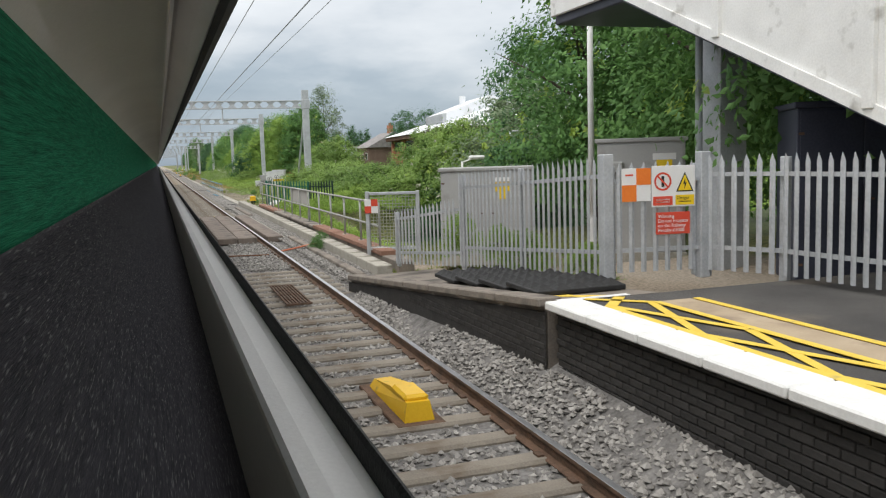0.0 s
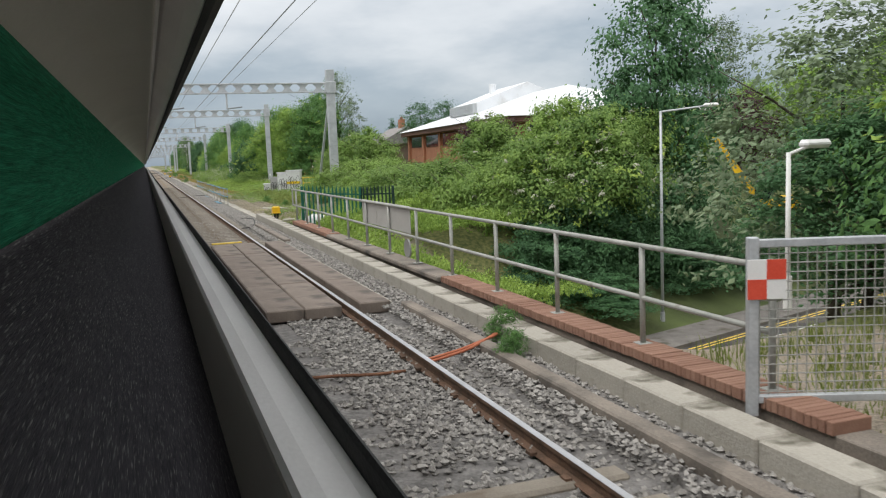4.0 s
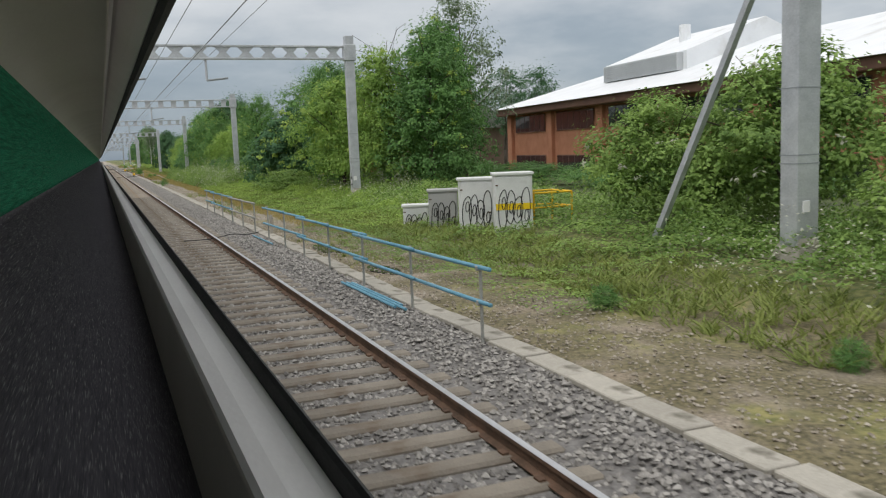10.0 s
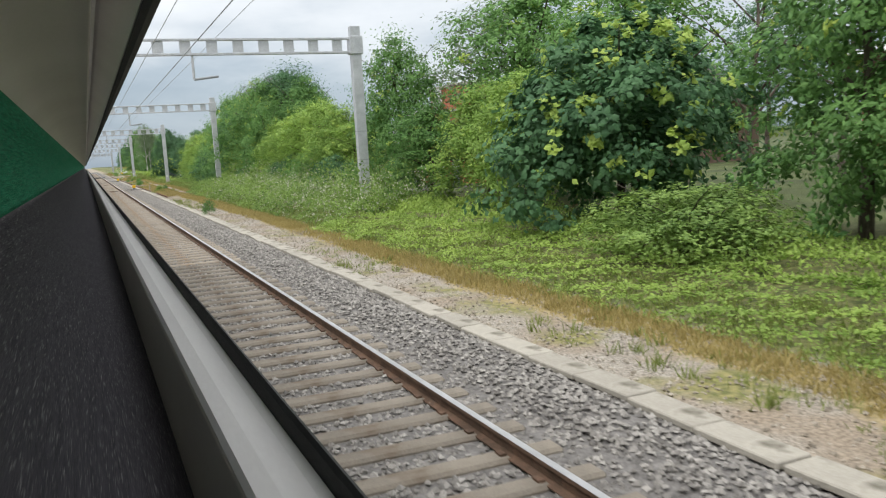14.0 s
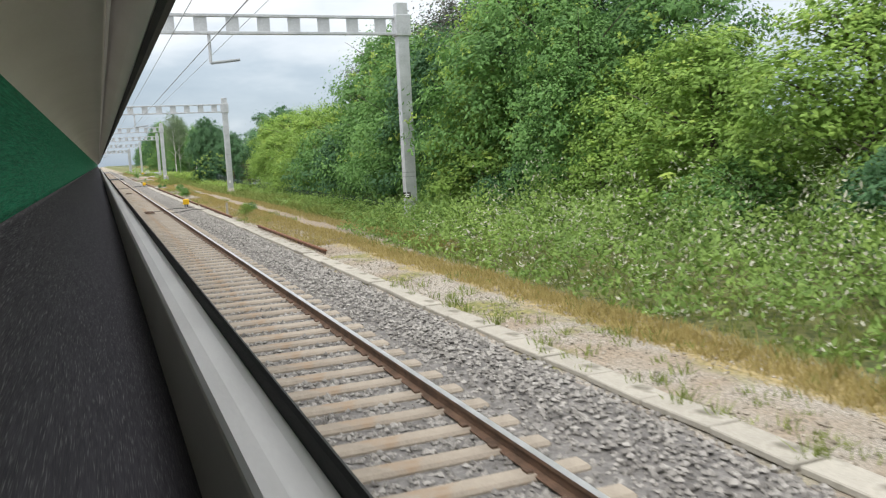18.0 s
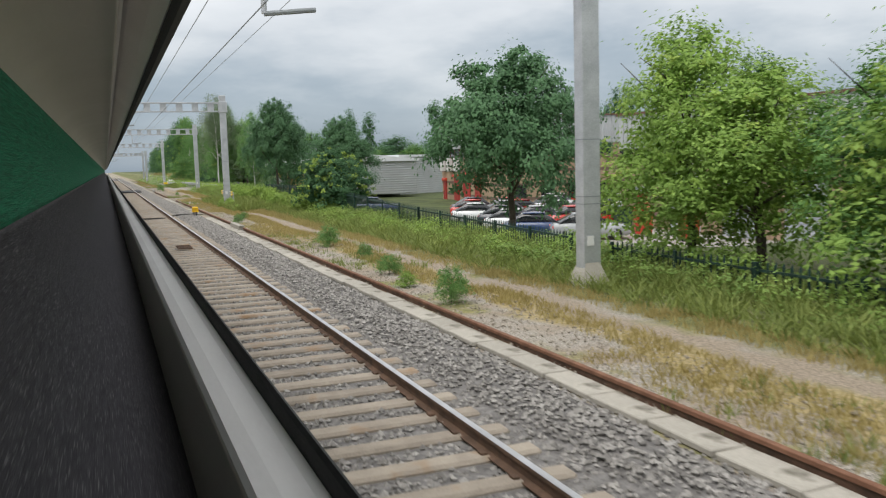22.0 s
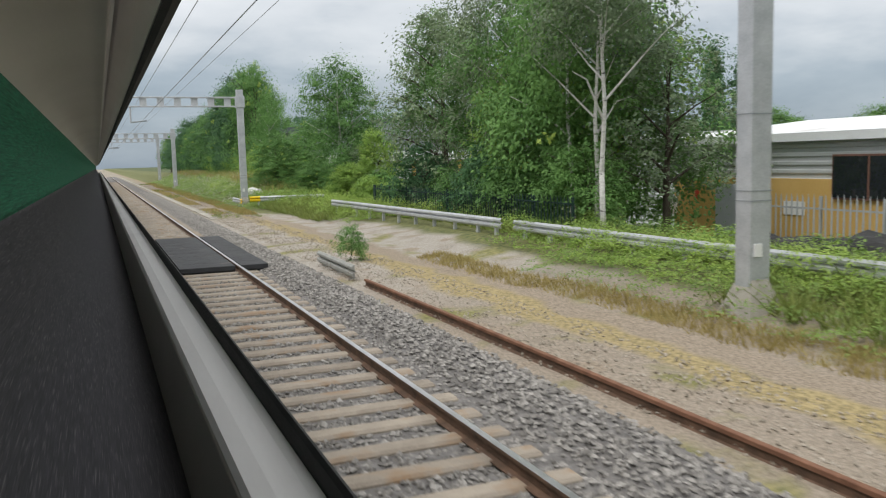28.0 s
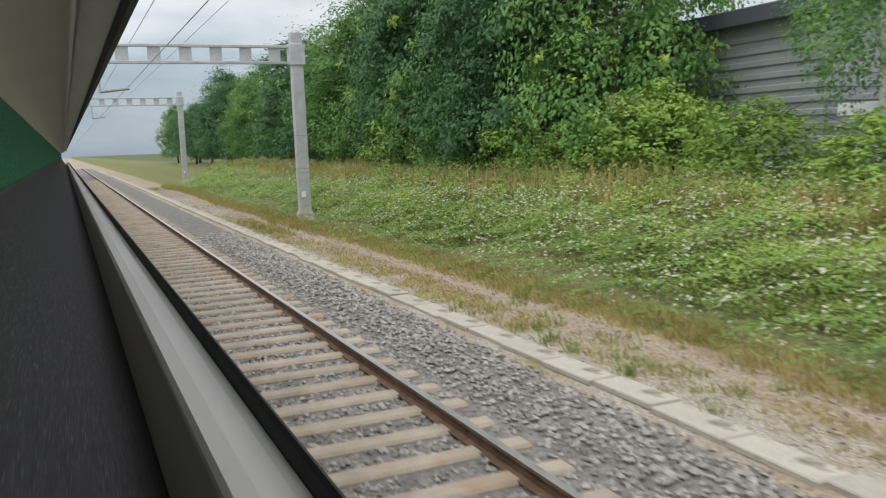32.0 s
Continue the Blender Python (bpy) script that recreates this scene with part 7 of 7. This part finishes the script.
def unit(name, x, y, length, depth, top, turn, label, doors, shut=SIGNRED, base=-1.95):
    """A banded brick industrial unit with clad upper storey, its long face towards the line."""
    u = thing(name, x, y, base, label, "industrial unit", "industrial units", turn=turn)
    H_ = top - base
    part("wall", Geo().box(depth / 2, length / 2, H_ * 0.34, depth, length, H_ * 0.68), TANBRICK, u, "buff brick wall")
    for bz in (0.12, 0.27, 0.42, 0.56):
        part("band", Geo().box(depth / 2, length / 2, H_ * bz, depth + 0.04, length + 0.04, 0.26), BROWNBRICK, u, "brown brick band")
    part("window_band", Geo().box(depth / 2, length / 2, H_ * 0.64, depth + 0.05, length + 0.05, 0.95), DARKGLASS, u, "dark strip of windows")
    for i in range(int(length / 1.9)):
        part("mullion", Geo().box(-0.045, 0.9 + 1.9 * i, H_ * 0.64, 0.05, 0.1, 0.95), FASCIA, u)
    for i in range(int(depth / 2.6)):
        part("pier", Geo().box(0.4 + 2.6 * i, -0.04, H_ * 0.64, 0.8, 0.06, 0.97), TANBRICK, u)
        part("low_window", Geo().box(1.6 + 2.6 * i, -0.03, H_ * 0.2, 1.2, 0.06, 1.1), DARKGLASS, u, "dark ground floor window")
    cl = part("cladding", Geo().box(depth / 2, length / 2, H_ * 0.85, depth + 0.25, length + 0.25, H_ * 0.30), CLAD, u, "pale ribbed cladding")
    ribs = 0
    for i in range(int(length / 0.45)):
        part("rib", Geo().box(-0.15, 0.1 + 0.45 * i, H_ * 0.85, 0.06, 0.16, H_ * 0.29), CLAD, cl)
    for i in range(int(depth / 0.45)):
        part("rib", Geo().box(0.1 + 0.45 * i, -0.15, H_ * 0.85, 0.16, 0.06, H_ * 0.29), CLAD, cl)
    part("roof_edge", Geo().box(depth / 2, length / 2, H_ + 0.05, depth + 0.5, length + 0.5, 0.14), FASCIA, u, "dark roof edge")
    for dy, w, h, m_ in doors:
        dr = part("door", Geo().box(-0.05, dy, h / 2, 0.12, w, h, 0.02), m_, u, "roller door")
        for k in range(int(h / 0.3)):
            part("door_slat", Geo().box(-0.12, dy, 0.2 + 0.3 * k, 0.03, w * 0.96, 0.22, 0.01), m_, dr)
        part("door_head", Geo().box(-0.15, dy, h + 0.12, 0.3, w + 0.3, 0.3, 0.04), shut, dr)
    return u


SHUT = mat("grey_shutter", (0.42, 0.45, 0.48), (0.50, 0.53, 0.56), 1, 30, 0.5, 0.05)
ua = unit("industrial_unit", 32.3, 253.4, 22.0, 30, 6.3, -8, "buff brick industrial unit with ribbed grey cladding", ((7.5, 1.9, 2.7, DOORRED), (11.6, 2.5, 3.0, DOORRED), (15.5, 2.0, 2.8, DOORRED), (20.5, 1.2, 2.4, DOORRED)))
part("nameboard", Geo().box(-0.26, 4.8, 7.3, 0.06, 6.6, 1.0, 0.02), SIGNWHITE, ua, "white nameboard with unreadable marks")
part("board_mark", Geo().box(-0.30, 4.8, 7.3, 0.02, 2.6, 0.3), CLAD, ua)
for i in range(3):
    part("air_unit", Geo().box(-0.3, 14.5 + 3.0 * i, 4.1, 0.5, 0.9, 1.4, 0.05), SIGNWHITE, ua, "white air conditioning unit")
ub = unit("industrial_unit", 31.0, 206.0, 27.0, 24, 5.1, 0, "buff brick industrial unit with grey roller shutters", ((20.5, 2.6, 3.2, SHUT), (16.0, 2.6, 3.2, SHUT), (24.6, 1.1, 2.3, DOORRED), (11.5, 2.6, 3.2, SHUT)), CLAD)
part("black_sign", Geo().box(-0.2, 22.6, 3.75, 0.08, 2.2, 0.6, 0.02), SIGNBLACK, ub, "small black sign")
part("sign_bar", Geo().box(-0.25, 22.6, 3.75, 0.02, 1.5, 0.22), SIGNWHITE, ub)
part("air_unit", Geo().box(-0.3, 19.0, 4.3, 0.5, 0.9, 0.8, 0.05), SIGNWHITE, ub, "white air conditioning unit")


def ribbed_shed(name, x, y, length, depth, top, base, turn, material, label, roof_m=ROOFWHITE, pitch=0.0, step=0.28):
    s = thing(name, x, y, base, label, "metal shed", "metal sheds", turn=turn)
    H_ = top - base
    wl = part("wall", Geo().box(depth / 2, length / 2, H_ / 2, depth, length, H_), material, s, "horizontal ribbed cladding")
    for i in range(int(H_ / step)):
        part("rib", Geo().box(depth / 2, length / 2, 0.15 + step * i, depth + 0.10, length + 0.10, step * 0.55, 0.03), material, wl)
    part("roof", Geo().add([(-0.3, -0.3, H_), (depth + 0.3, -0.3, H_), (depth + 0.3, length + 0.3, H_), (-0.3, length + 0.3, H_), (-0.3, -0.3, H_ + 0.28), (depth / 2, -0.3, H_ + 0.28 + pitch), (depth + 0.3, -0.3, H_ + 0.28), (-0.3, length + 0.3, H_ + 0.28), (depth / 2, length + 0.3, H_ + 0.28 + pitch), (depth + 0.3, length + 0.3, H_ + 0.28)], [(3, 2, 1, 0), (0, 1, 6, 5, 4), (2, 3, 7, 8, 9), (0, 4, 7, 3), (1, 2, 9, 6), (4, 5, 8, 7), (5, 6, 9, 8)]), roof_m, s)
    return s


ribbed_shed("metal_shed", 36, 292, 22, 16, 3.3, -1.95, 20, CLAD, "grey ribbed metal shed with a white roof edge")
u8 = ribbed_shed("ochre_unit", 21.5, 284.0, 15.0, 14, 2.75, -1.2, 0, CLAD, "low ochre unit with grey ribbed parapet and white roof", ROOFWHITE, 0.7)
part("ochre_wall", Geo().box(-0.09, 7.5, 1.35, 0.12, 15.2, 2.75), YELLOWWALL, u8, "ochre painted wall")
part("shutter", Geo().box(-0.17, 11.5, 1.2, 0.10, 2.2, 2.6, 0.01), SHUT, u8, "grey shutter")
part("unit_mark", Geo().box(-0.17, 13.7, 2.1, 0.03, 0.22, 0.42), SIGNRED, u8, "red painted bar")
part("notice", Geo().box(-0.17, 8.8, 1.75, 0.03, 0.9, 0.45), SIGNWHITE, u8, "white notice")
window_strip(u8, -0.2, 0.4, 7.2, 2.1, 3.5, 5)
part("air_unit", Geo().box(-0.4, 15.3, 1.6, 0.5, 0.9, 0.7, 0.05), SIGNWHITE, u8, "white air conditioning unit")
palisade(19.3, 292.0, -1.4, 19.0, 283.0, -1.4, 2.6, 2.6, GALV, "tall galvanised palisade before the ochre unit", "yard palisades", 0.22)
ws = ribbed_shed("metal_shed", 16.6, 338.0, 12.0, 22, 2.75, -0.9, 0, CLAD, "low grey ribbed unit with a white roof edge and ochre piers", ROOFWHITE, 0.2, 0.34)
part("roof_fascia", Geo().box(11, -0.38, 3.55, 22.6, 0.12, 0.45, 0.02), SIGNWHITE, ws, "white roof fascia")
part("ochre_panel", Geo().box(-0.1, 1.6, 1.5, 0.12, 3.0, 1.3), YELLOWWALL, ws, "ochre painted panel")
part("floodlight", Geo().box(-0.4, 1.2, 3.2, 0.5, 0.3, 0.2, 0.04), SIGNWHITE, ws, "white floodlight")
for x0, x1 in ((8.2, 12.0), (12.4, 16.3), (16.9, 20.8)):
    window_strip_y(ws, -0.1, x0, x1, 1.5, 3.1, 4)
for x in (8.0, 12.2, 16.6, 21.0):
    part("pier", Geo().box(x, -0.12, 1.65, 0.3, 0.12, 3.3), YELLOWWALL, ws, "ochre pier")
wh = ribbed_shed("warehouse", 17.2, 351.5, 46, 33, 5.35, -1.0, 0, DARKCLAD, "large slate-grey ribbed warehouse with a dark gable edge", DARKCLAD, 1.35, 0.34)
EAVES = mat("dark_eaves_band", (0.05, 0.06, 0.075), (0.08, 0.09, 0.105), 0.6, 25, 0.5, 0.05)
for a, b in ((-0.4, 16.5), (16.5, 33.4)):
    za, zb = (6.38, 7.73) if a < 0 else (7.73, 6.38)
    part("gable_edge", Geo().add([(x, y, z + d) for x, z in ((a, za), (b, zb)) for y in (-0.5, -0.3) for d in (0, 0.42)], [(0, 1, 3, 2), (4, 6, 7, 5), (0, 4, 5, 1), (2, 3, 7, 6), (0, 2, 6, 4), (1, 5, 7, 3)]), EAVES, wh, "dark gable edge")
part("eaves_band", Geo().box(-0.35, 23, 6.5, 0.2, 46.8, 0.45, 0.03), EAVES, wh, "dark eaves band")
for k in range(4):
    half = 16.2 * (1 - (k + 0.6) / 4.4)
    part("gable_rib", Geo().box(16.5, -0.33, 6.35 + 0.32 * k, 2 * half, 0.07, 0.18, 0.02), DARKCLAD, wh)
# houses
SLATE = mat("slate_roof", (0.20, 0.19, 0.185), (0.32, 0.30, 0.29), 2, 30, 0.8, 0.3)
for x, y, w, l, h, lab in ((34, 139, 9, 9, 4.6, "brick house with a slate roof and chimneys"),):
    ho = thing("brick_house", x, y, -0.3, lab, "house", "houses")
    part("wall", Geo().box(w / 2, l / 2, h / 2, w, l, h), BROWNBRICK, ho)
    part("roof", Geo().add([(-0.4, -0.4, h), (w + 0.4, -0.4, h), (w + 0.4, l + 0.4, h), (-0.4, l + 0.4, h), (w / 2, -0.4, h + 2.6), (w / 2, l + 0.4, h + 2.6)], [(3, 2, 1, 0), (0, 1, 4), (2, 3, 5), (0, 4, 5, 3), (1, 2, 5, 4)]), SLATE, ho)
    ch = part("chimney", Geo().box(w / 2, l * 0.3, h + 3.0, 0.7, 1.4, 1.6, 0.03), WALLBRICK, ho)
    for k in range(3):
        part("pot", Geo().tube((w / 2, l * 0.3 - 0.4 + 0.4 * k, h + 3.8), (w / 2, l * 0.3 - 0.4 + 0.4 * k, h + 4.2), 0.12, n=8), ROOFTILE, ch)
    for i in range(3):
        window_strip(ho, -0.03, 1.2 + i * l / 3.4, 2.4 + i * l / 3.4, h * 0.55, h * 0.8, 2, frame_m=SIGNWHITE)

# red brick house beside the brambles, with its yard
HOUSEBRICK = mat("bright_red_brick", (0.36, 0.10, 0.065), (0.50, 0.165, 0.105), 5, 40, 0.9, 0.3)
rh = thing("red_brick_house", 19.6, 137.0, -0.2, "two-storey red brick house with a grey tiled hipped roof", "house", "houses")
part("tower_wall", Geo().box(3.0, 2.1, 3.0, 6.0, 4.2, 6.0), HOUSEBRICK, rh, "red brick wall")
part("coping", Geo().box(3.0, 2.1, 6.05, 6.2, 4.4, 0.12, 0.02), CONC, rh, "pale stone coping")
part("main_wall", Geo().box(3.9, 7.4, 2.15, 7.4, 6.4, 4.3), HOUSEBRICK, rh, "red brick wall")
part("string_course", Geo().box(-0.02, 1.4, 4.62, 0.08, 2.6, 0.16, 0.02), CONC, rh, "pale stone band")
part("roof", Geo().add([(-0.3, 4.22, 4.3), (8.1, 4.22, 4.3), (8.1, 11.0, 4.3), (-0.3, 11.0, 4.3), (3.4, 4.22, 6.3), (3.8, 8.2, 6.3)], [(3, 2, 1, 0), (0, 4, 5, 3), (1, 2, 5, 4), (2, 3, 5), (0, 1, 4)]), SLATE, rh, "grey tiled roof")
part("gutter", Geo().box(-0.34, 7.6, 4.28, 0.14, 6.8, 0.12, 0.03), DARKCLAD, rh, "dark gutter")
part("downpipe", Geo().tube((-0.08, 2.0, 0.2), (-0.08, 2.0, 4.5), 0.05, n=8), DARKCLAD, rh, "dark downpipe")
part("hopper", Geo().box(-0.1, 2.0, 4.45, 0.2, 0.3, 0.2, 0.03), SIGNWHITE, rh, "white rainwater hopper")
lb = part("louvre", Geo().box(-0.03, 3.2, 5.4, 0.08, 1.25, 1.2, 0.01), SIGNWHITE, rh, "white louvred panel")
for k in range(6):
    part("slat", Geo().box(-0.09, 3.2, 4.95 + 0.18 * k, 0.06, 1.2, 0.05), DARKCLAD, lb)
for y0, y1, z0, z1 in ((2.75, 3.6, 2.4, 4.05), (2.75, 3.6, 0.7, 1.7)):
    window_strip(rh, -0.03, y0, y1, z0, z1, 2, frame_m=SIGNWHITE)
window_strip(rh, 0.17, 4.4, 5.4, 2.85, 4.1, 2, frame_m=DARKCLAD)
window_strip(rh, 0.17, 6.6, 8.2, 2.85, 4.1, 3, frame_m=DARKCLAD)
part("door", Geo().box(-0.03, 1.0, 1.05, 0.1, 0.95, 2.1, 0.01), DARKCLAD, rh, "dark front door")
YARDT = mat("yard_tarmac", (0.09, 0.085, 0.08), (0.17, 0.16, 0.15), 1.5, 60, 0.9, 0.3)
solid("house_yard", Geo().box(16.9, 137.0, 0.20, 5.2, 6.5, 0.16, 0.01), YARDT, "worn tarmac yard before the brick house", "yard", kind="structure")
palisade(14.3, 134.2, 0.25, 14.3, 140.0, 0.25, 0.55, 0.55, DULLGALV, "low grey railing along the house yard", "yard palisades", 0.2)
moto = thing("motorcycle", 16.6, 138.2, 0.28, "dark motorcycle parked in the yard", "motorcycle", turn=20)
for yy in (-0.68, 0.68):
    wl_ = part("wheel", Geo().tube((-0.06, yy, 0.31), (0.06, yy, 0.31), 0.31, n=16), BLACK, moto)
    part("rim", Geo().tube((-0.065, yy, 0.31), (0.065, yy, 0.31), 0.2, n=12), GALV, wl_)
part("engine", Geo().box(0, 0, 0.42, 0.26, 0.6, 0.36, 0.06), DARKCLAD, moto)
part("tank", Geo().box(0, -0.15, 0.82, 0.26, 0.5, 0.24, 0.09), SIGNBLACK, moto)
part("saddle", Geo().box(0, 0.42, 0.80, 0.24, 0.62, 0.12, 0.05), BLACK, moto)
part("fork", Geo().tube((0, -0.68, 0.31), (0, -0.42, 1.0), 0.035, n=6), GALV, moto)
part("handlebar", Geo().tube((-0.34, -0.4, 1.02), (0.34, -0.4, 1.02), 0.018, n=6), BLACK, moto)

# ---- cars and bins in the yard ----
def car_paint(name, c):
    m = mat(name, c, tuple(min(1, v * 1.12 + 0.004) for v in c), 1, 20, 0.25, 0.0, spec=0.6)
    m.node_tree.nodes["Principled BSDF"].inputs["Coat Weight"].default_value = 0.6
    return m


CARS = {n: car_paint("car_" + n, c) for n, c in (("red", (0.50, 0.03, 0.02)), ("white", (0.72, 0.73, 0.74)), ("silver", (0.40, 0.42, 0.43)), ("dark", (0.03, 0.035, 0.05)), ("blue", (0.03, 0.06, 0.16)))}


def loft(sections):
    """A closed skin through rings of points."""
    g = Geo()
    n = len(sections[0])
    v = [p for s in sections for p in s]
    f = []
    for k in range(len(sections) - 1):
        f += [(k * n + i, k * n + (i + 1) % n, (k + 1) * n + (i + 1) % n, (k + 1) * n + i) for i in range(n)]
    f += [tuple(range(n)), tuple(range(len(v) - 1, len(v) - 1 - n, -1))]
    return g.add(v, f)


def ring_at(y, w, z0, z1):
    c = 0.12
    return [(-w, y, z0), (w, y, z0), (w + 0.03, y, (z0 + z1) / 2), (w - c * 0.4, y, z1 - 0.03), (w - c, y, z1), (-w + c, y, z1), (-w + c * 0.4, y, z1 - 0.03), (-w - 0.03, y, (z0 + z1) / 2)]


BODY = loft([ring_at(-2.1, 0.72, 0.35, 0.68), ring_at(-1.95, 0.82, 0.25, 0.80), ring_at(-0.9, 0.87, 0.22, 0.92), ring_at(1.2, 0.87, 0.22, 0.95), ring_at(1.95, 0.82, 0.26, 0.92), ring_at(2.1, 0.72, 0.38, 0.75)])
CABIN = loft([ring_at(-0.95, 0.76, 0.88, 0.95), ring_at(-0.25, 0.68, 0.90, 1.42), ring_at(0.9, 0.68, 0.90, 1.45), ring_at(1.75, 0.74, 0.88, 0.98)])
ROOFP = loft([ring_at(-0.28, 0.655, 1.40, 1.45), ring_at(0.3, 0.67, 1.41, 1.50), ring_at(0.95, 0.655, 1.41, 1.475)])
CARS_MESH = {n: (BODY.mesh("body", m, True), ROOFP.mesh("roof", m, True)) for n, m in CARS.items()}
CABIN_MESH = CABIN.mesh("glazing", DARKGLASS, True)
TYRE = Geo().tube((-0.1, 0, 0), (0.1, 0, 0), 0.31, n=16).mesh("wheel", BLACK, True)
HUB = Geo().tube((-0.105, 0, 0), (0.105, 0, 0), 0.18, n=12).mesh("rim", GALV)
HEADL = Geo().box(0, 0, 0, 0.30, 0.06, 0.13, 0.02).mesh("headlight", SIGNWHITE)
TAILL = Geo().box(0, 0, 0, 0.22, 0.06, 0.16, 0.02).mesh("tail_light", SIGNRED)
PLATE = Geo().box(0, 0, 0, 0.5, 0.02, 0.11).mesh("number_plate", SIGNWHITE)


def car(x, y, turn, colour, z=-1.92):
    c = thing("car", x, y, z, "parked %s hatchback car in the yard" % colour, "car", "parked cars", turn=turn)
    part("body", CARS_MESH[colour][0], None, c)
    part("glazing", CABIN_MESH, None, c)
    part("roof", CARS_MESH[colour][1], None, c)
    for sx in (-0.78, 0.78):
        for sy in (-1.3, 1.3):
            w = part("wheel", TYRE, None, c)
            w.location = (sx, sy, 0.31)
            part("rim", HUB, None, w)
        part("headlight", HEADL, None, c).location = (sx * 0.75, -2.04, 0.66)
        part("tail_light", TAILL, None, c).location = (sx * 0.82, 2.06, 0.74)
    part("number_plate", PLATE, None, c).location = (0, -2.1, 0.45)
    return c


for i, (x, y, t, col) in enumerate(((26.5, 246, 70, "red"), (27.5, 242.5, 80, "silver"), (29.0, 243.0, 82, "red"), (30.2, 239.5, 75, "white"), (24.5, 241.0, 70, "white"), (24.6, 236.6, 65, "dark"), (26.0, 234.4, 70, "silver"), (23.2, 232.6, 62, "white"), (27.5, 232.5, 75, "red"), (22.5, 228.5, 65, "blue"), (24.2, 226.0, 68, "silver"), (22.0, 258, 70, "blue"), (28.2, 249.8, 80, "dark"), (30.0, 247.0, 85, "red"), (36.0, 250.2, 12, "white"), (38.6, 250.0, 12, "red"), (41.2, 249.8, 12, "silver"), (43.8, 249.5, 12, "dark"), (33.6, 246.4, 98, "white"), (36.6, 245.2, 98, "silver"), (39.4, 244.4, 98, "white"), (34.6, 241.6, 98, "silver"), (32.0, 238.4, 95, "dark"))):
    car(x, y, t, col)


def wheelie(x, y, turn, m_, label, w=1.25, h=1.2):
    b = thing("waste_bin", x, y, -1.92, label, "waste bin", "waste bins", turn=turn)
    part("tub", Geo().add([(-w * 0.42, -0.42, 0.16), (w * 0.42, -0.42, 0.16), (w * 0.42, 0.42, 0.16), (-w * 0.42, 0.42, 0.16), (-w / 2, -0.52, h), (w / 2, -0.52, h), (w / 2, 0.52, h), (-w / 2, 0.52, h)], [(3, 2, 1, 0), (4, 5, 6, 7), (0, 1, 5, 4), (1, 2, 6, 5), (2, 3, 7, 6), (3, 0, 4, 7)]), m_, b)
    part("lid", Geo().box(0, 0, h + 0.08, w + 0.06, 1.1, 0.16, 0.06), m_, b)
    for sx in (-1, 1):
        for sy in (-1, 1):
            part("castor", Geo().tube((sx * w * 0.34 - 0.03, sy * 0.34, 0.09), (sx * w * 0.34 + 0.03, sy * 0.34, 0.09), 0.09, n=10), BLACK, b)
    return b


REDBIN = mat("red_plastic", (0.55, 0.06, 0.03), (0.62, 0.09, 0.05), 2, 30, 0.5, 0.05)
GREENBIN = mat("dark_green_steel", (0.03, 0.07, 0.04), (0.05, 0.10, 0.06), 2, 30, 0.6, 0.1)
wheelie(27.4, 225.6, 60, REDBIN, "red wheeled waste bin beside the roller doors", 1.3, 1.45)
wheelie(27.8, 222.2, 60, REDBIN, "red wheeled waste bin beside the roller doors", 1.3, 1.45)
wheelie(29.6, 231.2, 80, GREENBIN, "low dark green steel waste skip by the red door", 2.0, 1.15)
sk = thing("waste_skip", 41.0, 281.6, -1.92, "open blue steel skip heaped with rubbish", "skip", turn=75)
part("tub", Geo().add([(-0.8, -1.2, 0.1), (0.8, -1.2, 0.1), (0.8, 1.2, 0.1), (-0.8, 1.2, 0.1), (-0.9, -1.9, 1.2), (0.9, -1.9, 1.2), (0.9, 1.9, 1.2), (-0.9, 1.9, 1.2)], [(3, 2, 1, 0), (4, 5, 6, 7), (0, 1, 5, 4), (1, 2, 6, 5), (2, 3, 7, 6), (3, 0, 4, 7)]), CARS["blue"], sk)
part("rim", Geo().box(0, 0, 1.22, 1.9, 3.9, 0.1, 0.02), CARS["blue"], sk)
part("heap", Geo().box(0, 0.2, 1.4, 1.5, 2.8, 0.4, 0.18), YELLOWWALL, sk, "heaped pale rubbish")
dn = thing("diamond_sign", 7.13, 243.38, 1.55, "black and white diamond sign on a mast by the barrier", "sign")
for z, m_ in ((0.16, SIGNBLACK), (0.0, SIGNWHITE), (-0.16, SIGNBLACK)):
    part("diamond", Geo().add([(0, -0.1, z), (0, 0, z + 0.1), (0, 0.1, z), (0, 0, z - 0.1)], [(0, 1, 2, 3)]), m_, dn).location = (-0.005, 0, 0)
